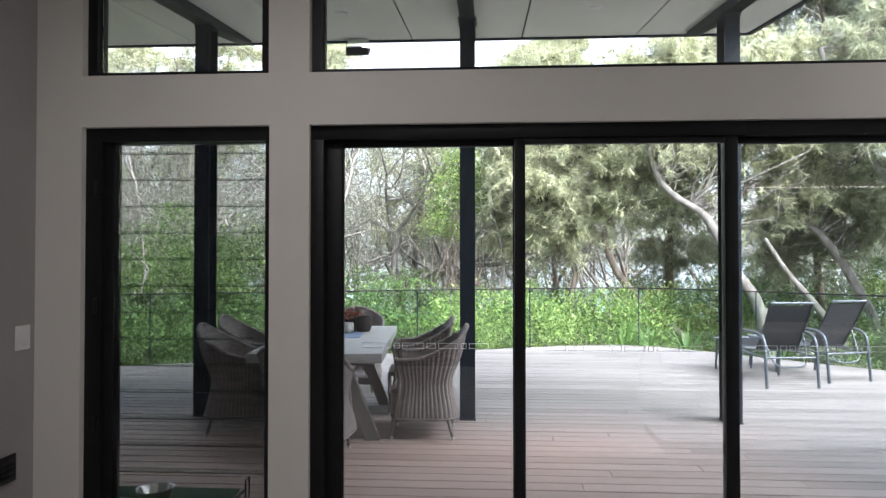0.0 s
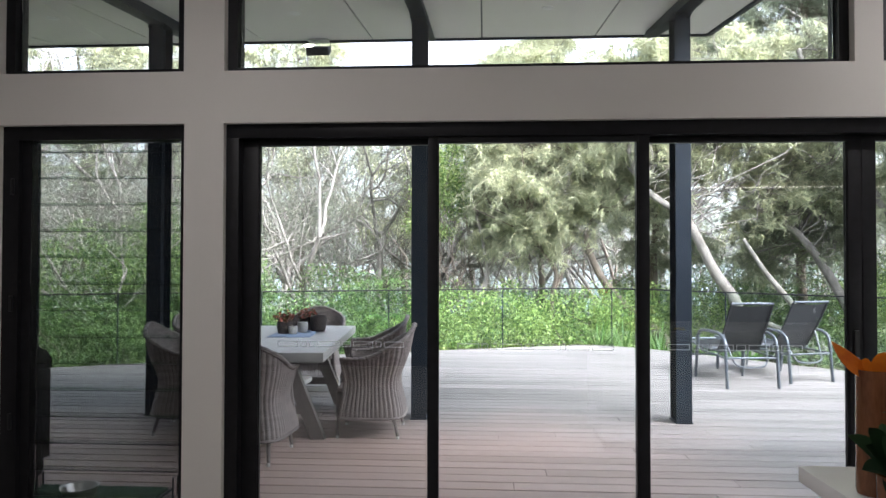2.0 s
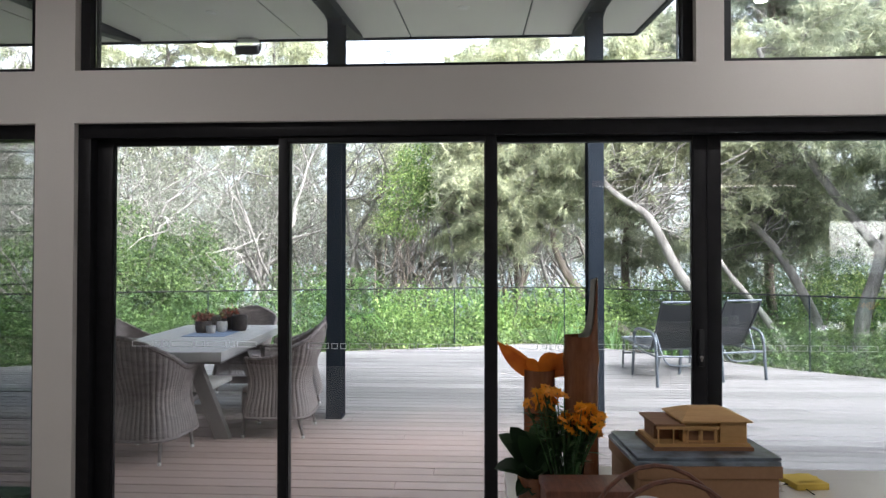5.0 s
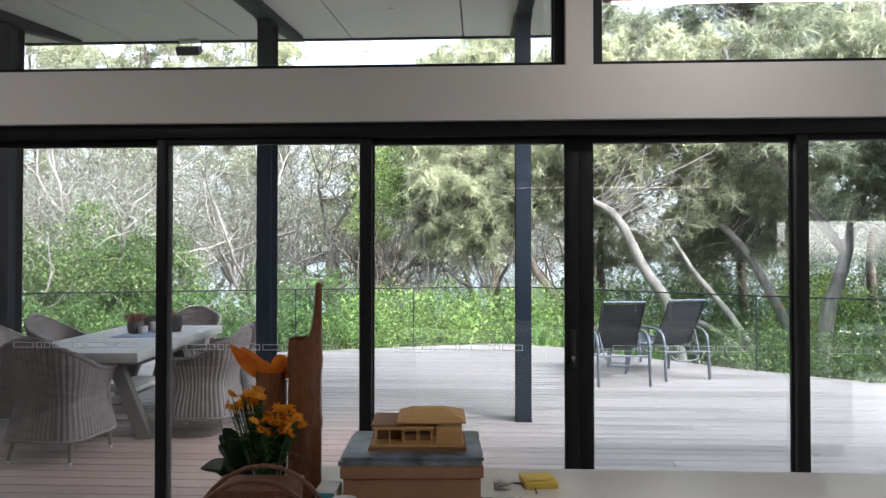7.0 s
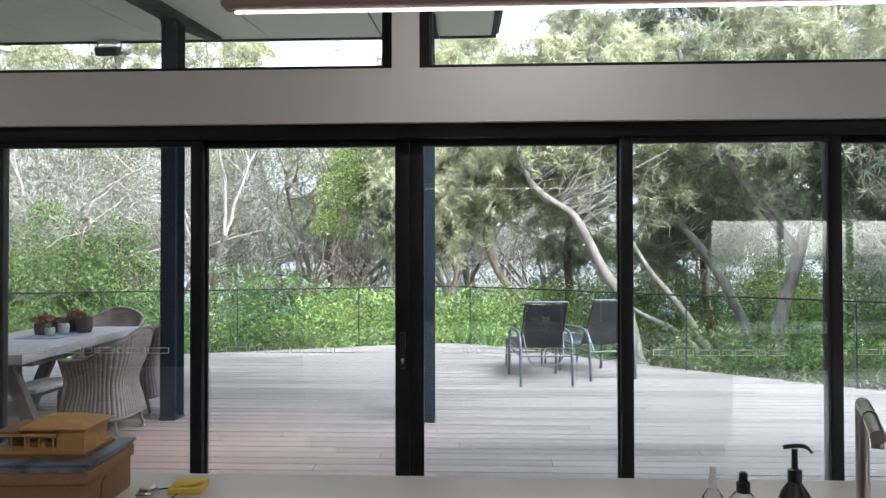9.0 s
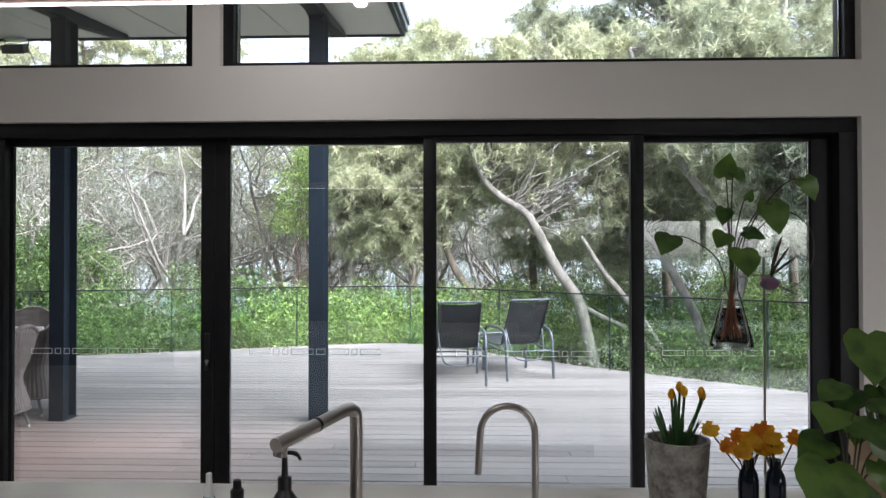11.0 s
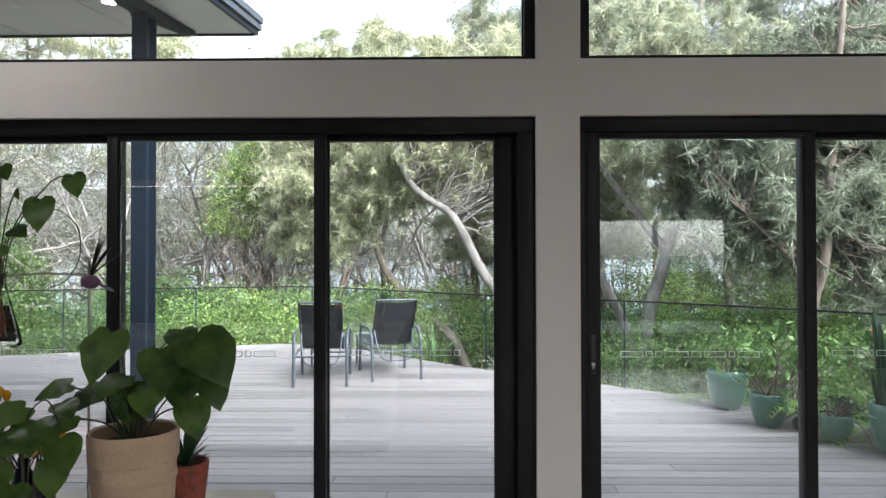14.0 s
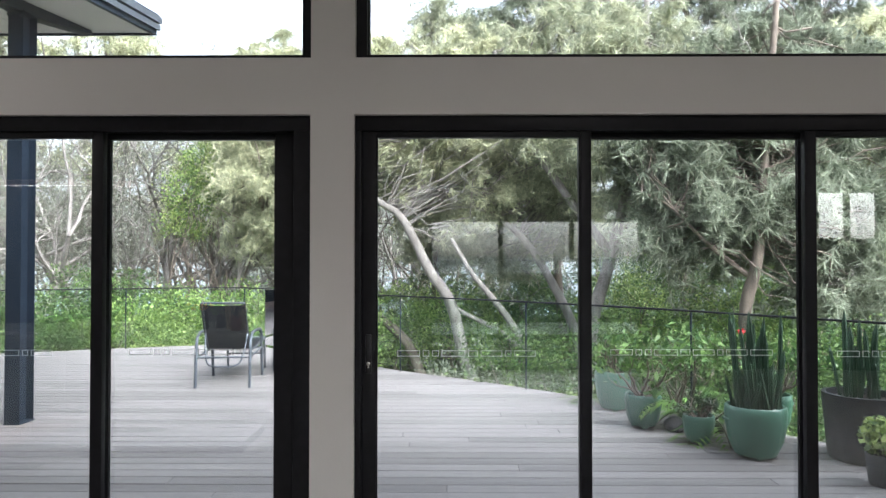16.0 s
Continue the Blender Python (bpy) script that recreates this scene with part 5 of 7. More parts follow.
def lounger():
    """A reclining sling chaise; the sitter faces +y, origin between the near legs."""
    c = thing("sling_lounger", "grey metal reclining deck lounger with charcoal mesh sling", "lounger", group="loungers on the deck")

    def sling(name, pts, w):
        bm = bmesh.new()
        rows = []
        for p in curve_points(pts, 10):
            rows.append([bm.verts.new((x * w, p.y, p.z - 0.012 * (1 - (2 * abs(x)) ** 2))) for x in (-0.5, -0.25, 0, 0.25, 0.5)])
        for r0, r1 in zip(rows, rows[1:]):
            for k in range(4):
                bm.faces.new((r0[k], r0[k + 1], r1[k + 1], r1[k]))
        bmesh.ops.solidify(bm, geom=bm.faces[:], thickness=0.005)
        return part(name, bm, SLING, c)
    sling("backrest_sling", [(0, 0.02, 0.925), (0, 0.16, 0.68), (0, 0.34, 0.40)], 0.45)
    sling("seat_sling", [(0, 0.35, 0.385), (0, 0.62, 0.36), (0, 1.0, 0.385), (0, 1.43, 0.395)], 0.45)
    for s in (-1, 1):
        x = s * 0.238
        part("back_rail", tube(bmesh.new(), [(x, 0.012, 0.94), (x, 0.16, 0.675), (x, 0.35, 0.385)], 0.013, 8), SLING, c)
        part("seat_rail", tube(bmesh.new(), curve_points([(x, 0.33, 0.39), (x, 0.62, 0.365), (x, 1.0, 0.39), (x, 1.45, 0.40)], 10), 0.014, 8), ALU, c)
        xo = s * 0.295
        arm = curve_points([(xo, 0.0, 0.0), (xo, 0.025, 0.26), (xo, 0.05, 0.47), (xo, 0.10, 0.555), (xo, 0.22, 0.595), (xo, 0.48, 0.60), (xo, 0.68, 0.585), (xo, 0.765, 0.53), (xo, 0.79, 0.43), (xo, 0.85, 0.0)], 34)
        part("arm_and_leg", tube(bmesh.new(), arm, 0.018, 10), ALU, c)
        part("side_rail", tube(bmesh.new(), [(xo, 0.035, 0.335), (xo, 0.80, 0.355)], 0.012, 8), ALU, c)
        part("front_leg", tube(bmesh.new(), [(x, 1.37, 0.385), (x, 1.42, 0.0)], 0.014, 8), ALU, c)
    part("back_cross_bar", tube(bmesh.new(), [(-0.238, 0.005, 0.945), (0.238, 0.005, 0.945)], 0.014, 8), ALU, c)
    part("front_cross_bar", tube(bmesh.new(), [(-0.238, 1.45, 0.40), (0.238, 1.45, 0.40)], 0.014, 8), ALU, c)
    for z, y in ((0.335, 0.035), (0.355, 0.80), (0.20, 1.394)):
        part("stretcher", tube(bmesh.new(), [(-0.295 if y < 1 else -0.238, y, z), (0.295 if y < 1 else 0.238, y, z)], 0.011, 8), ALU, c)
    part("support_hoop", tube(bmesh.new(), curve_points([(-0.236, 0.215, 0.59), (-0.215, 0.12, 0.40), (-0.18, 0.055, 0.275), (-0.10, 0.03, 0.235), (0.10, 0.03, 0.235), (0.18, 0.055, 0.275), (0.215, 0.12, 0.40), (0.236, 0.215, 0.59)], 18), 0.010, 8), ALU, c)
    return c


def pot_shape(r, h):
    return [(r * 0.62, 0.018), (r * 0.66, 0.02), (r * 0.86, h * 0.3), (r * 0.98, h * 0.66), (r, h * 0.86), (r * 0.98, h * 0.97), (r * 0.93, h), (r * 0.87, h * 0.985), (r * 0.86, h * 0.86), (r * 0.3, h * 0.84)]


def garden_pot(label, x, y, r, h, material, group="glazed pots on the deck"):
    p = thing("planter_pot", label, "planter", (x, y, 0), group=group)
    part("pot_body", lathe(pot_shape(r, h), 28), material, p)
    for k in range(3):
        a = k * 2.094 + 0.4
        part("pot_foot", bx(-0.025, 0.025, -0.018, 0.018, 0, 0.022, 0.004, Matrix.Translation((r * 0.5 * math.cos(a), r * 0.5 * math.sin(a), 0))), material, p)
    if h > 0.3:
        for s in (-1, 1):
            part("lug_handle", tube(bmesh.new(), [(s * r * 0.95, -0.03, h * 0.72), (s * (r + 0.02), 0, h * 0.75), (s * r * 0.95, 0.03, h * 0.72)], 0.012, 6), material, p)
    part("soil", lathe([(r * 0.85, h * 0.87), (r * 0.5, h * 0.89), (0.01, h * 0.9)], 20), SOIL, p, "dark potting soil")
    return p


def branchy_plant(label, x, y, z, seed, n, height, spread, leaf, size, aspect=0.5, flower=False, name="potted_shrub"):
    """A potted shrub with bare forking stems and leaf rosettes at the tips."""
    rng = np.random.default_rng(seed)
    t = thing(name, label, "plant", (x, y, z), group="potted plants on the deck")
    lm, tips = Limbs(seed, 6), []
    for k in range(n):
        a = 2 * math.pi * k / n + rng.uniform(-0.4, 0.4)
        lm.branch((0.03 * math.cos(a), 0.03 * math.sin(a), 0), (math.cos(a) * spread, math.sin(a) * spread, 1), height * rng.uniform(0.45, 0.6), 0.014, 2, 0.16, 0.1, 2, tips)
    lm.out("stems", BARK, t)
    tips = np.array(tips)[-1::-2]
    ctr = tips[rng.integers(0, len(tips), max(len(tips) * 3, 60))]
    pts = ctr + rng.normal(size=ctr.shape) * size * 0.45
    v, f = leaf_cloud(pts, size, aspect, -0.3, rng)
    raw("leaves", v, f, leaf, t)
    if flower:
        red = leaf_mat("red_flower_petals", (0.55, 0.02, 0.02), (0.4, 0.01, 0.02), scale=20)
        v, f = leaf_cloud(np.array([[-0.27, -0.10, height * 0.95]]) + rng.normal(size=(12, 3)) * 0.012, 0.035, 0.7, 0, rng)
        raw("flower", v, f, red, t)
    return t


def cactus_clump(label, x, y, z, seed, n, height, r):
    rng = random.Random(seed)
    t = thing("column_cactus", label, "cactus", (x, y, z), group="cacti on the deck")
    for k in range(n):
        a, d = rng.uniform(0, 6.28), r * math.sqrt(rng.uniform(0, 1))
        px, py, h = d * math.cos(a), d * math.sin(a), height * rng.uniform(0.3, 1.12)
        cr = 0.011 + 0.011 * rng.random()
        bm = bmesh.new()
        rings = []
        lx, ly = px * 0.12 + rng.gauss(0, 0.04), py * 0.12 + rng.gauss(0, 0.035)
        for i in range(8):
            u = i / 7
            rad = cr * (1 if u < 0.86 else math.sqrt(max(1 - ((u - 0.86) / 0.14) ** 2, 0.02)))
            rings.append([bm.verts.new((px + lx * u + rad * (1 if j % 2 else 0.68) * math.cos(j * math.pi / 6), py + ly * u + rad * (1 if j % 2 else 0.68) * math.sin(j * math.pi / 6), h * u)) for j in range(12)])
        for r0, r1 in zip(rings, rings[1:]):
            for j in range(12):
                bm.faces.new((r0[j], r0[(j + 1) % 12], r1[(j + 1) % 12], r1[j]))
        bm.faces.new(rings[-1])
        part("column", bm, CACTUS, t, smooth=False)
    return t


def deck_things():
    outdoor_table()
    a = lounger()
    a.matrix_basis = pose(4.325, 7.90, 0, 0, 0, 6)
    copy_thing(a, pose(5.155, 8.32, 0, 0, 0, 18))
    g = GREEN_GLAZE
    for lab, x, y, r, h in (("large sea-green glazed pot on the deck", 8.44, 6.86, 0.185, 0.37), ("sea-green glazed pot with a frangipani", 8.52, 6.17, 0.155, 0.285), ("small sea-green glazed pot with a dark succulent", 8.80, 5.64, 0.12, 0.225),
                            ("large sea-green glazed pot with cactus", 9.09, 5.30, 0.215, 0.375), ("sea-green glazed pot behind the cactus", 9.50, 5.95, 0.17, 0.33)):
        garden_pot(lab, x, y, r, h, g)
    branchy_plant("low green shrub in a glazed pot", 8.44, 6.86, 0.32, 3, 6, 0.42, 0.7, POT_LEAF, 0.085, 0.42)
    branchy_plant("frangipani with bare grey stems and green leaf tips", 8.52, 6.17, 0.25, 4, 9, 0.52, 0.9, POT_LEAF, 0.09, 0.42)
    branchy_plant("dark spiky succulent in a small green pot", 8.80, 5.64, 0.19, 5, 9, 0.16, 0.9, DARK_LEAF, 0.06, 0.25)
    branchy_plant("leafy shrub with one red flower", 9.50, 5.95, 0.28, 6, 10, 0.60, 1.0, POT_LEAF, 0.095, 0.42, flower=True)
    branchy_plant("broad-leaved shrub behind the pots", 9.0, 6.55, 0.0, 9, 9, 0.80, 0.8, POT_LEAF, 0.095, 0.42)
    cactus_clump("dark green clump of column cactus in a glazed pot", 9.09, 5.30, 0.33, 7, 34, 0.66, 0.16)
    cactus_clump("tall dark column cactus in a charcoal planter", 9.83, 5.24, 0.42, 8, 14, 0.62, 0.14)
    p = thing("planter_pot", "wide charcoal fibre-clay planter with column cactus", "planter", (9.83, 5.24, 0), group="charcoal planters")
    part("pot_body", lathe([(0.215, 0), (0.225, 0.02), (0.26, 0.44), (0.262, 0.47), (0.235, 0.47), (0.23, 0.42)], 30), CHARCOAL_POT, p)
    part("soil", lathe([(0.232, 0.42), (0.01, 0.425)], 20), SOIL, p)
    part("label_mark", bx(-0.05, 0.03, -0.237, -0.2335, 0.10, 0.118), WHITE_PLASTIC, p, "small pale maker's mark")
    p = thing("planter_pot", "small charcoal pot with a bright green bushy plant", "planter", (9.62, 4.66, 0), group="charcoal planters")
    part("pot_body", lathe([(0.085, 0), (0.09, 0.01), (0.11, 0.20), (0.1, 0.2), (0.095, 0.18)], 24), CHARCOAL_POT, p)
    part("soil", lathe([(0.096, 0.18), (0.01, 0.185)], 18), SOIL, p)
    rng = np.random.default_rng(12)
    u = rng.normal(size=(420, 3))
    u /= np.linalg.norm(u, axis=1, keepdims=True)
    v, f = leaf_cloud(u * (0.15, 0.15, 0.12) * rng.uniform(0.3, 1.05, (420, 1)) + (0, 0, 0.31), 0.055, 0.6, 0, rng)
    t = thing("bushy_plant", "bright green bushy herb in a small charcoal pot", "plant", (9.62, 4.66, 0))
    raw("leaves", v, f, SHRUB_BRIGHT, t)
    lm = Limbs(3, 5)
    for k in range(8):
        lm.reach((0, 0, 0.17), u[k] * (0.1, 0.1, 0.08) + (0, 0, 0.3), 0.006, 0.003)
    lm.out("stems", STEM, t)
    # two dark rounded stones beside the small pot
    for x, y, r in ((8.74, 6.02, 0.085), (9.06, 5.98, 0.075)):
        bm = bmesh.new()
        bmesh.ops.create_icosphere(bm, subdivisions=3, radius=r)
        for vv in bm.verts:
            vv.co *= 1 + 0.18 * noise.noise(vv.co * 14)
            vv.co.z = max(vv.co.z * 0.85, -r * 0.62) + r * 0.62
        s = part("dark_stone", bm, CHARCOAL_POT)
        s.location = (x, y, 0)
        tagged(s, "dark rounded ornamental stone on the deck", "stone", group="stones on the deck")
    # covered barbecue past the louvre window
    b = thing("barbecue", "black hooded barbecue on a cart beside the house wall", "barbecue", (-1.98, 4.25, 0))
    part("cart", bx(-0.45, 0.45, -0.22, 0.22, 0.12, 0.70, 0.01), BLACK_PLASTIC, b)
    bm = bmesh.new()
    prof = [(-0.24, 0.0), (-0.24, 0.08), (-0.18, 0.16), (-0.06, 0.2), (0.08, 0.2), (0.2, 0.14), (0.24, 0.06), (0.24, 0.0)]
    ends = [[bm.verts.new((x, py, 0.70 + pz)) for py, pz in prof] for x in (-0.44, -0.38, 0.38, 0.44)]
    for e in (ends[0], ends[3]):
        for vv in e:
            vv.co.z = 0.70 + (vv.co.z - 0.70) * 0.82
    for p0, p1 in zip(ends, ends[1:]):
        for k in range(len(prof) - 1):
            bm.faces.new((p0[k], p0[k + 1], p1[k + 1], p1[k]))
    bm.faces.new(ends[0])
    bm.faces.new(ends[3][::-1])
    part("hood", bm, BLACK_PLASTIC, b)
    part("hood_handle", tube(bmesh.new(), [(-0.3, -0.24, 0.80), (-0.3, -0.29, 0.80), (0.3, -0.29, 0.80), (0.3, -0.24, 0.80)], 0.010, 8), NICKEL, b)
    for x in (-0.38, 0.38):
        for y in (-0.17, 0.17):
            part("wheel", tube(bmesh.new(), [(x - 0.02, y, 0.06), (x + 0.02, y, 0.06)], 0.06, 14), BLACK_PLASTIC, b)
            part("cart_leg", bx(x - 0.02, x + 0.02, y - 0.02, y + 0.02, 0.06, 0.13), BLACK_PLASTIC, b)
    # pet bed and bowl outside the louvre window
    felt = mat("dark_green_matting", (0.03, 0.075, 0.035), (0.015, 0.04, 0.02), rough=0.95, scale=30, fine=300, bump=0.5)
    m = thing("pet_bed", "green raised pet bed with black wire corners", "pet bed", (-0.93, 3.88, 0))
    part("mat", bx(-0.40, 0.38, -0.22, 0.22, 0.04, 0.06, 0.008), felt, m)
    for sx in (-1, 1):
        for sy in (-1, 1):
            part("wire_corner", tube(bmesh.new(), [(sx * 0.42, sy * 0.19, 0), (sx * 0.42, sy * 0.19, 0.12), (sx * 0.42, sy * 0.25, 0.12), (sx * 0.42, sy * 0.25, 0)], 0.005, 6), FRAME, m)
        part("side_bar", tube(bmesh.new(), [(sx * 0.40, -0.24, 0.045), (sx * 0.40, 0.24, 0.045)], 0.010, 6), FRAME, m)
    bo = thing("pet_bowl", "round stainless steel pet bowl on the green bed", "bowl", (-0.98, 3.90, 0.06))
    part("bowl", lathe([(0.07, 0), (0.085, 0.006), (0.098, 0.055), (0.105, 0.06), (0.095, 0.056), (0.07, 0.012), (0.02, 0.01)], 26), NICKEL, bo)


deck_things()


# ---------------- kitchen bench and what stands on it ----------------
BZ = 0.90


def kitchen_bench():
    b = thing("kitchen_island", "white kitchen island with satin cabinet fronts", "kitchen island")
    part("cabinet_body", bx(2.2, 5.36, 1.06, 1.78, 0.1, 0.86), CABINET, b)
    for k in range(5):
        x = 2.2 + k * 0.632
        d = part("door_front", bx(x + 0.002, x + 0.630, 1.782, 1.80, 0.105, 0.855, 0.002), CABINET, b)
    part("plinth", bx(2.24, 5.32, 1.1, 1.74, 0, 0.1), FRAME, b)
    t = thing("benchtop", "polished white stone benchtop on the island", "benchtop")
    part("slab", bx(2.12, 5.42, 1.0, 1.865, 0.86, BZ, 0.003), STONE_TOP, t)
    part("sink_rim", rect_frame(bmesh.new(), 3.66, 4.18, 1.04, 1.30, BZ, BZ + 0.002, 0.012, 0.012, 0.002, 0.0005), NICKEL, t, smooth=False)


def bamboo_vases():
    v = thing("bamboo_vase", "tall brown bamboo vase with a scooped cut top", "vase", (2.278, 1.622, BZ), group="bamboo vases")
    r, bm = 0.0375, bmesh.new()
    rings = []
    for z, s in ((0, 1.0), (0.01, 1.03), (0.05, 0.98), (0.15, 0.975), (0.163, 1.05), (0.172, 1.05), (0.185, 0.98), (0.27, 0.97), (0.295, 1.04), (0.303, 1.06), (0.312, 1.04), (0.325, 0.99), (0.352, 0.97)):
        rings.append([bm.verts.new((r * s * math.cos(k * math.pi / 12), r * s * math.sin(k * math.pi / 12), z)) for k in range(24)])
    for r0, r1 in zip(rings, rings[1:]):
        for k in range(24):
            bm.faces.new((r0[k], r0[(k + 1) % 24], r1[(k + 1) % 24], r1[k]))
    bm.faces.new(rings[0][::-1])
    part("culm", bm, BAMBOO, v)

    def scoop(rad, flip):
        bm = bmesh.new()
        cols = []
        for k in range(25):
            off = -88 + 176 * k / 24
            a = radians(off + 4)
            e = min(1.0, (88 - abs(off)) / 52)
            top = 0.352 + 0.125 * (e ** 3 if e < 1 else 1 - 0.05 * (abs(off) / 36) ** 2)
            cols.append([bm.verts.new((rad * math.cos(a), rad * math.sin(a), 0.30 + (top - 0.30) * u)) for u in (0, 0.4, 0.8, 1.0)])
        for c0, c1 in zip(cols, cols[1:]):
            for u in range(3):
                f = (c0[u], c1[u], c1[u + 1], c0[u + 1])
                bm.faces.new(f if not flip else f[::-1])
        return bm
    part("scooped_tongue", scoop(r * 0.975, False), BAMBOO, v)
    part("tongue_inside", scoop(r * 0.86, True), BAMBOO_IN, v, "grey-green inside of the cut culm")
    s = thing("bamboo_vase", "short brown bamboo vase holding an orange flower", "vase", (2.192, 1.66, BZ), group="bamboo vases")
    part("culm", lathe([(0.034, 0), (0.036, 0.01), (0.035, 0.11), (0.038, 0.122), (0.035, 0.135), (0.0345, 0.272), (0.03, 0.272), (0.029, 0.2)], 24), BAMBOO, s)
    fl = thing("strelitzia_flower", "orange bird-like bloom in the short bamboo vase", "flower", (2.192, 1.66, 1.165))
    bm = bmesh.new()
    blade(bm, (0.012, 0, -0.012), (-0.094, -0.01, 0.070), 0.036, -0.20, 10, 0.3, (0.1, -1, 0.2))
    blade(bm, (0.010, 0.006, -0.008), (-0.075, 0.008, 0.062), 0.034, -0.14, 10, 0.3, (0.2, -0.9, 0.5))
    part("spathe", bm, ORANGE, fl, "deep orange curved spathe")
    for dx, dz, w in ((0.09, 0.035, 0.030), (0.06, 0.02, 0.034), (0.035, 0.045, 0.026), (0.10, 0.01, 0.026), (0.07, 0.045, 0.018), (-0.03, 0.03, 0.02)):
        part("petal", blade(bmesh.new(), (0, 0, 0.0), (dx, -0.01, dz), w * 1.5, 0.1, 6, 0.3, (0.1, -1, 0.5)), ORANGE, fl)
    part("stalk", tube(bmesh.new(), [(0, 0, -0.2), (0, 0, 0.0)], 0.006, 6), STEM, fl)


def daisy_bunch():
    rng = random.Random(8)
    j = thing("flower_jar", "clear glass jar with a bunch of small orange daisies", "vase", (2.232, 1.505, BZ))
    part("jar", lathe([(0.03, 0), (0.034, 0.004), (0.03, 0.06), (0.036, 0.115), (0.034, 0.115), (0.028, 0.06), (0.03, 0.008)], 20), VASE_GLASS, j)
    d = thing("daisy_bunch", "bunch of small orange daisies with fine green leaves", "flowers", (2.232, 1.505, BZ + 0.008))
    stems, leaves = bmesh.new(), bmesh.new()
    heads = []
    for k in range(88):
        if k < 28:
            x, y, z = -0.045 + rng.gauss(0, 0.02), rng.gauss(0, 0.018), 0.228 + rng.gauss(0, 0.012)
        else:
            x, y, z = 0.03 + rng.gauss(0, 0.022), -0.01 + rng.gauss(0, 0.02), 0.19 + rng.gauss(0, 0.013)
        heads.append((x, y, z))
        tube(stems, [(x * 0.15, y * 0.15, 0.02), (x * 0.5, y * 0.5, 0.11), (x, y, z)], 0.0013, 4)
        for _ in range(4):
            t = rng.uniform(0.35, 0.9)
            bx_, by_, bz_ = x * t, y * t, 0.06 + (z - 0.06) * t
            blade(leaves, (bx_, by_, bz_), (bx_ + rng.gauss(0, 0.02), by_ + rng.gauss(0, 0.02), bz_ + rng.uniform(-0.005, 0.02)), 0.006, 0.1, 2)
    part("stem", stems, STRAP, d)["kind"] = "stuff"
    part("leaves", leaves, STRAP, d)
    one = bmesh.new()
    for k in range(8):
        a = k * math.pi / 4
        blade(one, (0, 0, 0), (0.0135 * math.cos(a), 0.0135 * math.sin(a), 0.0015), 0.0085, 0.1, 2)
    bmesh.ops.remove_doubles(one, verts=one.verts, dist=0.004)
    first = part("bloom", one, AMBER, d)
    first.location = heads[0]
    first.rotation_euler = (0.7, 0, 0)
    centre = part("bloom_centre", lathe([(0.003, 0), (0.0035, 0.002), (0.001, 0.004)], 8), YELLOW, first)
    for i, p in enumerate(heads[1:]):
        o = first.copy()
        scene.collection.objects.link(o)
        o.location = p
        o.rotation_euler = (rng.uniform(0.1, 1.4), rng.uniform(-0.5, 0.5), rng.uniform(0, 6))
    # dark orchid-like leaves in front
    o = thing("dark_leaf_plant", "dark glossy curled leaves in a low wooden pot", "plant", (2.172, 1.545, BZ))
    part("pot", lathe([(0.03, 0), (0.034, 0.005), (0.036, 0.075), (0.03, 0.075), (0.028, 0.05)], 18), BAMBOO, o)
    bm = bmesh.new()
    for a, ln, z in ((2.6, 0.085, 0.10), (3.5, 0.09, 0.05), (4.6, 0.08, 0.06), (5.4, 0.075, 0.085), (0.2, 0.07, 0.10), (1.4, 0.07, 0.12), (4.0, 0.06, 0.0), (5.9, 0.09, 0.03), (3.0, 0.05, 0.125)):
        blade(bm, (0, 0, 0.065), (ln * math.cos(a), ln * math.sin(a), z + 0.045), 0.038, 0.35, 7, 0.25, (0.3 * math.cos(a), -0.8, 0.8))
        blade(bm, (0, 0, 0.07), (0.7 * ln * math.cos(a + 0.5), 0.7 * ln * math.sin(a + 0.5), z * 0.9 + 0.045), 0.034, 0.3, 6, 0.25, (0.2, -0.9, 0.6))
    part("leaves", bm, DARK_LEAF, o)


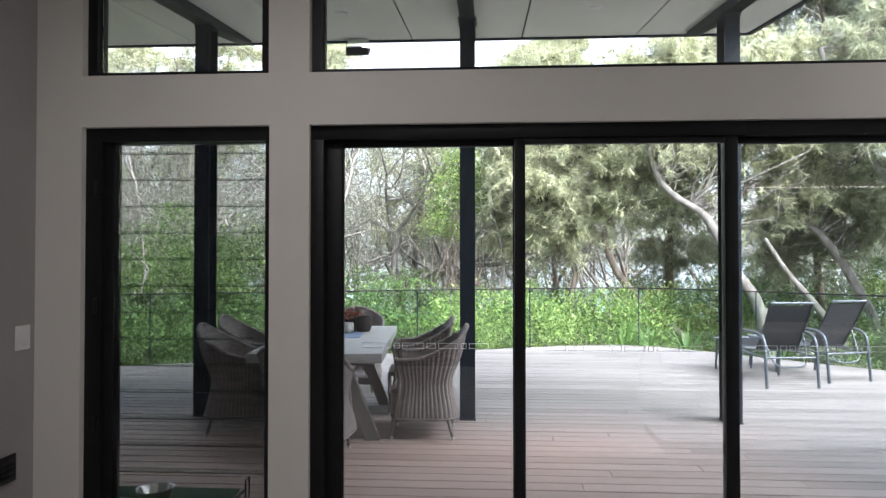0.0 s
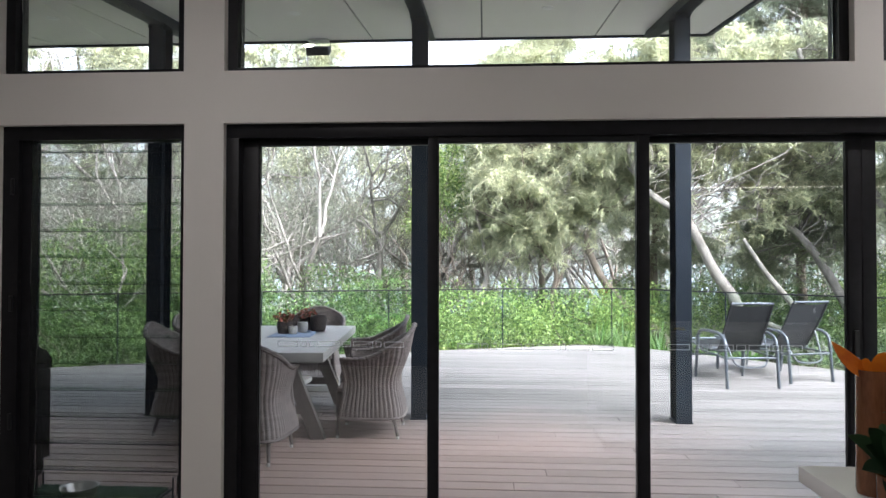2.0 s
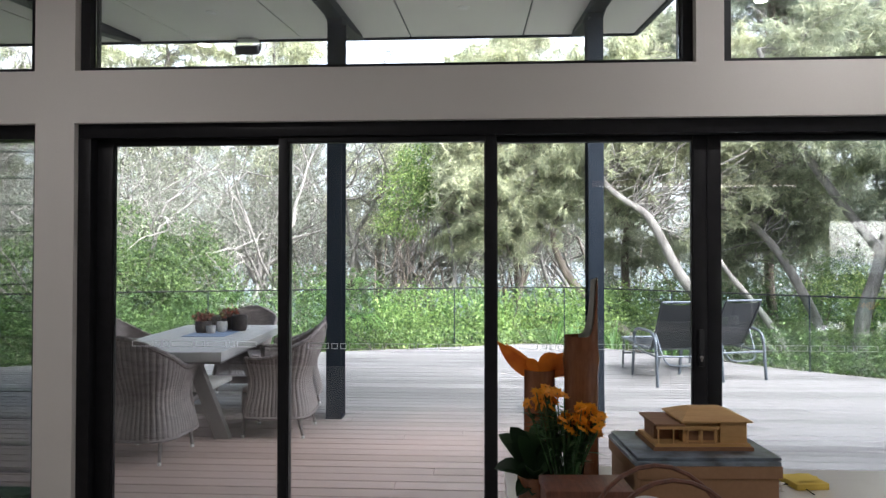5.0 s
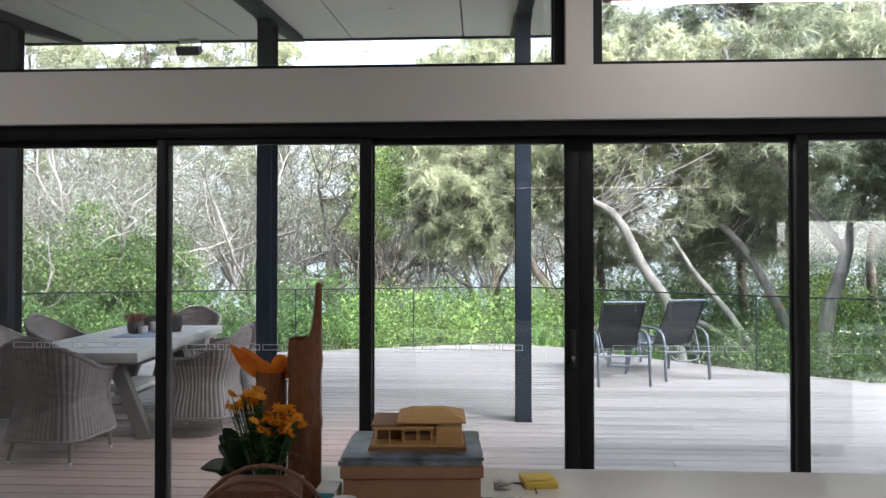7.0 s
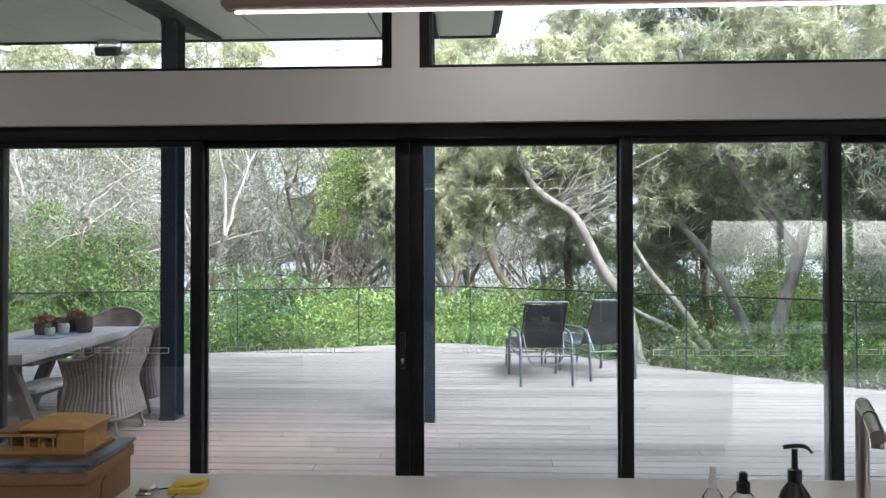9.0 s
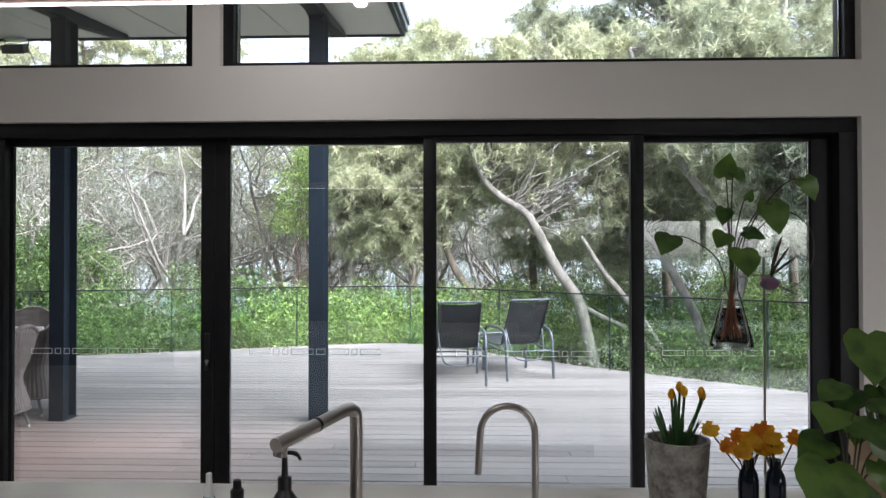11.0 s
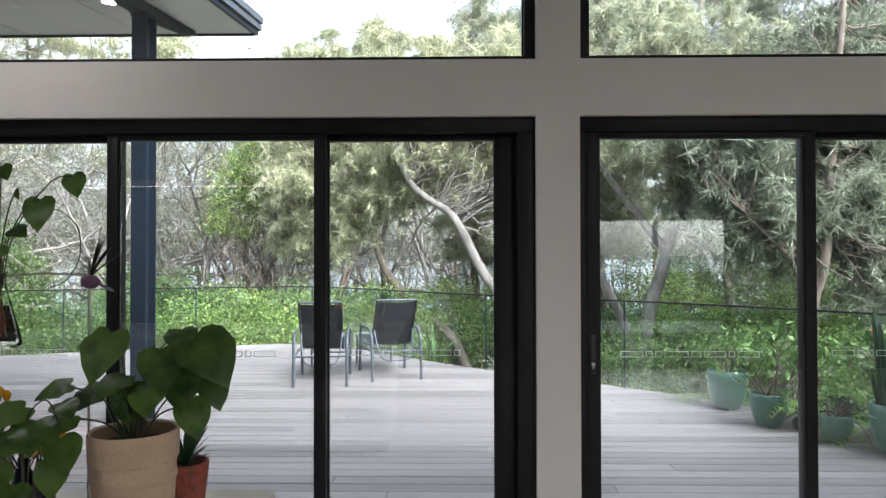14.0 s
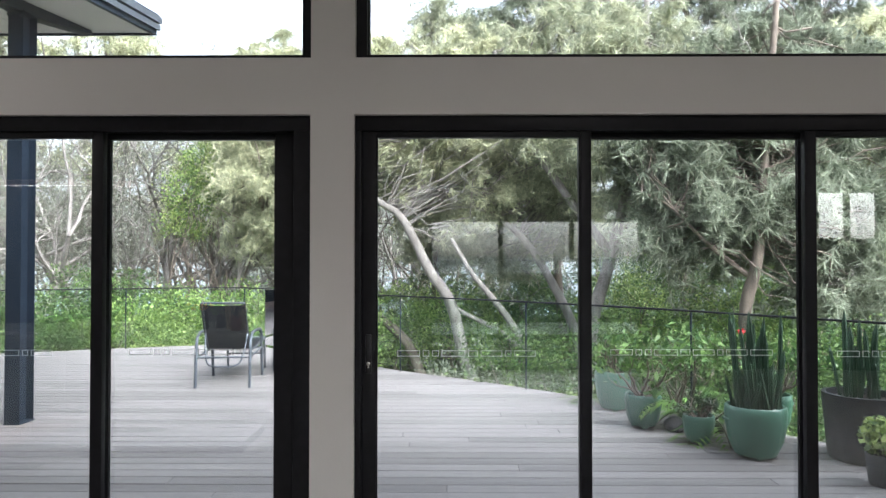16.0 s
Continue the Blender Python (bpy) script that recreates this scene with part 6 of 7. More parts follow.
def box_and_model():
    c = thing("cardboard_box", "brown cardboard archive box with a hand hole", "box", (2.515, 1.648, BZ), 4)
    part("carton", bx(-0.142, 0.142, -0.108, 0.108, 0, 0.092, 0.002), CARD, c)
    part("lid", bx(-0.148, 0.148, -0.114, 0.114, 0.074, 0.1, 0.003), CARD, c)
    bm = tube(bmesh.new(), curve_points([(0.1425, -0.045, 0.02), (0.1425, -0.04, 0.055), (0.1425, -0.02, 0.065)], 8), 0.001, 4)
    part("hand_hole", bm, FRAME, c)
    m = thing("magazine_stack", "blue-grey glossy magazines lying on the box", "magazine", (2.515, 1.65, BZ + 0.1), 3)
    cover = mat("blue_grey_magazine_cover", (0.20, 0.25, 0.30), (0.05, 0.055, 0.06), rough=0.3, scale=16, fine=40, bump=0.02)
    part("lower_magazine", bx(-0.15, 0.145, -0.115, 0.112, 0, 0.008, 0.0008), cover, m)
    part("upper_magazine", bx(-0.142, 0.15, -0.106, 0.115, 0.0082, 0.015, 0.0008), cover, m)
    h = thing("house_model", "small balsa wood architectural house model", "model", (2.525, 1.662, BZ + 0.115), 3)
    part("base_board", bx(-0.105, 0.105, -0.07, 0.07, 0, 0.006), BALSA_DARK, h)
    part("plinth", bx(-0.10, 0.10, -0.064, 0.064, 0.006, 0.011), BALSA, h)
    part("main_wall", bx(-0.035, 0.092, -0.045, 0.056, 0.011, 0.047), BALSA, h)
    part("side_wall", bx(0.04, 0.096, -0.056, -0.0455, 0.011, 0.046), BALSA, h)
    part("rear_wing", bx(-0.09, -0.036, -0.02, 0.05, 0.011, 0.038), BALSA_DARK, h)
    for x in (-0.092, -0.06, -0.03, 0.0, 0.03):
        part("verandah_post", bx(x - 0.0015, x + 0.0015, -0.06, -0.057, 0.011, 0.036), BALSA, h)
    part("verandah_beam", bx(-0.096, 0.036, -0.062, -0.055, 0.0362, 0.041), BALSA, h)
    for x in (-0.015, 0.018):
        part("window_opening", bx(x - 0.012, x + 0.012, -0.0462, -0.0452, 0.014, 0.030), BALSA_DARK, h)
    part("flat_roof", bx(-0.1, -0.037, -0.062, 0.056, 0.0412, 0.045), BALSA_DARK, h)
    bm = bmesh.new()
    lo = [bm.verts.new((x, y, 0.0475)) for x, y in ((-0.045, -0.064), (0.105, -0.064), (0.105, 0.066), (-0.045, 0.066))]
    mid = [bm.verts.new((v.co.x, v.co.y, 0.0505)) for v in lo]
    hi = [bm.verts.new((x, y, 0.066)) for x, y in ((-0.01, -0.012), (0.06, -0.012), (0.06, 0.014), (-0.01, 0.014))]
    for p, q in ((lo, mid), (mid, hi)):
        for k in range(4):
            bm.faces.new((p[k], p[(k + 1) % 4], q[(k + 1) % 4], q[k]))
    bm.faces.new(hi)
    bm.faces.new(lo[::-1])
    part("hip_roof", bm, BALSA, h, smooth=False)
    h.scale = (1.0, 1.0, 1.2)
    n = thing("sticky_notes", "pad of yellow sticky notes on the benchtop", "notepad", (2.80, 1.745, BZ), 8)
    yel = mat("yellow_note_paper", (0.72, 0.55, 0.10), (0.66, 0.48, 0.08), rough=0.8, scale=8, bump=0.03)
    part("pad", bx(-0.038, 0.038, -0.038, 0.038, 0, 0.014, 0.001), yel, n)
    part("curled_sheet", blade(bmesh.new(), (-0.03, 0, 0.0145), (0.035, 0, 0.018), 0.06, 0.05, 5, 0.0), yel, n)
    g = thing("keys", "loose bunch of metal keys and a coiled ring on the benchtop", "keys", (2.715, 1.71, BZ))
    bm = tube(bmesh.new(), [(0.02 * math.cos(a * 0.5), 0.02 * math.sin(a * 0.5), 0.006 + 0.002 * math.sin(a)) for a in range(14)], 0.0015, 5)
    part("ring", bm, NICKEL, g)
    for k in range(5):
        part("key", bx(0.0, 0.042, -0.005, 0.005, 0, 0.003, 0.0008, pose(0.012 * k - 0.02, 0.01 * (k % 3) - 0.01, 0.003 * k + 0.001, 8 * k, 5, 50 * k)), NICKEL, g)
    part("cord", tube(bmesh.new(), curve_points([(0.0, 0.02, 0.003), (0.04, 0.03, 0.003), (0.07, 0.01, 0.003), (0.075, -0.04, 0.003)], 14), 0.0015, 5), FRAME, g)
    w = thing("sunglasses", "folded sunglasses with red-brown arms beside the box", "glasses", (2.705, 1.62, BZ))
    red = mat("red_brown_acetate", (0.16, 0.05, 0.04), (0.08, 0.03, 0.03), rough=0.25, scale=30, bump=0)
    for s in (-1, 1):
        part("lens", lathe([(0.02, 0), (0.021, 0.002), (0.012, 0.004)], 16, None, (s * 0.024, 0, 0.001)), BLACK_PLASTIC, w)
    part("temple_arm", tube(bmesh.new(), curve_points([(0.045, 0, 0.008), (0.03, -0.05, 0.012), (0.0, -0.09, 0.006)], 8), 0.0022, 5), red, w)
    part("temple_arm", tube(bmesh.new(), curve_points([(-0.045, 0, 0.01), (-0.01, -0.05, 0.014), (0.02, -0.08, 0.006)], 8), 0.0022, 5), red, w)
    t = thing("tissue_carton", "small white and teal carton beside the vases", "carton", (2.345, 1.56, BZ))
    teal = mat("teal_print", (0.05, 0.28, 0.33), (0.04, 0.22, 0.27), rough=0.5, bump=0)
    part("carton", bx(-0.022, 0.022, -0.03, 0.03, 0, 0.05, 0.002), WHITE_PLASTIC, t)
    part("teal_panel", bx(-0.018, 0.018, -0.0312, -0.0302, 0.018, 0.044), teal, t)
    k = thing("white_cup", "plain white cup on the benchtop", "cup", (2.39, 1.49, BZ))
    part("cup_body", lathe([(0.018, 0), (0.024, 0.004), (0.028, 0.045), (0.026, 0.045), (0.022, 0.008)], 20), WHITE_PLASTIC, k)
    s = thing("wooden_basket", "low red-brown basket with two hooped cane handles", "basket", (2.33, 1.12, BZ), 6)
    cane = mat("red_brown_cane", (0.17, 0.065, 0.035), (0.09, 0.035, 0.02), rough=0.5, scale=20, fine=120, bump=0.2, stretch=(6, 1, 1))
    part("basket_body", bx(-0.12, 0.12, -0.08, 0.08, 0, 0.07, 0.012), cane, s)
    bk = thing("wooden_box", "red-brown lacquered wooden box beside the vases", "box", (2.25, 1.385, BZ), 3)
    part("box_body", bx(-0.075, 0.075, -0.045, 0.045, 0, 0.095, 0.004), cane, bk)
    part("box_lid", bx(-0.078, 0.078, -0.048, 0.048, 0.0952, 0.112, 0.004), cane, bk)
    for y in (-0.03, 0.04):
        part("hoop_handle", tube(bmesh.new(), [(0.118 * math.cos(a), y + 0.02 * math.sin(a), 0.06 + 0.145 * math.sin(a)) for a in [math.pi * i / 14 for i in range(15)]], 0.0035, 6), cane, s)


def sink_things():
    def bottle(name, label, x, y, prof, material, cat="bottle"):
        t = thing(name, label, cat, (x, y, BZ), group="bottles by the sink")
        part("bottle", lathe(prof, 22), material, t)
        return t
    a = bottle("spray_bottle", "clear plastic spray bottle with a white nozzle", 3.918, 1.46, [(0.02, 0), (0.023, 0.004), (0.023, 0.07), (0.019, 0.095), (0.008, 0.112), (0.007, 0.112)], CLEAR)
    part("nozzle", lathe([(0.009, 0.112), (0.0095, 0.125), (0.006, 0.135), (0.0055, 0.152), (0.002, 0.154)], 14), WHITE_PLASTIC, a)
    soap = mat("pale_green_label", (0.42, 0.52, 0.33), (0.25, 0.38, 0.2), rough=0.5, scale=30, bump=0)
    b = bottle("detergent_bottle", "clear detergent bottle with black cap and green label", 3.972, 1.455, [(0.026, 0), (0.03, 0.004), (0.032, 0.06), (0.03, 0.085), (0.016, 0.104), (0.011, 0.108)], CLEAR)
    part("label", lathe([(0.0323, 0.015), (0.0325, 0.07)], 22), soap, b)
    part("cap", lathe([(0.012, 0.106), (0.0125, 0.124), (0.008, 0.128), (0.0075, 0.142), (0.003, 0.145)], 16), BLACK_PLASTIC, b)
    c = bottle("soap_pump", "black soap pump bottle with a white label", 4.062, 1.445, [(0.028, 0), (0.031, 0.004), (0.031, 0.085), (0.024, 0.11), (0.011, 0.13), (0.01, 0.133)], BLACK_PLASTIC)
    part("label", lathe([(0.0313, 0.01), (0.0315, 0.084)], 22), WHITE_PLASTIC, c)
    part("collar", lathe([(0.0125, 0.131), (0.0125, 0.152), (0.006, 0.155), (0.005, 0.19), (0.004, 0.19)], 16), BLACK_PLASTIC, c)
    part("pump_spout", tube(bmesh.new(), curve_points([(-0.02, 0, 0.193), (0.0, 0, 0.196), (0.02, 0, 0.194), (0.03, -0.004, 0.184)], 10), [0.004] * 8 + [0.003] * 3, 8), BLACK_PLASTIC, c)
    t = thing("mixer_tap", "brushed nickel mixer tap with an angled pull-out spout", "tap", (4.19, 1.455, BZ))
    line = curve_points([(0, 0, 0), (0, 0, 0.13), (0, 0, 0.25), (-0.004, -0.008, 0.27), (-0.014, -0.03, 0.277), (-0.05, -0.115, 0.27), (-0.09, -0.205, 0.262)], 40)
    part("pipe", tube(bmesh.new(), line, 0.0115, 14), NICKEL, t)
    part("spray_joint", tube(bmesh.new(), [(-0.047, -0.108, 0.2708), (-0.049, -0.113, 0.2703)], 0.0125, 14), FRAME, t, "dark joint ring")
    part("nozzle", tube(bmesh.new(), [(-0.084, -0.192, 0.26), (-0.085, -0.195, 0.242)], 0.0095, 12), NICKEL, t)
    part("base_flange", lathe([(0.026, 0), (0.026, 0.006), (0.016, 0.01)], 20), NICKEL, t)
    s = thing("filter_tap", "slim nickel gooseneck filter tap", "tap", (4.508, 1.40, BZ))
    arc = [(0, 0, 0), (0, 0, 0.12), (0, 0, 0.235)] + [(-0.047 + 0.047 * math.cos(a), 0, 0.245 + 0.047 * math.sin(a)) for a in [math.pi * i / 14 for i in range(15)]] + [(-0.096, 0, 0.22), (-0.098, 0, 0.175)]
    part("pipe", tube(bmesh.new(), arc, 0.0062, 10), NICKEL, s)
    part("base_flange", lathe([(0.018, 0), (0.018, 0.005), (0.01, 0.009)], 18), NICKEL, s)
    part("lever", tube(bmesh.new(), [(0.0, 0, 0.03), (0.035, 0, 0.036), (0.042, 0, 0.05)], 0.004, 6), FRAME, s)


def bench_plants():
    # daffodil pot
    p = thing("daffodil_pot", "grey crackled cement pot with budding daffodils", "plant pot", (4.838, 1.69, BZ))
    part("pot_body", lathe([(0.052, 0), (0.055, 0.004), (0.067, 0.158), (0.0675, 0.163), (0.060, 0.163), (0.059, 0.13)], 26), CRACKLE, p)
    part("soil", lathe([(0.0585, 0.135), (0.004, 0.138)], 18), SOIL, p)
    rng = random.Random(5)
    d = thing("daffodils", "budding daffodils with upright strap leaves", "plant", (4.838, 1.69, BZ + 0.135))
    bm = bmesh.new()
    for k in range(24):
        a, q = rng.uniform(0, 6.28), rng.uniform(0.002, 0.032)
        ln = rng.uniform(0.05, 0.11)
        out = rng.uniform(0.2, 0.75)
        blade(bm, (q * math.cos(a), q * math.sin(a), 0), (q * math.cos(a) + ln * out * math.cos(a), q * math.sin(a) + ln * out * math.sin(a), ln), 0.011, 0.03, 5)
    part("leaves", bm, STRAP, d)
    for x, y, z in ((0.006, 0.0, 0.125), (0.05, -0.005, 0.115), (-0.008, 0.01, 0.108), (0.056, 0.008, 0.105), (0.012, -0.012, 0.118)):
        part("flower_stem", tube(bmesh.new(), [(x * 0.3, y, 0), (x * 0.7, y, z * 0.6), (x, y, z)], 0.0028, 6), STRAP, d)
        part("bud", lathe([(0.003, 0), (0.0075, 0.006), (0.0085, 0.014), (0.004, 0.022), (0.001, 0.024)], 8, None, (x, y, z)), YELLOW, d)
    # orange flowers in dark bottles
    for i, (x, y) in enumerate(((4.967, 1.64), (5.017, 1.63))):
        b = thing("bottle_vase", "small dark blue glass bottle with orange flowers", "vase", (x, y, BZ), group="dark bottle vases")
        glass = bpy.data.materials.get("dark_blue_bottle_glass") or mat("dark_blue_bottle_glass", (0.006, 0.012, 0.022), (0.004, 0.008, 0.014), rough=0.08, bump=0)
        part("bottle", lathe([(0.018, 0), (0.02, 0.004), (0.02, 0.09), (0.017, 0.108), (0.0105, 0.12), (0.0105, 0.138), (0.009, 0.138)], 20), glass, b)
        f = thing("orange_blooms", "cluster of orange gerbera-like blooms with dark stems", "flowers", (x, y, BZ + 0.13), group="orange blooms")
        stems = bmesh.new()
        for k in range(11 if i == 0 else 7):
            hx, hy, hz = rng.gauss(-0.008, 0.018), rng.gauss(0, 0.014), 0.035 + rng.uniform(-0.012, 0.03)
            tube(stems, [(0, 0, -0.04), (hx * 0.4, hy * 0.4, 0.0), (hx, hy, hz)], 0.0016, 5)
            one = bmesh.new()
            for q in range(11):
                a = q * 2 * math.pi / 11
                blade(one, (hx, hy, hz), (hx + 0.021 * math.cos(a), hy - 0.006 + 0.008 * math.sin(a), hz + 0.004 + 0.016 * math.sin(a)), 0.013, 0.1, 3, 0.15, (0.1, -1, 0.5))
            bmesh.ops.remove_doubles(one, verts=one.verts, dist=0.006)
            part("bloom", one, AMBER if k % 3 else YELLOW, f)
        part("stems", stems, STEM, f)
    # kraft pot with heart-leaved plant
    k = thing("kraft_pot", "folded kraft-paper planter bag with soil", "plant pot", (5.224, 1.575, BZ))
    part("bag_body", lathe([(0.066, 0), (0.07, 0.004), (0.075, 0.10), (0.077, 0.155), (0.074, 0.16), (0.07, 0.155)], 22), PAPER, k)
    part("folded_cuff", lathe([(0.0785, 0.155), (0.0815, 0.16), (0.083, 0.208), (0.081, 0.213), (0.0755, 0.21), (0.0745, 0.17)], 22), PAPER, k)
    part("tie_band", lathe([(0.0775, 0.118), (0.0785, 0.122), (0.0785, 0.13), (0.0775, 0.134)], 22), PAPER, k)
    part("soil", lathe([(0.074, 0.185), (0.004, 0.188)], 18), SOIL, k)
    hp = thing("heart_leaf_plant", "sweet potato vine with broad heart-shaped leaves", "plant", (5.224, 1.575, BZ + 0.185))
    leaves = ((-0.05, 0.0, 0.205, -0.2, -0.8, -0.9, 0.105), (0.055, -0.01, 0.175, 0.3, -0.8, -0.8, 0.095), (0.125, 0.0, 0.20, 0.7, -0.5, -0.6, 0.125), (0.09, 0.015, 0.15, 0.1, -0.7, -0.9, 0.105), (-0.02, 0.02, 0.10, 0.2, -0.7, -0.9, 0.08), (0.04, -0.03, 0.11, 0.3, -1.0, -0.5, 0.075), (-0.015, -0.02, 0.13, -0.4, -1, -0.35, 0.07),
              (0.15, 0.0, 0.12, 0.5, -0.5, -1.0, 0.065), (0.11, 0.0, 0.075, 0.35, -0.4, -1.2, 0.075), (-0.075, 0.01, 0.10, -0.8, -0.7, -0.4, 0.075), (-0.12, -0.02, 0.115, -0.9, -0.6, -0.2, 0.065), (-0.10, -0.05, 0.06, -0.6, -1, -0.5, 0.07), (0.0, 0.02, 0.075, 0.1, -1, -0.6, 0.05), (0.085, 0.01, 0.215, 0.3, -0.8, -0.3, 0.07))
    for lx, ly, lz, dx, dy, dz, sz in leaves:
        part("leaf_stalk", tube(bmesh.new(), curve_points([(lx * 0.08, 0, 0), (lx * 0.45, ly * 0.5, lz * 0.75), (lx, ly, lz)], 8), 0.0018, 5), STEM, hp)
        part("leaf", heart_leaf(bmesh.new(), (lx, ly, lz), (dx, dy, dz), (0.0, -0.55, 1.0), sz * 0.9), HOUSE_LEAF, hp)
    for a in range(9):
        t = 0.6 * a
        part("young_shoot", blade(bmesh.new(), (0.012 * math.cos(t) - 0.02, 0.01, 0), (0.04 * math.cos(t) - 0.02, 0.02 * math.sin(t), 0.06 + 0.004 * a), 0.008, 0.05, 4), STRAP, hp)
    # glass vase with large dark leaves
    g = thing("leaf_vase", "dark blue glass vase with large veined leaves", "vase", (5.078, 1.47, BZ))
    part("vase", lathe([(0.03, 0), (0.034, 0.004), (0.036, 0.05), (0.028, 0.085), (0.022, 0.10), (0.02, 0.1)], 20), bpy.data.materials["dark_blue_bottle_glass"], g)
    lv = thing("cut_leaves", "large dark green heart-shaped cut leaves in a vase", "plant", (5.078, 1.47, BZ + 0.09))
    for lx, ly, lz, dx, dy, dz, sz in ((-0.05, -0.03, 0.085, -0.35, -0.9, -0.75, 0.125), (0.02, 0.0, 0.16, 0.4, -1, -0.3, 0.09), (-0.02, 0.02, 0.18, -0.5, -0.8, -0.2, 0.075), (0.06, 0.01, 0.125, 0.5, -0.7, -0.8, 0.07), (0.05, 0.0, 0.085, 0.3, -0.8, -0.9, 0.065), (-0.03, 0.03, 0.12, -0.8, -0.5, -0.1, 0.075), (0.055, 0.02, 0.19, 0.6, -0.6, -0.1, 0.055), (-0.005, -0.03, 0.05, 0.0, -1, -1.0, 0.08)):
        part("leaf_stalk", tube(bmesh.new(), curve_points([(0, 0, -0.05), (lx * 0.4, ly * 0.4, lz * 0.6), (lx, ly, lz)], 8), 0.0017, 5), STEM, lv)
        part("leaf", heart_leaf(bmesh.new(), (lx, ly, lz), (dx, dy, dz), (0.1, -0.65, 1.0), sz * 0.92), HOUSE_LEAF, lv)
    part("curled_tendril", tube(bmesh.new(), curve_points([(0, 0, 0.0), (-0.005, 0, 0.1), (0.005, 0, 0.17), (0.035, 0, 0.20), (0.055, 0, 0.175), (0.06, 0, 0.14)], 18), 0.0014, 5), STEM, lv)
    # terracotta pot behind
    tp = thing("terracotta_pot", "mottled red terracotta pot with a small plant", "plant pot", (5.27, 1.71, BZ))
    part("pot_body", lathe([(0.034, 0), (0.037, 0.004), (0.047, 0.10), (0.048, 0.112), (0.043, 0.112), (0.042, 0.1)], 22), TERRACOTTA, tp)
    part("soil", lathe([(0.0415, 0.1), (0.004, 0.102)], 16), SOIL, tp)
    sp = thing("small_plant", "small dark leafy plant in a terracotta pot", "plant", (5.27, 1.71, BZ + 0.1))
    bm = bmesh.new()
    for q in range(16):
        a = q * 0.9
        blade(bm, (0, 0, 0), (0.06 * math.cos(a), 0.05 * math.sin(a), 0.03 + 0.006 * q), 0.014, 0.2, 4)
    part("leaves", bm, DARK_LEAF, sp)
    # propagation flask on a stake
    st = thing("propagation_stand", "thin metal stake holding a hanging glass flask", "plant stand", (5.045, 1.742, BZ))
    part("stake", tube(bmesh.new(), [(0, 0, 0), (0, 0, 0.545)], 0.0028, 6), NICKEL, st)
    part("foot", lathe([(0.03, 0), (0.03, 0.004), (0.004, 0.006)], 18), NICKEL, st)
    part("cross_wire", tube(bmesh.new(), [(0.01, -0.01, 0.505), (-0.05, -0.07, 0.51), (-0.118, -0.122, 0.505)], 0.0022, 6), NICKEL, st)
    bird = mat("painted_bird_ornament", (0.25, 0.05, 0.12), (0.04, 0.11, 0.16), rough=0.5, scale=45, bump=0.05)
    bm = bmesh.new()
    bmesh.ops.create_icosphere(bm, subdivisions=2, radius=0.017)
    bmesh.ops.scale(bm, vec=(1.3, 0.8, 0.9), verts=bm.verts)
    bmesh.ops.translate(bm, vec=(0.008, -0.01, 0.49), verts=bm.verts)
    blade(bm, (0.02, -0.01, 0.488), (0.062, -0.012, 0.468), 0.03, 0.05, 3)
    blade(bm, (-0.005, -0.01, 0.50), (-0.02, -0.01, 0.512), 0.012, 0.05, 3)
    part("ornament", bm, bird, st, "small painted pink and blue ornament")
    bm = bmesh.new()
    for q in range(9):
        blade(bm, (0.008, -0.01, 0.502), (0.028 + 0.006 * q, -0.01 + 0.004 * (q % 3), 0.585 - 0.007 * q + 0.012 * (q % 3)), 0.012, 0.1, 4)
    part("dried_sprig", bm, mat("dried_dark_sprig", (0.06, 0.03, 0.03), (0.03, 0.018, 0.018), rough=0.8), st, "dark dried sprig")
    fl = thing("glass_flask", "clear conical glass flask with brown roots in water", "flask", (4.927, 1.62, 1.262))
    part("flask", lathe([(0.036, 0.0), (0.042, 0.006), (0.04, 0.022), (0.022, 0.09), (0.0125, 0.125), (0.0125, 0.146), (0.0145, 0.152), (0.0125, 0.152), (0.011, 0.125), (0.0205, 0.09), (0.038, 0.022), (0.034, 0.008)], 24), VASE_GLASS, fl)
    part("flask_collar", lathe([(0.0135, 0.118), (0.0135, 0.146), (0.0133, 0.146)], 18), CLEAR, fl)
    roots = bmesh.new()
    for q in range(13):
        a, e = rng.uniform(0, 6.28), rng.uniform(0.006, 0.024)
        tube(roots, curve_points([(0, 0, 0.15), (0.004 * math.cos(a), 0.004 * math.sin(a), 0.10), (e * 0.6 * math.cos(a), e * 0.6 * math.sin(a), 0.055), (e * math.cos(a + 0.5), e * math.sin(a + 0.5), rng.uniform(0.012, 0.03))], 6), 0.0021, 4)
    part("water", lathe([(0.0, 0.009), (0.034, 0.009), (0.0375, 0.022), (0.021, 0.085), (0.0, 0.085)], 20), VASE_GLASS, fl, "clear water")
    part("roots", roots, mat("brown_roots", (0.24, 0.095, 0.05), (0.12, 0.045, 0.028), rough=0.8), fl, "tangled brown roots")
    vine = thing("vine_cutting", "green vine cutting with heart-shaped leaves in a flask", "plant", (4.927, 1.62, 1.40))
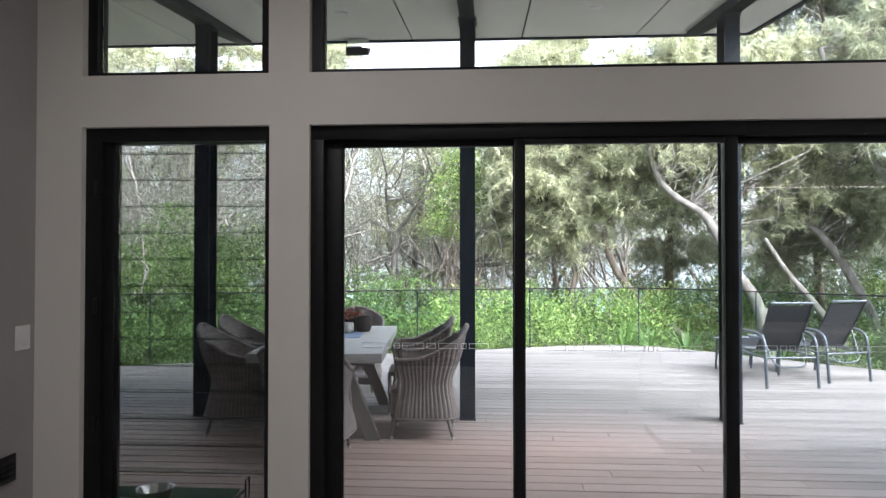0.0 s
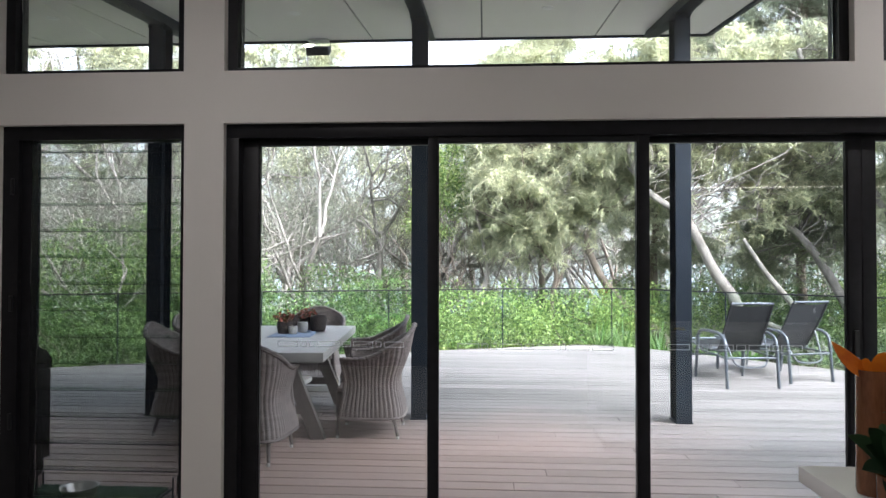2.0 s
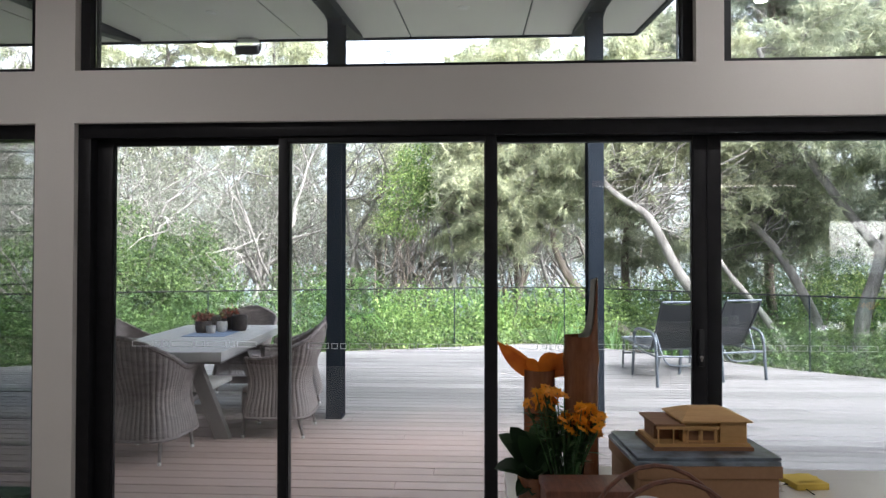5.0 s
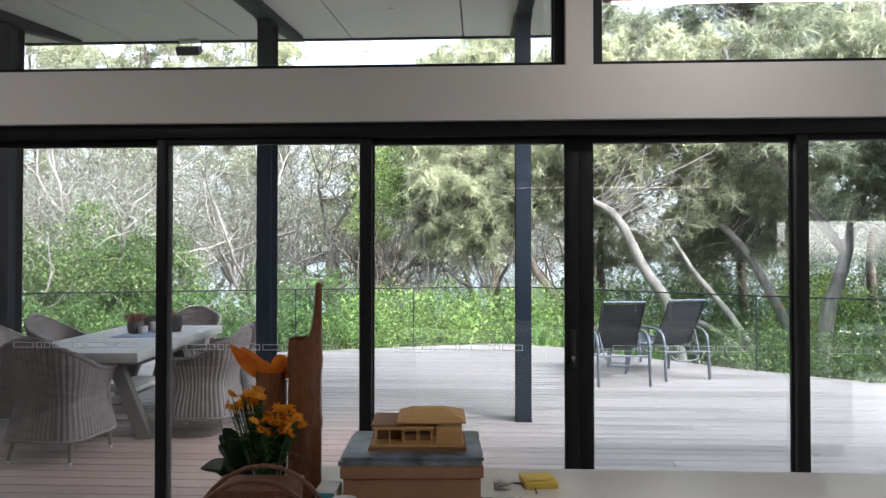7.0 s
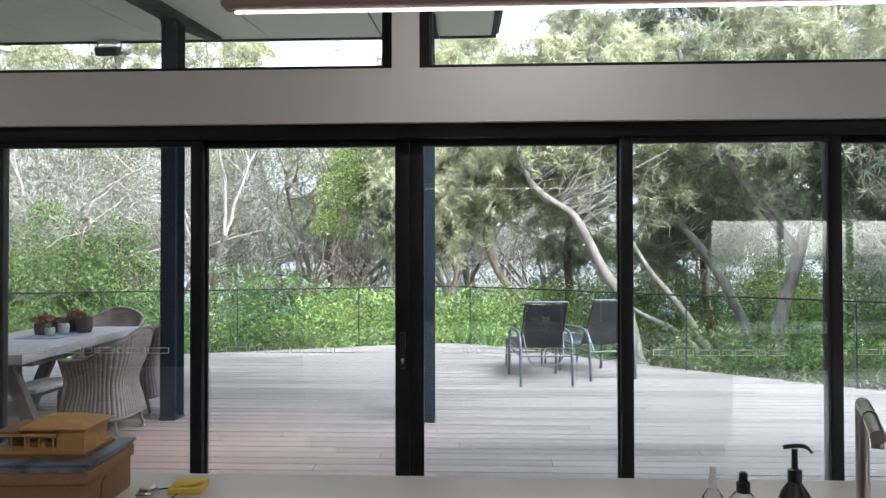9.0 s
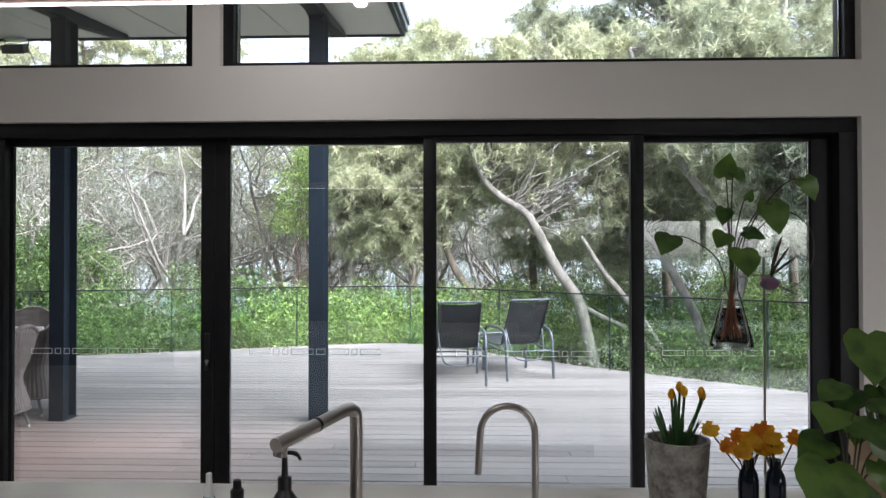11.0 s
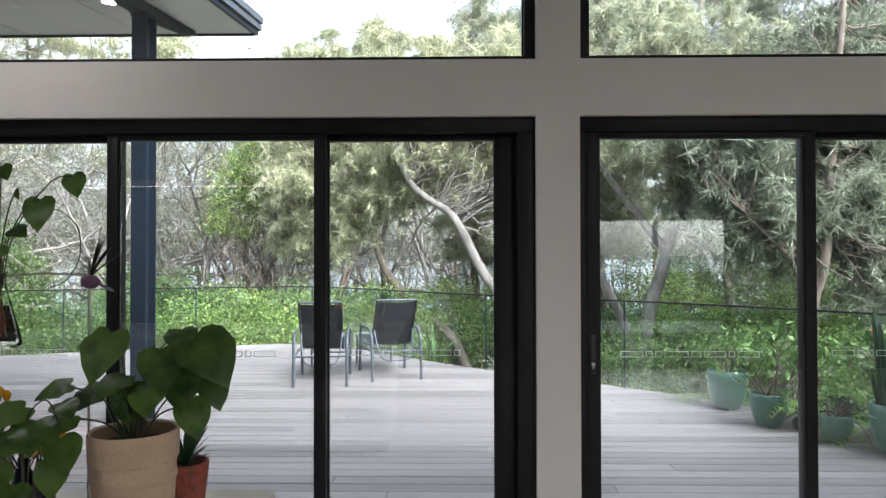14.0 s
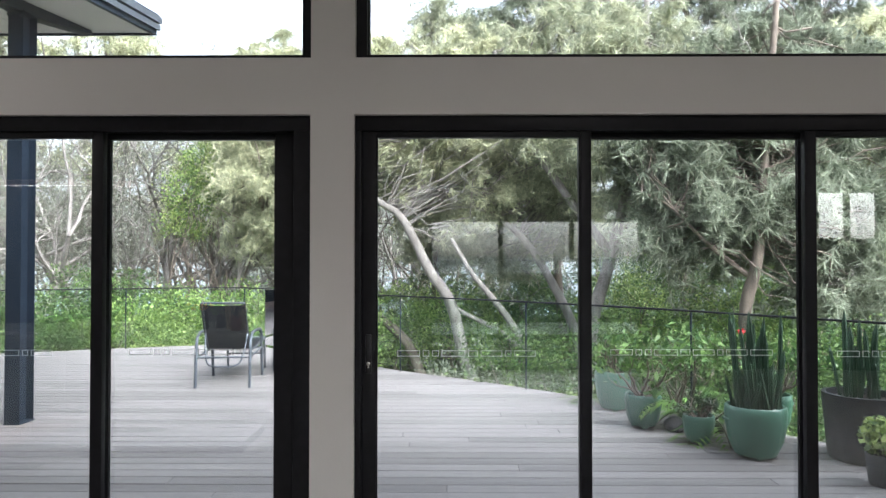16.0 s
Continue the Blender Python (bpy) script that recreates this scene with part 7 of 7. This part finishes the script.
    for lx, ly, lz, dx, dy, dz, sz in ((-0.125, -0.01, 0.09, -0.5, -0.8, -0.5, 0.05), (0.012, -0.03, 0.06, -0.1, -1, -0.8, 0.056), (0.082, 0.0, 0.155, 0.15, -0.6, -1.0, 0.058), (0.03, 0.0, 0.10, 0.8, -0.5, -0.2, 0.036), (-0.012, 0.0, 0.095, -0.6, -0.8, -0.5, 0.04),
                                       (-0.012, 0.0, 0.145, -0.3, -0.6, -0.9, 0.032), (0.15, 0.0, 0.205, 0.4, -0.5, -1.0, 0.042), (-0.012, 0.0, 0.215, 0.1, -0.5, 0.9, 0.04), (0.006, 0.0, 0.225, 0.6, -0.6, -0.7, 0.032), (0.035, 0.0, 0.165, 0.2, -0.4, 0.8, 0.018)):
        part("stem", tube(bmesh.new(), curve_points([(0, 0, -0.06), (lx * 0.2, 0, lz * 0.45), (lx * 0.7, ly, lz * 0.95), (lx, ly, lz)], 9), 0.0014, 5), STEM, vine)
        part("leaf", heart_leaf(bmesh.new(), (lx, ly, lz), (dx, dy, dz), (0, -0.75, 0.7), sz * 1.1), HOUSE_LEAF, vine)
    part("trailing_stem", tube(bmesh.new(), curve_points([(0.03, 0, 0.08), (0.10, 0.0, 0.14), (0.155, 0, 0.11), (0.165, 0, 0.05), (0.14, 0.0, 0.0), (0.10, 0, -0.02)], 22), 0.0012, 5), STEM, vine)


kitchen_bench()
bamboo_vases()
daisy_bunch()
box_and_model()
sink_things()
bench_plants()


# ---------------- deck boards, each its own piece ----------------
def deck_boards():
    deck = thing("deck", "weathered hardwood deck of long narrow boards", "deck", kind="structure")
    # one black sheet stands in for the shade between the boards
    bm = bmesh.new()
    ring = [Vector((-9.0, YO + 0.02, 0))] + [p.copy() for p in OUTLINE if p.x > -9.0] + [Vector((11.5, YO + 0.02, 0))]
    bm.faces.new([bm.verts.new((p.x * 0.995, p.y - 0.05 if p.y > 4 else p.y, -0.05)) for p in ring])
    part("gap_shade_sheet", bm, FRAME, deck, "black sheet under the boards, painted shade for the gaps")
    rnd = random.Random(4)
    pitch, wide = 0.146, 0.1345
    y, stuff = YO + 0.004, bmesh.new()
    while y < OUTLINE[PEAK].y - 0.03:
        l0, r0 = deck_span(y)
        l1, r1 = deck_span(min(y + wide, OUTLINE[PEAK].y - 0.01))
        x = max(min(l0, l1), -9.0) - rnd.uniform(0, 2)
        lo = max(l0, l1, -9.0)
        hi = min(r0, r1)
        while x < max(r0, r1):
            e = x + rnd.choice((2.7, 3.3, 3.9, 4.5, 5.1))
            a0 = max(x, l0, -9.0)
            a1 = max(x, l1, -9.0)
            b0, b1 = min(e, r0) - 0.003, min(e, r1) - 0.003
            x = e
            if min(b0, b1) - max(a0, a1) < 0.05:
                continue
            bm = bmesh.new()
            c, dz = 0.003, rnd.uniform(-0.0012, 0.0012)
            low = [bm.verts.new(p) for p in ((a0, y, -0.022), (b0, y, -0.022), (b1, y + wide, -0.022), (a1, y + wide, -0.022))]
            mid = [bm.verts.new((v.co.x, v.co.y, -c + dz)) for v in low]
            top = [bm.verts.new(p) for p in ((a0 + c, y + c, dz), (b0 - c, y + c, dz), (b1 - c, y + wide - c, dz), (a1 + c, y + wide - c, dz))]
            for p, q in ((low, mid), (mid, top)):
                for k in range(4):
                    bm.faces.new((p[k], p[(k + 1) % 4], q[(k + 1) % 4], q[k]))
            bm.faces.new(top)
            part("board", bm, DECK, deck, smooth=False)
        y += pitch


deck_boards()
